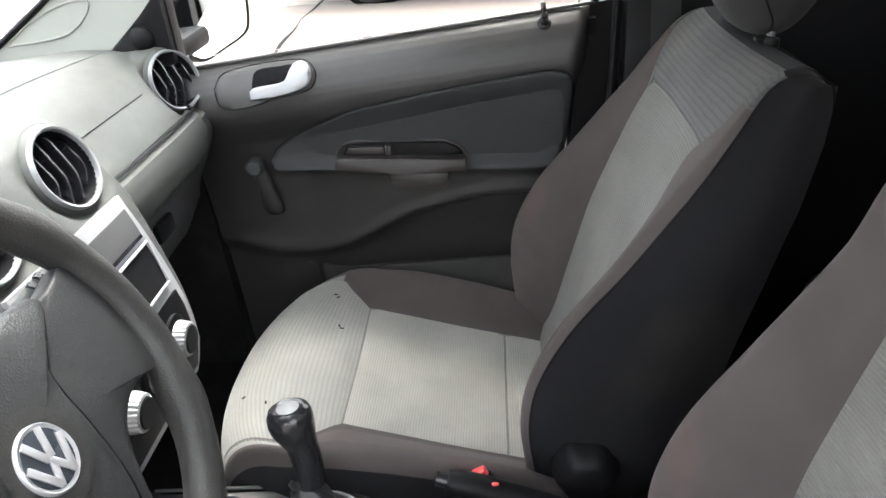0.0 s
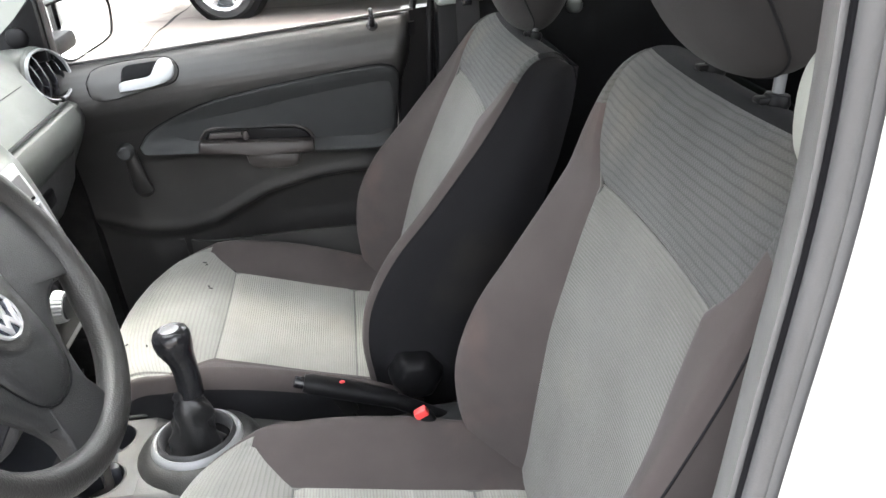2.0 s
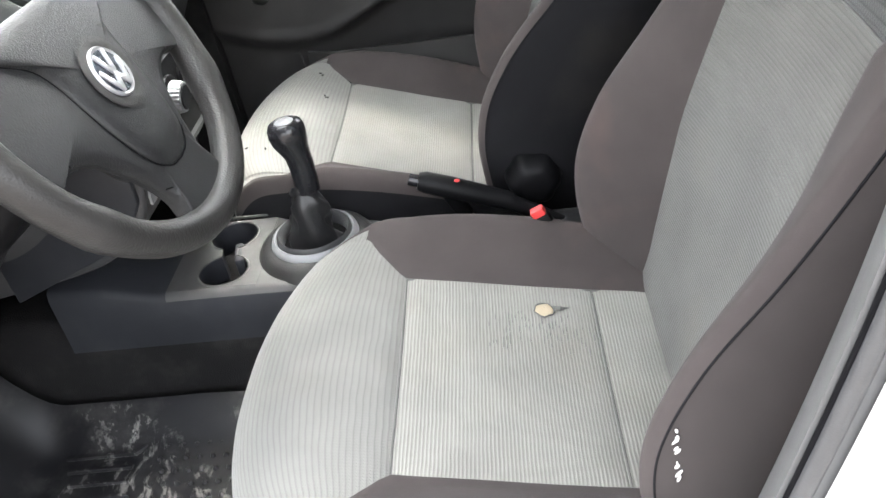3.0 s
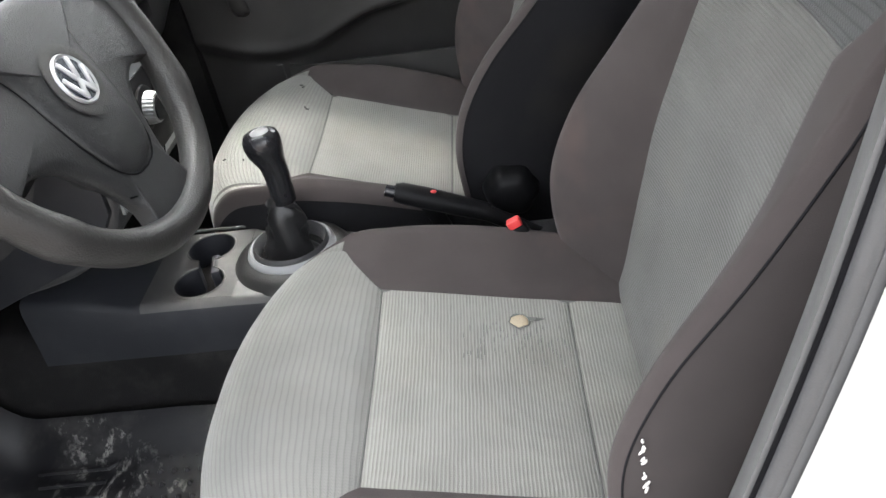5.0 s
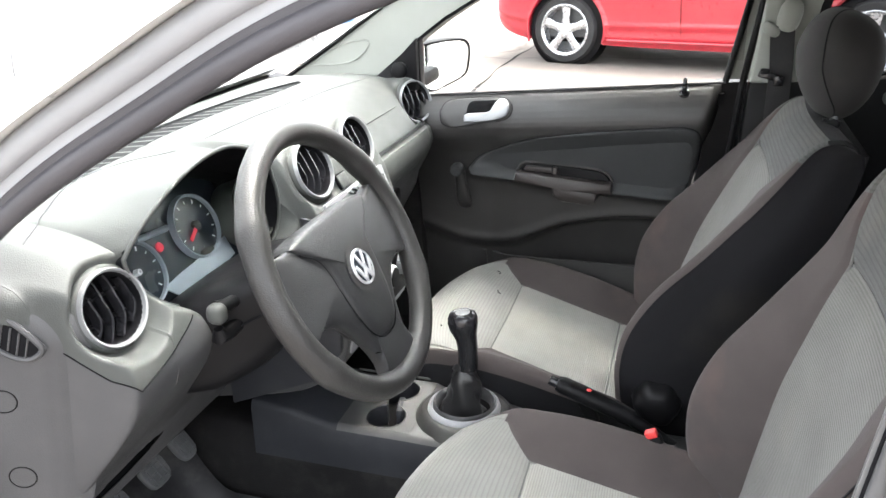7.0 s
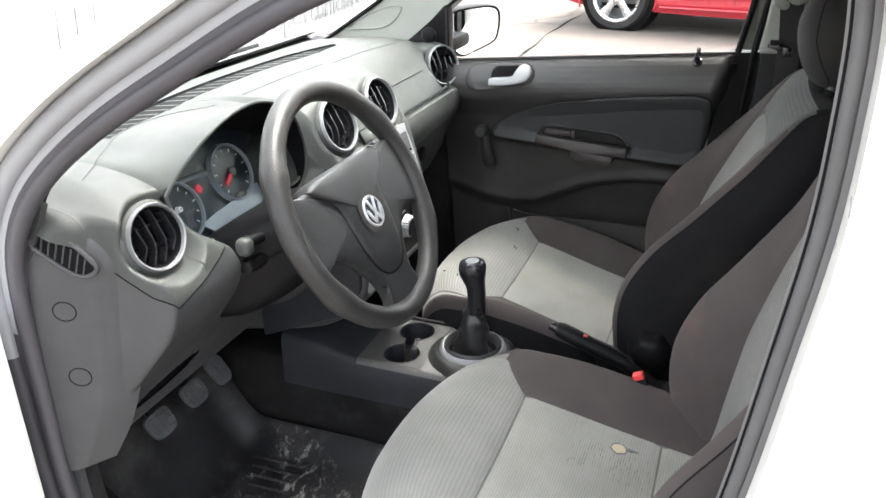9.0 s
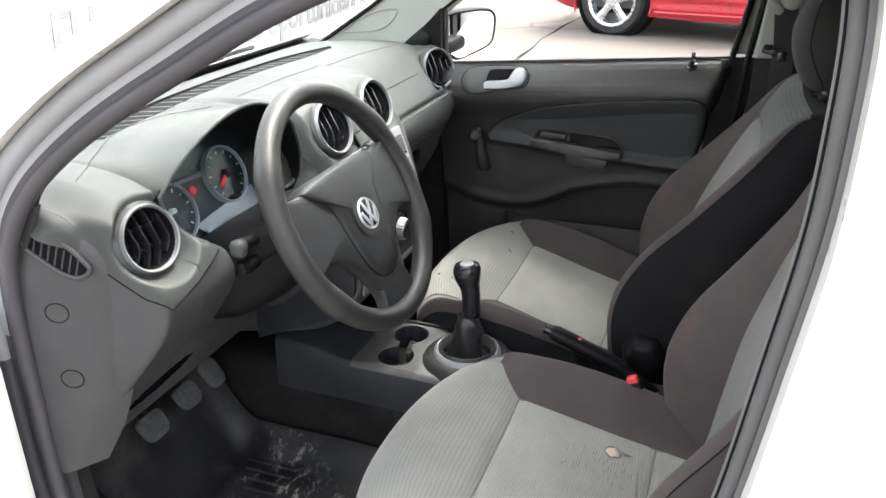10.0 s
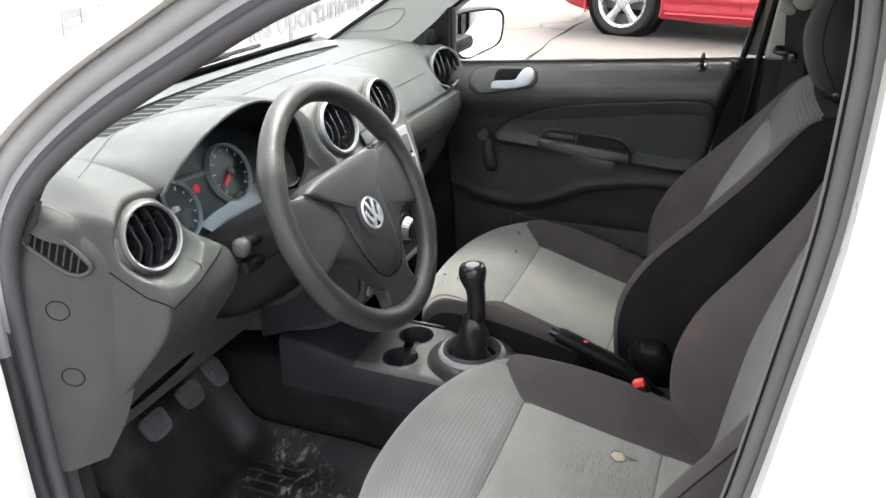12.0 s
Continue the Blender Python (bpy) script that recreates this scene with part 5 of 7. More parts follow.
for (x0, z0), (x1, z1) in zip(smooth_line(edge_l, 40), smooth_line(edge_r, 40)):
    tuck = 0.022 * ss(0.997, 1.019, z0)
    rows.append([on_cap(x0 - 0.012, z0, -0.02 - tuck)] + [on_cap(x0 + (x1 - x0) * k, z0 + (z1 - z0) * k, 0.003 + 0.003 * math.sin(math.pi * k) - tuck - 0.006 * ss(0.86, 1.0, k)) for k in np.linspace(0, 1, 24)] + [on_cap(x1 + 0.008, z1, -0.03 - tuck)])
part("cover", loft(rows), DASH_LOW, cap, "grey plastic end cover", 60)
ring = smooth_line([(0.958, 1.004), (0.966, 1.004), (0.99, 0.985), (1.014, 0.952), (1.013, 0.944), (1.0, 0.937), (0.984, 0.942), (0.962, 0.962), (0.944, 0.983), (0.947, 0.994), (0.958, 1.004)], 44)[:-1]
part("demist_frame", tube([on_cap(x, z, 0.006) for x, z in ring], 0.0035, 8, True), DASH_LOW, cap, "grey plastic frame")
# Flat near-black sheet on the cover paints the shade between the fins.
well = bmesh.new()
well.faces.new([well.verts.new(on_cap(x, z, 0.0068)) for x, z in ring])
part("demist_vent", well, DARK, cap, "slotted side vent, inner shade painted as a near-black sheet")
for k in np.linspace(0.14, 0.9, 7):
    x, z = 0.951 + 0.056 * k, 0.995 - 0.048 * k
    part("vent_fin", tube([on_cap(x - 0.004, z - 0.014, 0.0075), on_cap(x + 0.004, z + 0.012, 0.0075)], 0.0012, 6), DASH_LOW, cap)
for x, z in ((0.963, 0.887), (0.962, 0.786)):
    part("screw_cap", tube([on_cap(x + 0.014 * math.cos(a), z + 0.014 * math.sin(a), 0.0058) for a in np.linspace(0, 2 * math.pi, 29)[:-1]], 0.0009, 6, True), BLACK, cap)
# knee shelf slot under the driver's side
part("lower_cover", solid(loft([[(x, y, z) for y in np.linspace(-0.6, -0.16, 12)] for x, z in ((0.95, 0.672), (0.9, 0.62), (0.82, 0.6), (0.72, 0.62))]), 0.006), DASH_LOW, dash)

# instrument hood and dials
pod = thing("instrument_cluster", "", "")
pod.parent = dash


dm = Matrix.Translation((0.985, 0, 0.96)) @ Matrix.Rotation(radians(90 - 22), 4, "Y")
opening = []
for line, way in ((LIP, 1), (RIM, -1)):
    for y, z in line[::way][:-1]:
        opening.append(Vector((edge_at(y, line)[0], y, z)))
inv = dm.inverted()
flat = [inv @ q for q in opening]
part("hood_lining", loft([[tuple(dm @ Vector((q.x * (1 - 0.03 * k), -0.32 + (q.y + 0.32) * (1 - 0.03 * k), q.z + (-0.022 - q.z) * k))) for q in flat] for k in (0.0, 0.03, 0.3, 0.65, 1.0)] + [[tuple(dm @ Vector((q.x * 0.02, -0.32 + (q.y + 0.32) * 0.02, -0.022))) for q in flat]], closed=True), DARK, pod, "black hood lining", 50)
part("hood_edge", tube([tuple(q) for q in opening], 0.0028, 8, True), DASH, pod, "rounded grey lip of the hood", 60)
plate = [(max(-0.078, q.x * 0.965), -0.32 + (q.y + 0.32) * 0.965) for q in flat]
part("dial_plate", moved(prism(plate, "z", -0.02, -0.004), dm), DIAL, pod, "blue-grey dial plate")
low_rim = [(q.x * 0.96, -0.32 + (q.y + 0.32) * 0.955, 0.002) for q in flat[len(LIP) - 1:] if q.x > -0.02]
part("plate_rim", moved(tube(low_rim, 0.004, 8), dm), DASH, pod, "grey curved rim")
part("divider", moved(tube([(-0.028, -0.408, 0.003), (-0.026, -0.38, 0.003), (-0.023, -0.345, 0.003)], 0.0045, 8), dm), DIAL_RING, pod)
part("lower_band", moved(solid(loft([[(0.045, -0.4, 0.001), (0.072, -0.375, 0.004)], [(0.04, -0.36, 0.001), (0.078, -0.35, 0.004)], [(0.036, -0.3, 0.001), (0.07, -0.3, 0.004)], [(0.03, -0.24, 0.001), (0.06, -0.24, 0.004)]]), 0.002), dm), DIAL_RING, pod, "blue-grey band")
# Third ring is no dial: it stands in for the opening's lit right wall.
for y, up, r, ang, out in ((-0.428, -0.012, 0.046, 120, 0.0), (-0.288, 0.005, 0.048, 210, 0.0), (-0.19, -0.012, 0.05, 135, 0.03)):
    dial = thing("gauge_or_wall_ring", "", "")
    dial.parent = pod
    c = dm @ Matrix.Translation((-up, y, out))
    part("face", moved(lathe([(0, 0.0), (r * 0.92, 0.0), (r * 0.92, -0.006)], 40), c), DASH if out else DIAL, dial)
    part("rim", moved(lathe([(r * 0.9, -0.004), (r * 0.93, 0.005), (r * 0.98, 0.006), (r * 1.02, -0.004), (r * 1.02, -0.004 - out)], 44), c), DASH if out else DIAL_RING, dial, "grey rim" if out else "blue-grey rim")
    if out:
        continue
    for k in range(11):
        a = radians(225 - 27 * k)
        part("tick", moved(box(0, 0, 0.0012, 0.0016, 0.006 if k % 2 == 0 else 0.004, 0.0008, 0), c @ Matrix.Rotation(a, 4, "Z") @ Matrix.Translation((0, r * 0.76, 0))), MARK, dial)
    if r < 0.047:
        continue
    part("needle", moved(box(0, r * 0.36, 0.004, 0.006, r * 0.5, 0.002, 0.0008), c @ Matrix.Rotation(radians(ang), 4, "Z")), NEEDLE, dial, "lit red needle")
    part("needle_hub", moved(lathe([(0, 0.007), (0.007, 0.006), (0.008, 0.0)], 20), c), GLOSS, dial)
part("warning_lamp", moved(moved(lathe([(0, 0.001), (0.006, 0.0008), (0.0072, -0.001)], 24), Matrix.Translation((-0.005, -0.37, 0))), dm), NEEDLE, pod, "lit red warning lamp")
part("counter", moved(box(0.035, -0.29, 0.0015, 0.01, 0.03, 0.002, 0.001), dm), GLOSS, pod, "dark counter window")
part("trip_button", moved(lathe([(0.002, 0.008), (0.004, 0.008), (0.005, 0)], 14), dm @ Matrix.Translation((0.008, -0.431, 0))), MARK, pod)
pane2 = part("lens", moved(prism([(q.x * 0.985, -0.32 + (q.y + 0.32) * 0.985) for q in flat], "z", 0.03, 0.0315), dm @ Matrix.Rotation(radians(13), 4, "Y")), GLASS, pod)
pane2.visible_shadow = False

# centre stack
stack = thing("radio_panel", "silver panel with empty radio slot and heater knobs", "radio panel")


def on_stack(y, z, out=0.0):
    x = lerp(z, [0.64, 0.68, 0.73, 0.79, 0.85, 0.905, 0.94], [1.102, 1.128, 1.14, 1.138, 1.126, 1.112, 1.1])
    return Vector((x + out, y, z))


def stack_patch(outline_fn, z0, z1, out, thick, n=18, m=8):
    rows = []
    for z in np.linspace(z0, z1, n):
        a, b = outline_fn(z)
        rows.append([tuple(on_stack(a + (b - a) * k, z, out)) for k in np.linspace(0, 1, m)])
    return solid(loft(rows), thick)


def half(z):
    w = lerp(z, [0.648, 0.66, 0.69, 0.75, 0.85, 0.945], [0.085, 0.115, 0.138, 0.14, 0.132, 0.122])
    return (0.012 - w, 0.012 + w)


part("silver_panel", stack_patch(half, 0.682, 0.944, 0.005, 0.006), SILVER_LIGHT, stack, "satin silver panel")
part("switch_strip", stack_patch(lambda z: (-0.1, 0.124), 0.897, 0.93, 0.009, 0.006, 4), DASH_LOW, stack, "grey blank switch strip")
part("switch_gap", stack_patch(lambda z: (-0.1, 0.124), 0.8925, 0.8965, 0.009, 0.006, 3), GLOSS, stack)
# No opening is cut: a near-black plate paints in the empty slot's shade.
part("radio_slot", stack_patch(lambda z: (-0.104, 0.124), 0.83, 0.884, 0.0075, 0.004, 6), DARK, stack, "near-black plate, shade of the empty radio slot painted in")
part("radio_frame", tube([tuple(on_stack(y, z, 0.009)) for y, z in ((-0.105, 0.829), (0.125, 0.829), (0.125, 0.885), (-0.105, 0.885))], 0.002, 8, True), SILVER, stack)
part("heater_plate", stack_patch(lambda z: (half(z)[0] + 0.014, half(z)[1] - 0.014), 0.697, 0.813, 0.0075, 0.004, 14), BLACK, stack, "black heater plate")
for y, z in ((0.082, 0.772), (0.012, 0.772), (-0.058, 0.772)):
    kb = thing("heater_knob", "", "")
    kb.parent = stack
    c = Matrix.Translation(on_stack(y, z, 0.008)) @ Matrix.Rotation(radians(94), 4, "Y")
    part("collar", moved(lathe([(0.031, 0.0), (0.031, 0.004), (0.026, 0.006), (0, 0.006)], 36), c), BLACK, kb)
    ribs = lathe([(0.0, 0.022), (0.017, 0.022), (0.0205, 0.02), (0.0225, 0.01), (0.0235, 0.004), (0, 0.004)], 96)
    for v in ribs.verts:
        if 0.006 < v.co.z < 0.0215 and v.co.xy.length > 0.015:
            a = math.atan2(v.co.y, v.co.x)
            v.co.xy *= 1 + 0.03 * math.copysign(1, math.sin(24 * a + 0.05))
    part("grip", moved(ribs, c), VENT_RING, kb, "pale ribbed knob")
    part("face", moved(lathe([(0, 0.024), (0.0165, 0.0235), (0.0182, 0.0215)], 28), c), BLACK, kb)
part("side_cover", prism([(0.9, 0.56), (1.09, 0.64), (1.128, 0.7), (1.132, 0.78), (1.1, 0.93), (1.02, 0.95), (0.9, 0.7)], "y", 0.156, 0.172, 0.004), DASH_LOW, stack)
# Twin cover, set darker: the shade beside the column is in its colour.
part("side_cover", prism([(0.9, 0.56), (1.09, 0.64), (1.128, 0.7), (1.132, 0.78), (1.1, 0.93), (1.02, 0.95), (0.9, 0.7)], "y", -0.148, -0.132, 0.004), CONSOLE_SIDE, stack)

# ---- steering wheel ----
wheel = thing("steering_wheel", "worn dark grey plastic steering wheel with round emblem", "steering wheel")
wm = Matrix.Translation((1.236, -0.326, 0.956)) @ Matrix.Rotation(radians(90 - 26.4), 4, "Y")
rim_rows = []
RR = 0.176
for i in range(96):
    a = 2 * math.pi * i / 96
    grip = 0.0165 + 0.0022 * (math.exp(-((abs(a - math.pi / 2) - 0.55) / 0.12) ** 2) + math.exp(-((abs(a - 3 * math.pi / 2) - 0.55) / 0.12) ** 2))
    row = []
    for k in range(16):
        b = 2 * math.pi * k / 16
        r = RR + grip * math.cos(b)
        row.append((r * math.cos(a), r * math.sin(a), 1.05 * grip * math.sin(b)))
    rim_rows.append(row)
part("rim", moved(loft(rim_rows + [rim_rows[0]], closed=True), wm), WHEEL, wheel, "worn dark grey rim")
# wheel plane: -x is up, y to the far side
pad_half = [(-0.062, 0.0), (-0.062, 0.05), (-0.06, 0.09), (-0.054, 0.107), (-0.042, 0.097), (-0.022, 0.069), (0.0, 0.06), (0.03, 0.057), (0.07, 0.05), (0.1, 0.038), (0.114, 0.02), (0.117, 0.0)]
pad_line = smooth_line([(x, -y) for x, y in pad_half] + [(x, y) for x, y in reversed(pad_half[:-1])], 80)[:-1]
rings = [[(0.02 + (x - 0.02) * k, y * k, h) for x, y in pad_line] for k, h in ((0.93, -0.04), (1.0, -0.025), (1.0, 0.0005), (0.985, 0.0045), (0.94, 0.008), (0.8, 0.011), (0.6, 0.0125), (0.35, 0.0135), (0.02, 0.014))]
part("horn_pad", moved(loft(rings, closed=True), wm), WHEEL_IN, wheel, "grey grained horn pad", 50)
arm_half = [(-0.055, 0.0), (-0.056, 0.06), (-0.054, 0.12), (-0.058, 0.168), (0.0, 0.178), (0.056, 0.168), (0.05, 0.138), (0.051, 0.11), (0.066, 0.082), (0.1, 0.058), (0.138, 0.044), (0.168, 0.048), (0.177, 0.0)]
arms = smooth_line([(x, -y) for x, y in arm_half] + [(x, y) for x, y in reversed(arm_half[:-1])], 150)[:-1]
rings = [[(x * k, y * k, h) for x, y in arms] for k, h in ((0.97, -0.016), (1.0, -0.009), (1.0, -0.004), (0.975, 0.001), (0.9, 0.0035), (0.6, 0.005), (0.1, 0.005))]
part("spoke_plate", moved(loft(rings, closed=True), wm), WHEEL_IN, wheel, "dark grey three-armed spoke plate", 50)
for s in (-1, 1):
    part("pad_gap", moved(tube([(x * 1.003, s * y * 1.003, 0.0048) for x, y in smooth_line(pad_half[4:], 30)], 0.0009, 6), wm), DARK, wheel)
    part("arm_split", moved(tube([(-0.01, s * 0.12, 0.0036), (0.02, s * 0.124, 0.0036), (0.046, s * 0.122, 0.003)], 0.0009, 6), wm), DARK, wheel)
    part("spoke_split", moved(tube([(0.122, s * 0.05, 0.001), (0.135, s * 0.022, 0.0028), (0.138, 0.0, 0.003)], 0.0009, 6), wm), DARK, wheel)
em = wm @ Matrix.Translation((0.02, 0, 0.0135)) @ Matrix.Scale(0.8, 4)
part("emblem_well", moved(lathe([(0.031, -0.002), (0.043, 0.0), (0.045, 0.002), (0.041, 0.0025), (0.031, 0.0012)], 48), em), WHEEL, wheel)
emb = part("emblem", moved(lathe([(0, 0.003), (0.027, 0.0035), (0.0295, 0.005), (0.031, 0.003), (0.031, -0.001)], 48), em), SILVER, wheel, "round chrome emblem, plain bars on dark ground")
part("emblem_ground", moved(lathe([(0, 0.0042), (0.0258, 0.0042), (0.0262, 0.0036)], 40), em), DIAL, emb)
for (x0, y0), (x1, y1) in (((-0.022, -0.011), (-0.001, -0.003)), ((-0.022, 0.011), (-0.001, 0.003)), ((-0.006, -0.023), (0.021, -0.01)), ((-0.006, 0.023), (0.021, 0.01)), ((0.021, -0.01), (0.003, 0.0)), ((0.021, 0.01), (0.003, 0.0))):
    d = Vector((x1 - x0, y1 - y0))
    part("bar", moved(box((x0 + x1) / 2, (y0 + y1) / 2, 0.0052, d.length + 0.004, 0.0068, 0.0022, 0.0006, m=Matrix.Rotation(math.atan2(d.y, d.x), 4, "Z")), em), SILVER, emb)
part("word_mark", moved(merge(*[box(0.084, -0.022 + 0.0085 * i, 0.0105, 0.006, 0.005, 0.0008, 0) for i in range(5)]), wm), BLACK, wheel, "small embossed marks")
col = thing("steering_column", "black plastic column shroud with stalks and ignition", "steering column")
shr = []
for x, y0, y1, z0, z1 in ((0.99, -0.44, -0.2, 0.76, 0.89), (1.03, -0.445, -0.2, 0.765, 0.915), (1.07, -0.44, -0.205, 0.775, 0.934), (1.1, -0.43, -0.215, 0.79, 0.944), (1.13, -0.415, -0.235, 0.81, 0.955), (1.16, -0.4, -0.25, 0.84, 0.965), (1.19, -0.385, -0.267, 0.87, 0.972), (1.2, -0.37, -0.28, 0.885, 0.968)):
    row = []
    for a in np.linspace(0, 2 * math.pi, 41)[:-1]:
        c, s = math.cos(a), math.sin(a)
        row.append((x, (y0 + y1) / 2 + (y1 - y0) / 2 * math.copysign(abs(c) ** 0.45, c), (z0 + z1) / 2 + (z1 - z0) / 2 * math.copysign(abs(s) ** 0.45, s)))
    shr.append(row)
part("shroud", loft(shr, closed=True, cap=True), BLACK, col, "black plastic shroud")
part("shroud_split", tube([(1.01 + 0.18 * k, -0.4455 + 0.06 * k ** 2, 0.83 + 0.09 * k) for k in np.linspace(0, 1, 14)], 0.0014, 6), DARK, col)
st = thing("stalk", "", "")
st.parent = col
part("arm", tube([(1.13, -0.27, 0.935), (1.15, -0.23, 0.955), (1.172, -0.185, 0.972)], [0.012, 0.0095, 0.0085], 14), DASH, st, "grey plastic arm")
part("grip", tube([(1.168, -0.192, 0.969), (1.178, -0.175, 0.977), (1.192, -0.148, 0.99), (1.196, -0.14, 0.994)], [0.0095, 0.012, 0.0125, 0.009], 16), DASH, st, "grey twist grip")
for k in (0.3, 0.6):
    part("groove_ring", tube([tuple(Vector((1.182, -0.18, 0.978)).lerp(Vector((1.192, -0.155, 0.992)), k + d)) for d in (0, 0.12)], 0.0132, 16), GLOSS, st)
st = thing("stalk", "", "")
st.parent = col
part("arm", tube([(1.12, -0.40, 0.92), (1.115, -0.435, 0.922), (1.113, -0.448, 0.923)], [0.008, 0.009, 0.012], 14), BLACK, st)
part("end", moved(blob(0.0125, 0.011, 0.0135, 2.6), pose(1.118, -0.455, 0.922)), DASH, st, "worn grey stalk end")
part("lever_low", tube([(1.12, -0.4, 0.89), (1.115, -0.435, 0.886), (1.112, -0.448, 0.887), (1.113, -0.45, 0.898)], [0.009, 0.011, 0.012, 0.006], 12), BLACK, st)

# ---- pedals and footwell ----
ped = thing("pedal_set", "three hanging pedals with dusty grey rubber pads", "pedals")
for y, w, hgt, z in ((-0.375, 0.062, 0.052, 0.482), (-0.275, 0.058, 0.05, 0.484), (-0.196, 0.045, 0.062, 0.488)):
    pd = thing("pedal", "", "")
    pd.parent = ped
    part("arm", tube([(0.735, y, 0.66), (0.76, y, 0.58), (0.795, y, z)], [0.008, 0.009, 0.011], 8), BLACK, pd)
    rim_line = [(hgt / 2 * math.copysign(abs(math.cos(a)) ** 0.55, math.cos(a)), w / 2 * (1 - 0.14 * math.cos(a)) * math.copysign(abs(math.sin(a)) ** 0.55, math.sin(a))) for a in np.linspace(0, 2 * math.pi, 33)[:-1]]
    pm = pose(0.81, y, z, 0, 52, 0)
    part("pad", moved(loft([[(a * k, b * k, h) for a, b in rim_line] for k, h in ((0.9, -0.007), (1.0, -0.003), (1.0, 0.003), (0.93, 0.006), (0.5, 0.0065), (0.05, 0.0065))], closed=True, cap=True), pm), PEDAL, pd, "dusty grey rubber pad")
    for i in range(3):
        part("rib", moved(box((i - 1) * hgt * 0.27, 0, 0.0075, 0.0035, w * 0.8, 0.003, 0.001), pm), PEDAL, pd)
        part("rib", moved(box(0, (i - 1) * w * 0.27, 0.0075, hgt * 0.76, 0.0035, 0.003, 0.001), pm), PEDAL, pd)
mat_rows = []
for x in np.linspace(0.66, 1.32, 34):
    row = []
    for y in np.linspace(-0.6, -0.13, 26):
        z = 0.288 + 0.25 * ss(0.86, 0.66, x) + 0.004 * noise.noise((x * 14, y * 14, 0)) + 0.05 * ss(-0.2, -0.13, y)
        row.append((x, y, z))
    mat_rows.append(row)
fmat = tagged(part("floor_mat", solid(loft(mat_rows), 0.006), MAT), "black rubber floor mat with dried mud", "floor mat")
for k, y in enumerate((-0.2, -0.226, -0.252, -0.278, -0.304, -0.33)):
    part("ridge", tube([(0.875 + 0.012 * k, y, 0.289), (0.93 + 0.01 * k, y, 0.2905), (0.985 + 0.006 * k, y + 0.002, 0.289)], 0.0042, 6), MAT, fmat)
part("ridge", tube([(x, y, 0.2895) for x, y in smooth_line([(0.985, -0.2), (1.0, -0.185), (1.005, -0.165), (0.996, -0.152)], 12)], 0.004, 6), MAT, fmat)
studs = []
for i in range(8):
    for k in range(9):
        studs.append(moved(lathe([(0, 0.0065), (0.0022, 0.006), (0.0042, 0.0015), (0.005, 0.0)], 8), pose(1.03 + 0.021 * i + (0.0105 if k % 2 else 0), -0.165 - 0.024 * k, 0.288)))
part("studs", merge(*studs), MAT, fmat, "rows of small rubber studs")["kind"] = "stuff"
part("footrest", prism([(0.72, 0.28), (0.92, 0.28), (0.86, 0.36), (0.72, 0.5)], "y", -0.6, -0.5, 0.01), CARPET, fmat)

# ---- centre console, gear lever, handbrake ----
cons = thing("centre_console", "grey plastic floor console with two cup holders", "console")
SIDE_L = [(-0.1, 0.4), (-0.097, 0.45), (-0.094, 0.49), (-0.09, 0.5)]
TOP = [(-0.092, 0.496), (-0.089, 0.503), (-0.082, 0.507), (0.094, 0.507), (0.1, 0.503), (0.104, 0.496)]
SIDE_R = [(0.102, 0.5), (0.108, 0.45), (0.115, 0.4)]


def console_rows(line, xs):
    out = []
    for x in xs:
        dz = lerp(x, [0.86, 0.98, 1.06, 1.2, 1.36, 1.45, 1.6, 1.75], [0.03, 0.02, 0.0, 0.0, -0.004, -0.03, -0.05, -0.055])
        k = lerp(x, [1.36, 1.45, 1.6], [1.0, 0.95, 0.9])
        out.append([(x, y * k, z + (dz if z > 0.46 else 0)) for y, z in line])
    return out


CX0, CX1 = 1.075, 1.215
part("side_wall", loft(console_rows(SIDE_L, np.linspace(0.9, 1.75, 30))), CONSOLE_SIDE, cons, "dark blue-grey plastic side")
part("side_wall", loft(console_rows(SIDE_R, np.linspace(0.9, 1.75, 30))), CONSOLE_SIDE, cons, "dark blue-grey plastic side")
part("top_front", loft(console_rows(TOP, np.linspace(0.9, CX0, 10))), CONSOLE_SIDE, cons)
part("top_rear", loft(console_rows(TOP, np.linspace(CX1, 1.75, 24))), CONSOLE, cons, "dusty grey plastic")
# cup tray: a plate with one keyhole opening for two round cups joined by a neck
CUPS = ((1.151, 0.051), (1.155, -0.041))
KEY = []
for (cx0, cy0), start in ((CUPS[0], -90), (CUPS[1], 90)):
    for a in np.linspace(start + 19, start + 341, 40):
        KEY.append((cx0 + 0.0385 * math.cos(radians(a)), cy0 + 0.0385 * math.sin(radians(a))))
bm = bmesh.new()
outer = [(CX0, -0.082), (CX1, -0.082), (CX1, 0.094), (CX0, 0.094)]
loops = []
for poly in (outer, KEY):
    vs = [bm.verts.new((x, y, 0.507)) for x, y in poly]
    loops += [bm.edges.new((vs[i], vs[(i + 1) % len(vs)])) for i in range(len(vs))]
bmesh.ops.triangle_fill(bm, edges=loops, use_beauty=True)
part("cup_tray", bm, CONSOLE, cons, "dusty grey plastic tray")
for ya, yb in ((TOP[:3], 0), (TOP[3:], 0)):
    part("tray_edge", loft(console_rows(ya, (CX0, CX1))), CONSOLE, cons)
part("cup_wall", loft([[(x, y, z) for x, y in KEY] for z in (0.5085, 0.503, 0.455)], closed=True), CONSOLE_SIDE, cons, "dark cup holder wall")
part("cup_rim", tube([(x, y, 0.507) for x, y in KEY], 0.0016, 6, True), CONSOLE, cons)
bm = bmesh.new()
bm.faces.new([bm.verts.new((x, y, 0.456)) for x, y in KEY])
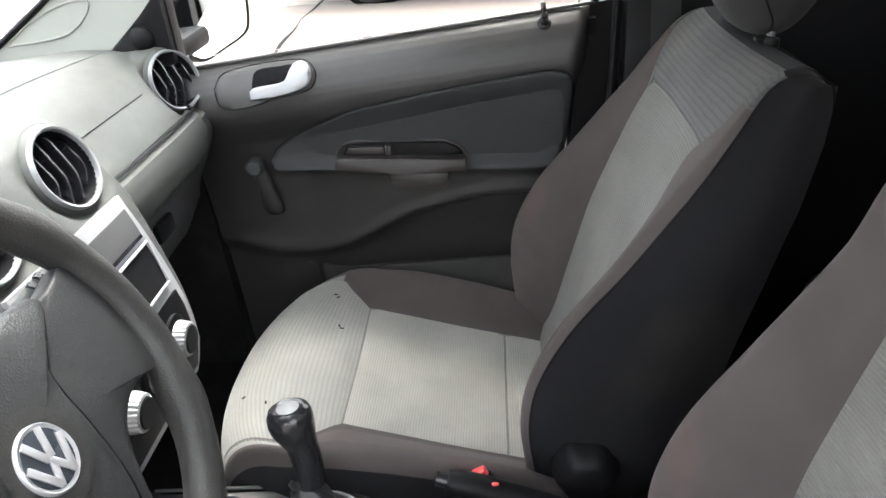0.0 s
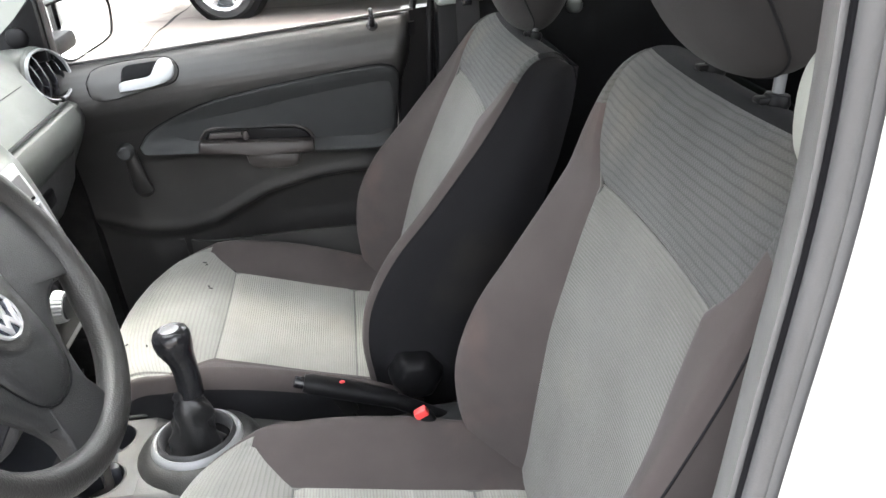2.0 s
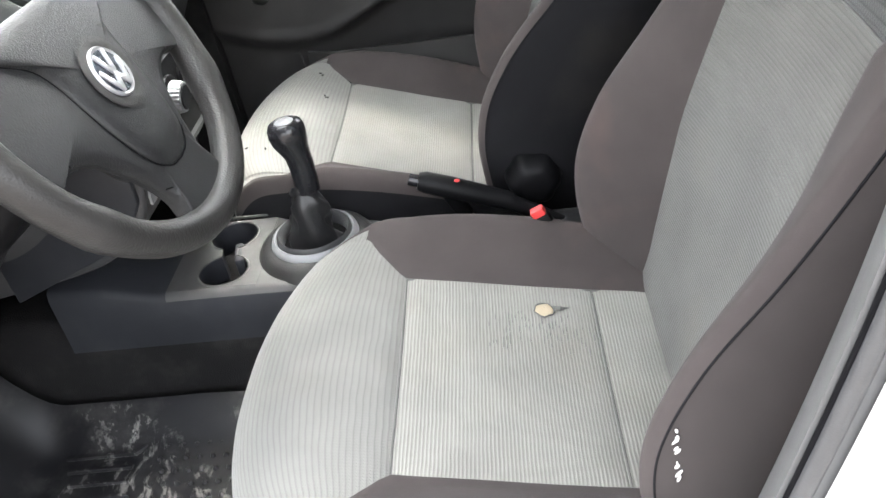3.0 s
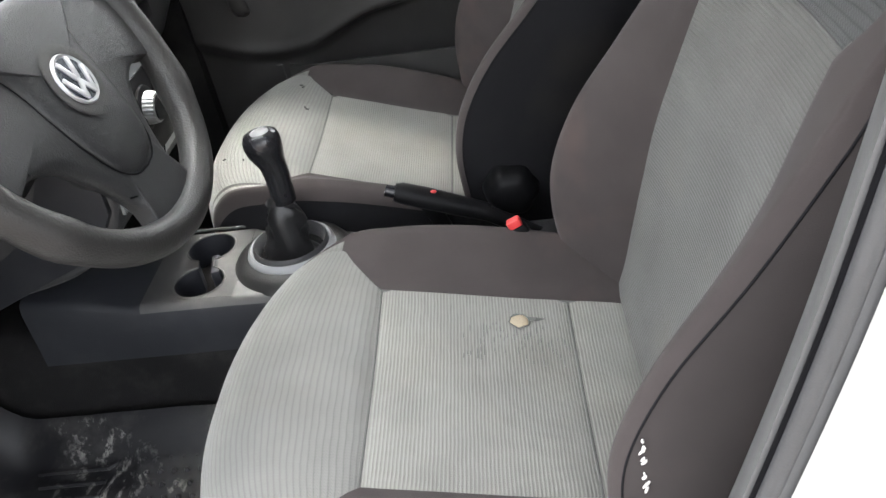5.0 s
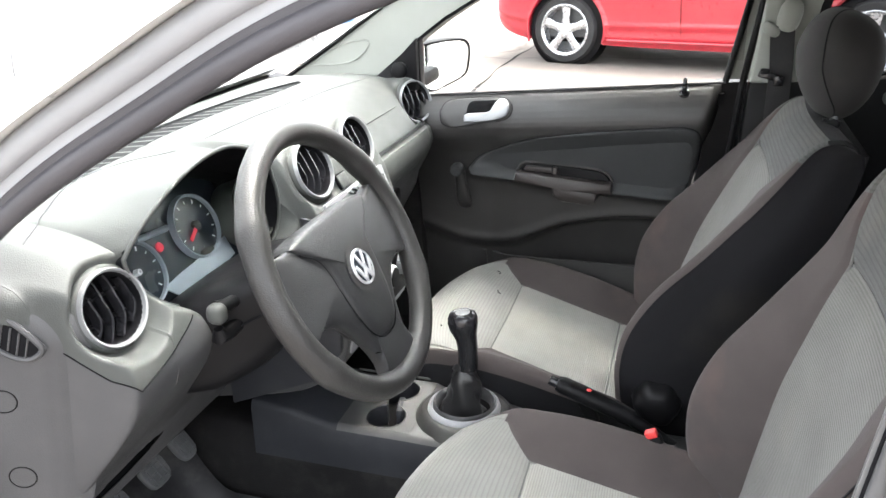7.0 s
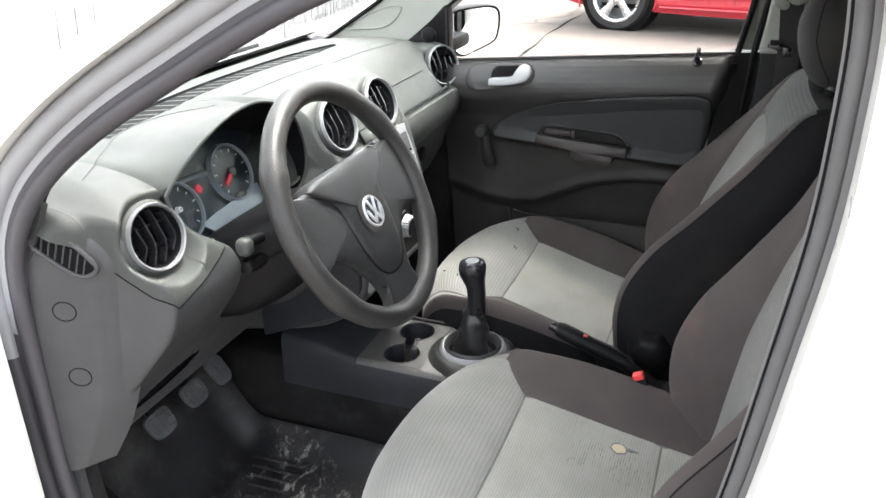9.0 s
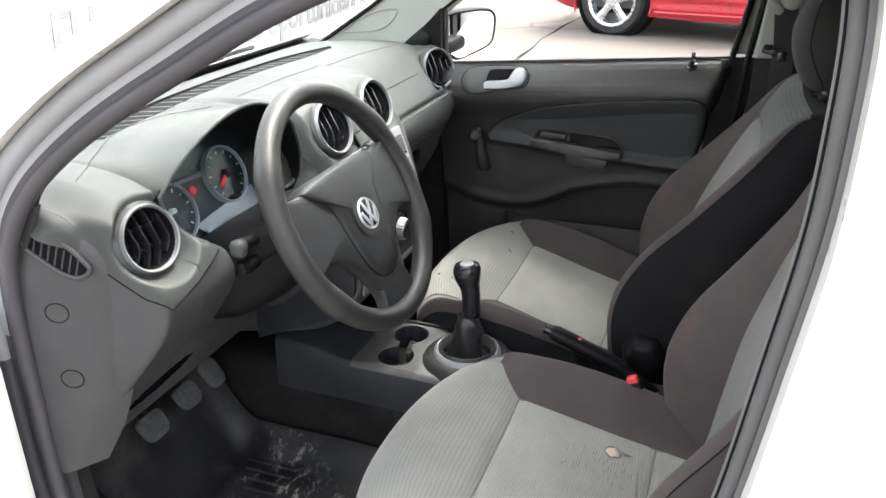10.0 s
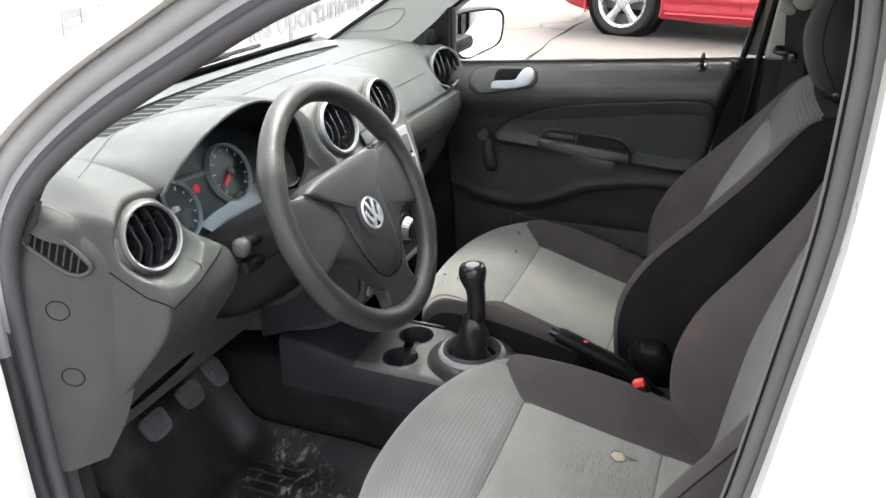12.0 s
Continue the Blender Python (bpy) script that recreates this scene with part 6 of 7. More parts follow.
part("cup_floor", bm, BLACK, cons, "black cup holder floor")
part("cup_tongue", box(1.168, 0.005, 0.485, 0.014, 0.05, 0.045, 0.004, m=Matrix.Rotation(radians(12), 4, "Z")), CONSOLE_SIDE, cons)
part("edge_trim", tube([(1.04, 0.104, 0.508), (1.2, 0.104, 0.507), (1.36, 0.103, 0.503)], 0.0025, 8), DASH, cons)
gear = thing("gear_lever", "black gear lever with leather boot and silver ring", "gear lever")
part("pedestal", moved(lathe([(0.096, -0.004), (0.094, 0.004), (0.086, 0.015), (0.077, 0.022), (0.066, 0.022)], 56), pose(1.295, 0.004, 0.5)), WHEEL, gear, "dark grey plastic pedestal")
part("ring", moved(lathe([(0.058, 0.02), (0.0595, 0.03), (0.062, 0.032), (0.066, 0.029), (0.0685, 0.022), (0.069, 0.012)], 56), pose(1.295, 0.004, 0.5)), SILVER_LIGHT, gear, "silver ring")
part("inner_ring", moved(lathe([(0.05, 0.012), (0.052, 0.033), (0.055, 0.037), (0.058, 0.034), (0.0595, 0.02)], 56), pose(1.295, 0.004, 0.5)), DASH_LOW, gear, "dark inner ring")
part("well", moved(lathe([(0.0, 0.014), (0.056, 0.014)], 40), pose(1.295, 0.004, 0.5)), DARK, gear)
rows = []
for h, r, ox in ((0.512, 0.04, 0.004), (0.52, 0.037, 0.004), (0.53, 0.034, 0.005), (0.542, 0.0315, 0.006), (0.554, 0.0295, 0.007), (0.566, 0.0285, 0.008), (0.576, 0.0275, 0.009), (0.586, 0.0265, 0.01), (0.594, 0.0225, 0.01), (0.6, 0.0185, 0.01), (0.606, 0.0205, 0.01), (0.613, 0.018, 0.011)):
    rows.append([(1.288 + ox + r * (1 + 0.13 * math.sin(3 * a + h * 90) + 0.08 * math.sin(5 * a - h * 160) + 0.04 * math.sin(9 * a + h * 60)) * math.cos(a), 0.006 + 0.85 * r * (1 + 0.1 * math.sin(4 * a + h * 70)) * math.sin(a), h + 0.006 * math.sin(2 * a + h * 40)) for a in np.linspace(0, 2 * math.pi, 48)[:-1]])
part("boot", loft(rows, closed=True), LEATHER, gear, "creased black leather boot")
rows = []
for h, r, ox in ((0.606, 0.0165, 0.004), (0.63, 0.0168, 0.0045), (0.652, 0.017, 0.004), (0.667, 0.0178, 0.002), (0.678, 0.0205, -0.001), (0.688, 0.0235, -0.003), (0.7, 0.025, -0.004), (0.71, 0.0245, -0.004), (0.7175, 0.0215, -0.004), (0.7205, 0.0165, -0.004), (0.7195, 0.012, -0.004), (0.7185, 0.004, -0.004)):
    rows.append([(1.3 + ox + 1.1 * r * math.cos(a) - (0.25 * r * max(0, -math.cos(a)) if h > 0.67 else 0) * 0, 0.004 + r * math.sin(a), h + 0.08 * r * math.cos(a)) for a in np.linspace(0, 2 * math.pi, 36)[:-1]])
part("knob", loft(rows, closed=True, cap=True), GLOSS, gear, "glossy worn black knob")
part("knob_badge", moved(lathe([(0, 0.0008), (0.0125, 0.0006), (0.0145, -0.0008)], 28), pose(1.296, 0.004, 0.7195, 0, -4, 0)), BADGE, gear, "worn silver shift pattern badge")
hb = thing("handbrake", "black handbrake lever with red warning marks", "handbrake")
part("grip", tube([(1.468, 0.0, 0.603), (1.478, 0.0, 0.6), (1.51, 0.0, 0.588), (1.56, 0.0, 0.568), (1.6, 0.0, 0.552)], [0.013, 0.016, 0.0165, 0.0155, 0.014], 16), BLACK, hb)
part("button", tube([(1.455, 0.0, 0.608), (1.47, 0.0, 0.602)], 0.009, 14), GLOSS, hb, "push button")
part("shaft", tube([(1.59, 0.0, 0.556), (1.68, 0.0, 0.5), (1.72, 0.0, 0.46)], [0.012, 0.012, 0.014], 12), BLACK, hb)
part("boot", box(1.7, 0, 0.48, 0.14, 0.07, 0.07, 0.02, 3), LEATHER, hb)
part("red_mark", moved(blob(0.0045, 0.0025, 0.0025, 2), pose(1.525, -0.006, 0.6005)), RED_BTN, hb, "red mark")
for x, y, z, nm in ((1.637, -0.072, 0.572, "buckle"), (1.503, 0.078, 0.535, "buckle")):
    bk = thing("belt_buckle", "black belt buckle with red release button beside the seat", "belt buckle", "belt buckles", at=(x, y, z))
    part("body", moved(box(0, 0, -0.03, 0.026, 0.02, 0.06, 0.005), pose(0, 0, 0, 0, -25, 0)), BLACK, bk)
    part("release_button", moved(box(0, 0, 0.004, 0.02, 0.014, 0.014, 0.003), pose(0, 0, 0, 0, -25, 0)), RED_BTN, bk, "red release button")
    part("stalk", tube([(0.02, 0, -0.05), (0.05, 0, -0.12)], 0.008, 8), BLACK, bk)

# ---- tears and loose lining on the driver's seat ----
tear = thing("cushion_tear", "", "")
tear.parent = driver
hole = smooth_line([(-0.022, -0.008), (-0.012, -0.02), (0.004, -0.024), (0.018, -0.014), (0.02, 0.004), (0.01, 0.016), (-0.006, 0.014), (-0.018, 0.006), (-0.022, -0.008)], 26)[:-1]
hm = pose(0.383, 0.1, 0.5195, 0, 11, 0)
hole = [(x * 0.58, y * 0.6) for x, y in hole]
part("foam", moved(loft([[(x * k, y * k, h) for x, y in hole] for k, h in ((1.0, 0.0005), (0.9, 0.002), (0.5, 0.0035), (0.05, 0.0035))], closed=True), hm), FOAM, tear, "yellow foam showing through a hole")
part("torn_edge", moved(tube([(x * (1.05 + 0.1 * math.sin(7 * i)), y * (1.05 + 0.1 * math.cos(5 * i)), 0.0015) for i, (x, y) in enumerate(hole)], 0.0009, 6, True), hm), SEAM, tear, "frayed dark edge")
part("torn_flap", moved(solid(loft([[(0.012, 0.002, 0.001), (0.02, -0.004, 0.004), (0.03, 0.002, 0.002)], [(0.012, 0.007, 0.001), (0.021, 0.002, 0.005), (0.034, 0.004, 0.002)]]), 0.0008), hm), SEAM, tear)
rng = random.Random(4)
slits = []
for i in range(120):
    dx, dy = rng.gauss(-0.01, 0.04), rng.gauss(-0.02, 0.035)
    if abs(dx) < 0.017 and abs(dy) < 0.02 or abs(dx) > 0.075 or dy > 0.035:
        continue
    slits.append(box(round(dx / 0.0042) * 0.0042, dy, -0.0006, 0.0009, rng.uniform(0.003, 0.012), 0.0012, 0))
worn = part("worn_ribs", moved(merge(*slits), hm), SEAM, tear, "dark worn-through rib lines")
worn["kind"] = "stuff"
for i in range(10):
    k = i / 9 + rng.uniform(-0.04, 0.04)
    if 0.45 < k < 0.62:
        continue
    x, z = 0.4665 + 0.0048 * k + rng.uniform(-0.0008, 0.0008), 0.688 - 0.058 * k
    part("loose_lining", moved(blob(rng.uniform(0.0007, 0.0018), 0.0014, rng.uniform(0.002, 0.0055), 2.0, 6, 8), pose(x, -0.2525, z, 0, rng.uniform(-15, 40), 0)), THREAD, tear, "white lining poking from a split seam")
slit = smooth_line([(-0.036, 0.0), (-0.02, 0.0045), (0.004, 0.007), (0.026, 0.0075), (0.036, 0.002), (0.03, -0.004), (0.006, -0.005), (-0.02, -0.003), (-0.036, 0.0)], 34)[:-1]
sm = pose(0.356, -0.2505, 0.5695, 57, 3.5, 1.5)
part("slit_foam", moved(loft([[(x * k, y * k, h) for x, y in slit] for k, h in ((1.0, 0.001), (0.85, 0.0022), (0.4, 0.003), (0.05, 0.003))], closed=True), sm), SLIT_FOAM, tear, "amber foam showing through a slit")
part("slit_edge", moved(tube([(x * 1.04, y * 1.1, 0.0018) for x, y in slit], 0.0011, 6, True), sm), SEAM, tear, "frayed pale edge")
pad_of = next(c for c in passenger.children if c.name.startswith("cushion"))
for i, (x, y, z) in enumerate(((0.145, 0.172, 0.572), (0.15, 0.164, 0.5715), (0.166, 0.079, 0.5665), (0.171, 0.072, 0.566), (0.055, -0.113, 0.5595), (0.095, -0.137, 0.5715))):
    part("snag", moved(blob(0.0045, 0.0016, 0.001, 2, 6, 10), pose(x, y, z + 0.0006, 0, 0, 57 * i)), SIDE, pad_of, "small dark snag in the cloth")


# ---- the yard outside ----
def ground_mat(name):
    m, t, n, l, p = nodes_of(name)
    co = n.new("ShaderNodeTexCoord").outputs["Object"]
    a = mix_noise(n, l, (0.13, 0.111, 0.098), (0.18, 0.157, 0.141), 0.6, co, 0.3, 0.7, 8)
    b = mix_noise(n, l, (0.75, 0.75, 0.75), (1, 1, 1), 18, co, 0.35, 0.6, 8)
    mx = n.new("ShaderNodeMix")
    mx.data_type, mx.blend_type = "RGBA", "MULTIPLY"
    mx.inputs["Factor"].default_value = 0.7
    l.new(a, mx.inputs["A"])
    l.new(b, mx.inputs["B"])
    cr = n.new("ShaderNodeTexVoronoi")
    cr.feature = "DISTANCE_TO_EDGE"
    cr.inputs["Scale"].default_value = 0.22
    warp = n.new("ShaderNodeTexNoise")
    warp.inputs["Scale"].default_value = 1.2
    warp.inputs["Detail"].default_value = 6
    l.new(co, warp.inputs["Vector"])
    add = n.new("ShaderNodeVectorMath")
    add.operation = "MULTIPLY_ADD"
    l.new(warp.outputs["Color"], add.inputs[0])
    add.inputs[1].default_value = (0.8, 0.8, 0.8)
    l.new(co, add.inputs[2])
    l.new(add.outputs[0], cr.inputs["Vector"])
    r = ramp(n, [(0.0, (0.45, 0.42, 0.4)), (0.012, (1, 1, 1))])
    l.new(cr.outputs["Distance"], r.inputs[0])
    m2 = n.new("ShaderNodeMix")
    m2.data_type, m2.blend_type = "RGBA", "MULTIPLY"
    m2.inputs["Factor"].default_value = 0.8
    l.new(mx.outputs["Result"], m2.inputs["A"])
    l.new(r.outputs[0], m2.inputs["B"])
    l.new(m2.outputs["Result"], p.inputs["Base Color"])
    p.inputs["Roughness"].default_value = 0.9
    bu = n.new("ShaderNodeBump")
    bu.inputs["Strength"].default_value = 0.3
    bu.inputs["Distance"].default_value = 0.01
    l.new(b, bu.inputs["Height"])
    l.new(bu.outputs[0], p.inputs["Normal"])
    return m


YARD = ground_mat("pale_concrete")
g = bmesh.new()
bmesh.ops.create_grid(g, x_segments=60, y_segments=60, size=600)
tagged(part("ground", g, YARD), "pale sunlit concrete yard with cracks", "ground", kind="structure")


JOINT = ((-0.26, 9.5, 0), (-0.22, 4.6, 0))
crack = []
for k in np.linspace(0, 1, 24):
    c = Vector(JOINT[0]).lerp(Vector(JOINT[1]), k) + Vector((0.03 * math.sin(9 * k) + 0.012 * math.sin(31 * k), 0, 0))
    w = 0.012 + 0.008 * math.sin(17 * k + 1)
    crack.append([(c.x - w, c.y, 0.004), (c.x + w, c.y, 0.004)])
tagged(part("ground_joint", loft(crack), CARPET), "dark filled joint in the concrete yard", "ground joint", kind="structure")


def wheel_thing(parent, at, r=0.33, wide=0.22, side=-1, spokes=5):
    w = thing("wheel", "", "")
    w.parent = parent
    w.matrix_basis = pose(*at, 90 * -side, 0, 0)
    part("tyre", lathe([(r * 0.76, -wide / 2), (r * 0.93, -wide / 2), (r, -wide * 0.36), (r, wide * 0.36), (r * 0.93, wide / 2), (r * 0.76, wide / 2), (r * 0.74, 0)], 48), RUBBER, w, "black tyre")
    part("rim", merge(lathe([(r * 0.77, wide * 0.49), (r * 0.73, wide * 0.52), (r * 0.67, wide * 0.44), (r * 0.65, 0.0)], 48)), ALLOY, w)
    part("brake", lathe([(0, 0.0), (r * 0.67, 0.0)], 32), STEEL, w)
    sp = []
    for i in range(spokes):
        b = loft([[(x, -hw, h0), (x, -hw * 0.5, h1), (x, hw * 0.5, h1), (x, hw, h0), (x, 0, h0 - 0.03)] for x, hw, h0, h1 in ((0.03, 0.05, wide * 0.36, wide * 0.42), (r * 0.35, 0.036, wide * 0.36, wide * 0.42), (r * 0.7, 0.05, wide * 0.36, wide * 0.43))], closed=True, cap=True)
        sp.append(moved(b, Matrix.Rotation(2 * math.pi * i / spokes + 0.3, 4, "Z")))
    part("spokes", merge(*sp, lathe([(0, wide * 0.45), (0.05, wide * 0.44), (0.065, wide * 0.38)], 24)), ALLOY, w, "five-spoke alloy centre")
    return w


WINDOW_DARK = plastic("dark_car_glass", (0.14, 0.15, 0.155), 0.08, 0.0, 0.25, coat=0.8)
LAMP = plastic("headlamp_lens", (0.36, 0.385, 0.42), 0.1, 0.0, 0.15, coat=0.8)


def red_car(at, turn):
    """Fastback saloon seen side on. Local x runs from tail to nose, the seen flank faces -y."""
    car = thing("parked_car", "red fastback saloon car parked on the concrete", "car", at=at, turn=turn)
    L, W = 4.62, 0.92
    wb0, wb1 = 0.93, 3.78
    r = 0.345
    # flank stations: along x, the flank's heights and half widths
    st = [(0.0, 0.45, 0.78, 0.62), (0.06, 0.38, 0.9, 0.72), (0.2, 0.3, 0.99, 0.8), (0.45, 0.24, 1.04, 0.86), (0.93, 0.22, 1.04, 0.9), (1.5, 0.2, 0.995, 0.915), (2.2, 0.19, 0.948, 0.92), (2.9, 0.19, 0.915, 0.915), (3.3, 0.2, 0.89, 0.905),
          (3.78, 0.22, 0.85, 0.885), (4.2, 0.22, 0.8, 0.84), (4.45, 0.19, 0.73, 0.74), (4.58, 0.2, 0.66, 0.62), (4.62, 0.24, 0.58, 0.52)]
    fine = smooth_line(st, 280)
    press = smooth_line([(-0.06, -0.075), (0.04, -0.05), (0.1, -0.032), (0.19, -0.033), (0.25, -0.014), (0.31, -0.018), (0.45, -0.014), (0.6, -0.006), (0.72, 0.0), (0.79, -0.002), (0.84, -0.014), (0.9, -0.034), (0.96, -0.062), (1.0, -0.085)], 60)
    PRESS_K, PRESS_Y = [q[0] for q in press], [q[1] for q in press]
    bm = bmesh.new()
    rows = []
    for x, lo, hi, w in fine:
        row = []
        for k in np.linspace(0, 1, 56):
            z = lo + (hi - lo) * k
            rise = k - 0.05 * ss(1.2, 2.9, x)
            y = w + lerp(rise, PRESS_K, PRESS_Y)
            for cx_ in (wb0, wb1):
                d = math.hypot(x - cx_, (z - r) * 1.0)
                if d < r + 0.075 and k < 0.93:
                    y = min(y, w - 0.2)
                elif d < r + 0.11:
                    y += 0.012
            row.append((x, -y, z))
        rows.append(row)
    for s in (1, -1):
        part("flank", loft([[(x, y * s, z) for x, y, z in rr] for rr in rows]), RED, car, "glossy red flank", 35)
    deck = []
    for x, lo, hi, w in fine:
        deck.append([(x, w * q, hi + 0.03 * (1 - q * q)) for q in np.linspace(-1, 1, 13)])
    part("bonnet_and_deck", loft(deck), RED, car)
    part("nose", loft([[(4.62 - 0.02 * q * q, 0.52 * q, z) for q in np.linspace(-1, 1, 9)] for z in (0.3, 0.45, 0.6)]), BLACK, car)
    part("underside", box(L / 2, 0, 0.24, L - 1.2, 1.6, 0.06, 0.02), BLACK, car)
    gh = smooth_line([(0.2, 0.99), (0.55, 1.12), (1.0, 1.27), (1.5, 1.36), (2.0, 1.375), (2.5, 1.33), (2.9, 1.2), (3.25, 1.03), (3.42, 0.93)], 40)
    part("roof", loft([[(x, 0.7 * q * (1 - 0.25 * (z - 0.95)), z - 0.02 * q * q) for q in np.linspace(-1, 1, 11)] for x, z in gh]), RED, car)
    for s in (-1, 1):
        glassrow = []
        quarter = []
        for x, z in gh:
            if 0.3 < x < 1.08:
                base = lerp(x, [p[0] for p in st], [p[2] for p in st]) - 0.01
                quarter.append([(x, s * lerp(k, [0, 1], [lerp(x, [p[0] for p in st], [p[3] for p in st]) - 0.085, 0.7 * (1 - 0.25 * (z - 0.95)) - 0.005]), base + (max(z - 0.02, base + 0.002) - base) * k) for k in np.linspace(0, 1, 6)])
        part("rear_quarter", loft(quarter), RED, car, "red quarter panel beside the rear window", 60)
        for x, z in gh:
            if x < 1.0:
                continue
            base = lerp(x, [p[0] for p in st], [p[2] for p in st])
            glassrow.append([(x, s * (lerp(k, [0, 1], [0.828, 0.7 * (1 - 0.25 * (z - 0.95)) + 0.002])), base + (z - 0.03 - base) * k) for k in np.linspace(0, 1, 5)])
        part("side_glass", loft(glassrow), WINDOW_DARK, car, "dark side windows")
        part("window_trim", tube([(x, s * 0.838, lerp(x, [p[0] for p in st], [p[2] for p in st]) + 0.004) for x in np.linspace(1.02, 3.2, 24)], 0.01, 8), CHROME, car)
        part("centre_post", box(2.0, s * 0.79, 1.14, 0.05, 0.05, 0.4, 0.01), BLACK, car)
        for x in (2.12, 3.12):
            part("door_gap", tube([(x - 0.01, s * 0.85, 0.935), (x - 0.01, s * 0.885, 0.9), (x - 0.005, s * 0.916, 0.8), (x, s * 0.917, 0.6), (x + 0.01, s * 0.9, 0.4), (x + 0.02, s * 0.885, 0.3)], 0.003, 6), BLACK, car)
        for x in (1.32, 2.35):
            part("door_handle", tube([(x - 0.09, s * 0.905, 0.822), (x - 0.06, s * 0.938, 0.822), (x + 0.06, s * 0.938, 0.824), (x + 0.09, s * 0.905, 0.824)], 0.013, 8), RED, car)
        part("sill_line", tube([(1.4, s * 0.91, 0.26), (3.3, s * 0.91, 0.26)], 0.014, 8), RED, car)
        part("mirror", moved(blob(0.09, 0.1, 0.06, 2.6, 12, 18), pose(2.98, s * 0.98, 1.0)), RED, car)
        lamp = [(4.08, 0.735), (4.3, 0.7), (4.47, 0.635), (4.5, 0.59), (4.44, 0.565), (4.3, 0.585), (4.17, 0.64)]
        for shrink, proud, mat, word in ((1.0, 0.014, LAMP, "clear angular headlamp"), (0.62, 0.021, WINDOW_DARK, "dark lamp inside")):
            ring0 = [(4.31 + (x - 4.31) * shrink, 0.645 + (z - 0.645) * shrink) for x, z in lamp]
            edge = [[(x, s * (lerp(x, [p[0] for p in st], [p[3] for p in st]) + d), z) for x, z in ring0] for d in (-0.06, proud - 0.004)]
            part("headlamp" if shrink == 1 else "lamp_inside", loft(edge + [[(4.31 + (x - 4.31) * 0.94, y + s * 0.004, 0.645 + (z - 0.645) * 0.94) for x, y, z in edge[1]]], closed=True, cap=True), mat, car, word)
        part("tail_lamp", moved(blob(0.12, 0.08, 0.06, 2.6, 12, 20), pose(0.1, s * 0.66, 0.82)), RED_BTN, car)
        part("bumper_grille", box(4.5, s * 0.5, 0.38, 0.12, 0.34, 0.1, 0.02), BLACK, car)
        for x in (wb0, wb1):
            part("arch_lining", moved(lathe([(0.3, -0.12), (r + 0.06, -0.1), (r + 0.07, 0.1)], 40), pose(x, s * 0.75, r, 90 * s, 0, 0)), BLACK, car)
            part("arch_lip", tube([(x + (r + 0.082) * math.cos(a), s * (0.88 if x > 2 else 0.895), r + (r + 0.082) * math.sin(a)) for a in np.linspace(-0.3, math.pi + 0.3, 40)], 0.011, 8), RED, car, "rolled red arch edge")
            wheel_thing(car, (x, s * 0.79, r), r, 0.24, s)
    return car


red_car((-0.34, 8.31, 0), -14)


def van(at, turn):
    v = thing("delivery_van", "white delivery van parked far across the yard", "van", at=at, turn=turn)
    side = [(0, 0.35), (4.7, 0.35), (4.75, 0.75), (4.6, 1.0), (3.95, 1.15), (3.3, 1.95), (3.0, 2.05), (0.1, 2.05), (0.0, 1.9)]
    part("body", prism(side, "y", -0.85, 0.85, 0.05), WHITE, v, "white painted body")
    part("skirt", box(2.3, 0, 0.35, 4.4, 1.6, 0.12, 0.02), BLACK, v)
    for s in (-1, 1):
        part("cab_window", prism([(3.05, 1.2), (3.75, 1.2), (3.25, 1.85), (3.05, 1.88)], "y", s * 0.852, s * 0.86), WINDOW_DARK, v)
        part("door_line", box(2.2, s * 0.855, 1.1, 0.02, 0.01, 1.3, 0), SEAL, v)
        part("signage", merge(*[box(0.9 + 0.22 * i, s * 0.856, 0.95, 0.14, 0.01, 0.16, 0) for i in range(4)]), SEAL, v, "unreadable grey bars")
        for x in (0.75, 3.85):
            part("arch", moved(lathe([(0, 0), (0.4, 0), (0.4, -0.1)], 28), pose(x, s * 0.86, 0.36, 90 * -s, 0, 0)), BLACK, v)
            wheel_thing(v, (x, s * 0.8, 0.32), 0.32, 0.2, s)
    return v


van((8.2, 29.3, 0), -67)

# far side of the yard
FACADE = plastic("far_wall_plaster", (0.34, 0.35, 0.36), 0.9, 0.3, 0.15, 4)
FENCE = plastic("dark_fence", (0.06, 0.065, 0.07), 0.7, 0.2, 0.3, 20)
far = thing("far_shed", "long grey shed with dark doorways across the yard", "shed")
part("wall", box(6, 46, 2.2, 60, 0.4, 4.4, 0.05), FACADE, far)
part("roof", box(6, 46, 4.5, 61, 3, 0.2, 0.05), SEAL, far)
for i in range(11):
    part("doorway", box(-20 + 5.2 * i, 45.74, 1.5, 2.6, 0.2, 3.0, 0.03), FENCE, far, "dark doorway")


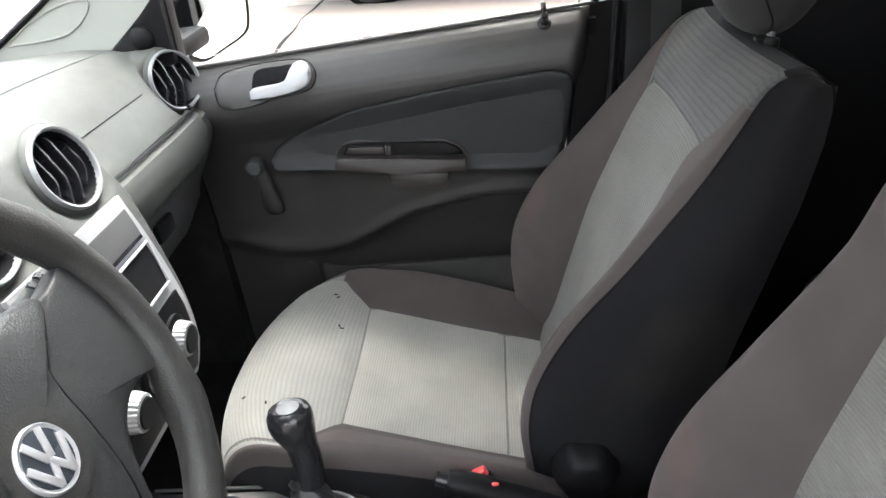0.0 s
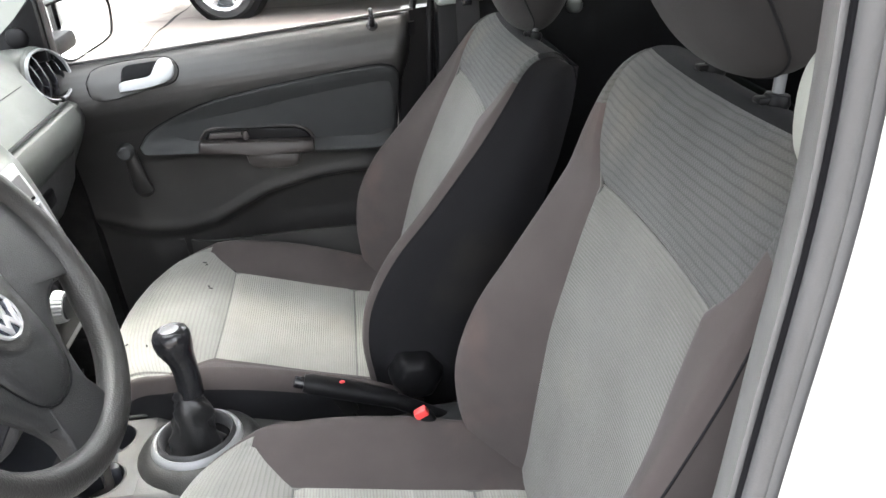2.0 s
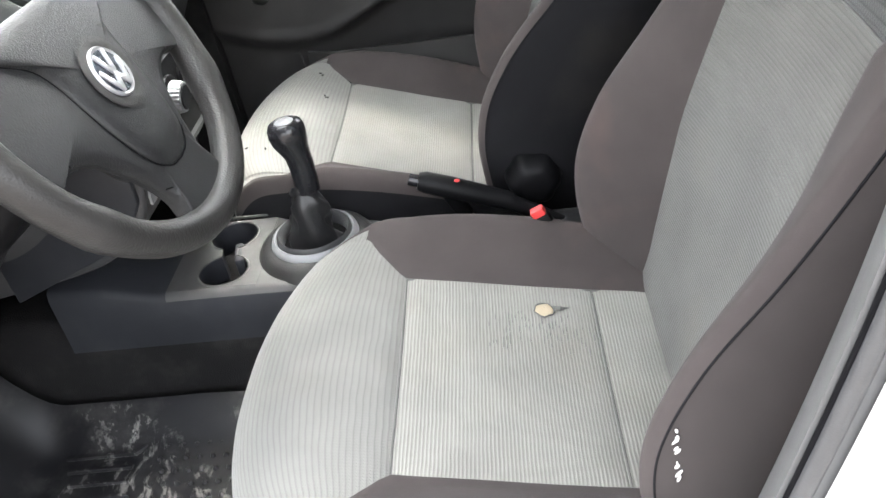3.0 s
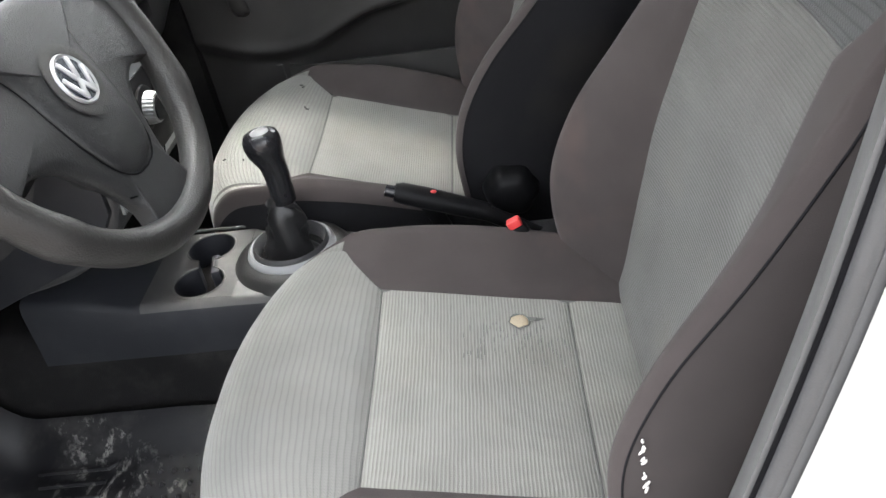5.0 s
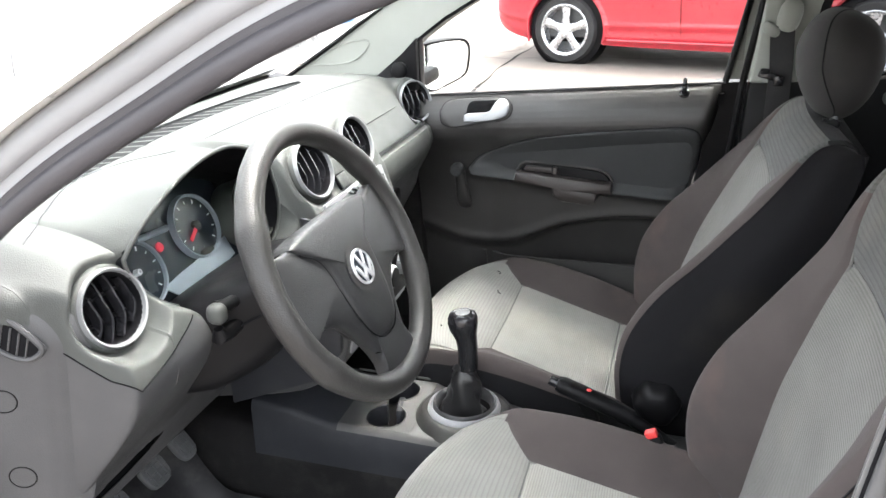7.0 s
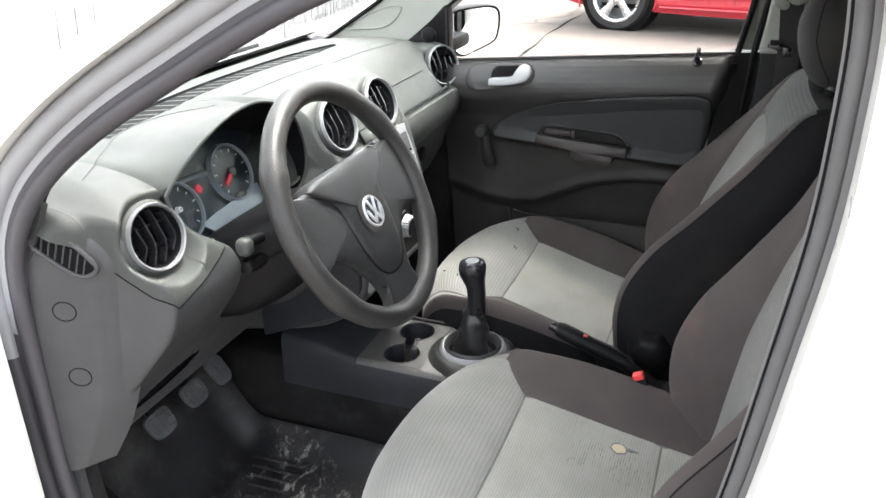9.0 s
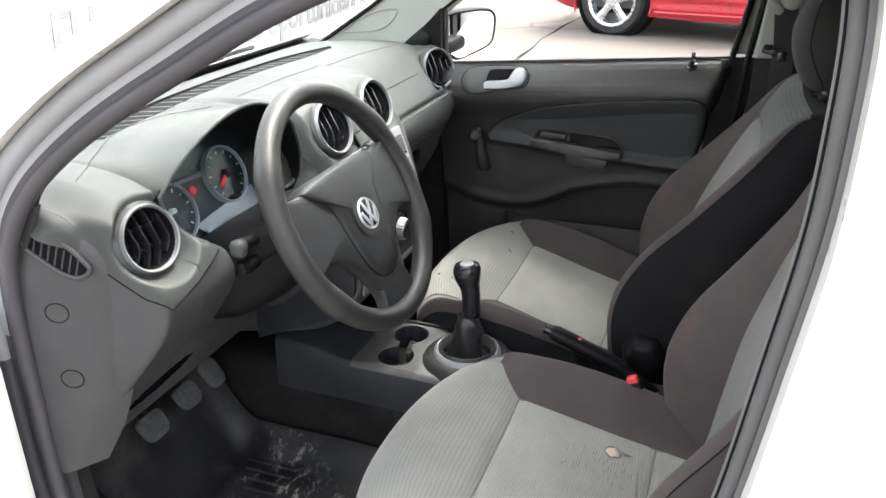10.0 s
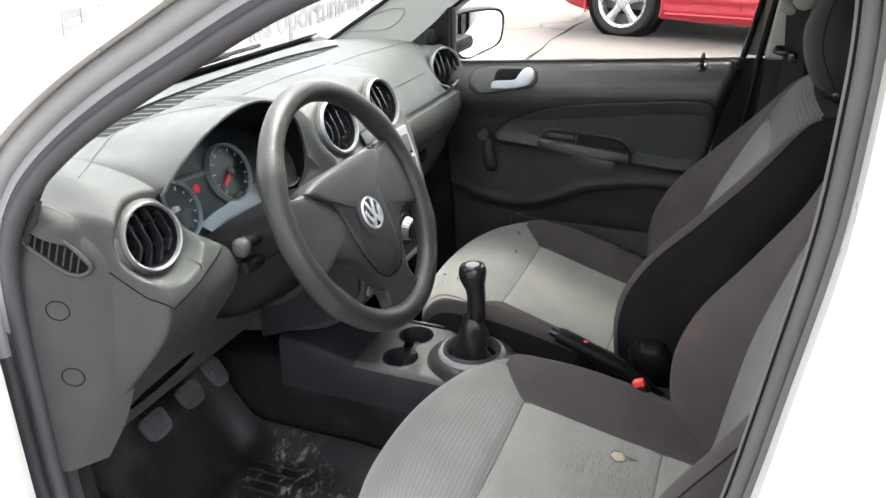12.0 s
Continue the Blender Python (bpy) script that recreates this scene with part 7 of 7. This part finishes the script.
def far_car(at, turn, mat, lab):
    c = thing("far_car", lab, "car", "cars across the yard", at=at, turn=turn)
    part("body", prism([(0, 0.3), (4.2, 0.3), (4.25, 0.6), (4.0, 0.8), (3.2, 0.9), (2.6, 1.4), (1.0, 1.42), (0.2, 0.95), (0, 0.8)], "y", -0.8, 0.8, 0.06), mat, c)
    for s in (-1, 1):
        part("windows", prism([(0.6, 0.95), (2.95, 0.95), (2.5, 1.34), (1.1, 1.36)], "y", s * 0.802, s * 0.81), WINDOW_DARK, c)
        for x in (0.8, 3.4):
            wheel_thing(c, (x, s * 0.74, 0.31), 0.31, 0.2, s)
    return c


far_car((5.4, 34.5, 0), 5, SEAL, "dark grey hatchback parked far across the yard")
far_car((16.0, 33.5, 0), -20, WHITE, "white hatchback parked far across the yard")

# writing on the white wall ahead of the car
board = thing("wall_banner", "white wall banner with brushed grey lettering ahead of the car", "banner")
BOARD = plastic("white_banner", (0.6, 0.6, 0.6), 0.7, 0.1, 0.04, 30)
part("board", box(-2.62, 5.5, 1.4, 0.12, 9.0, 2.8, 0.02), BOARD, board)
BLUE = plastic("blue_sign_paint", (0.05, 0.22, 0.55), 0.6, 0.1, 0.08, 30)
part("blue_panel", box(-2.55, 8.2, 0.62, 0.02, 0.42, 0.62, 0.004), BLUE, board, "blue painted panel")
LETTER = plastic("grey_lettering", (0.24, 0.24, 0.245), 0.8, 0.1, 0.1, 30)
for words, size, y, z in (("El lugar", 0.34, 2.7, 0.48), ("las oportunidades", 0.36, 4.77, 0.2)):
    txt = bpy.data.curves.new("lettering", "FONT")
    txt.body, txt.size, txt.offset, txt.extrude, txt.shear = words, size, 0.012, 0.004, 0.1
    tmp = new("lettering_tmp", txt)
    tm = bpy.data.meshes.new_from_object(tmp.evaluated_get(bpy.context.evaluated_depsgraph_get()))
    bpy.data.objects.remove(tmp)
    tm.materials.append(LETTER)
    lt = new("lettering", tm)
    lt.parent = board
    lt.matrix_basis = Matrix.Translation((-2.555, y, z)) @ Matrix(((0, 0, 1, 0), (1, 0, 0, 0), (0, 1, 0, 0), (0, 0, 0, 1)))
    lt["label"], lt["kind"] = "grey brushed lettering", "stuff"
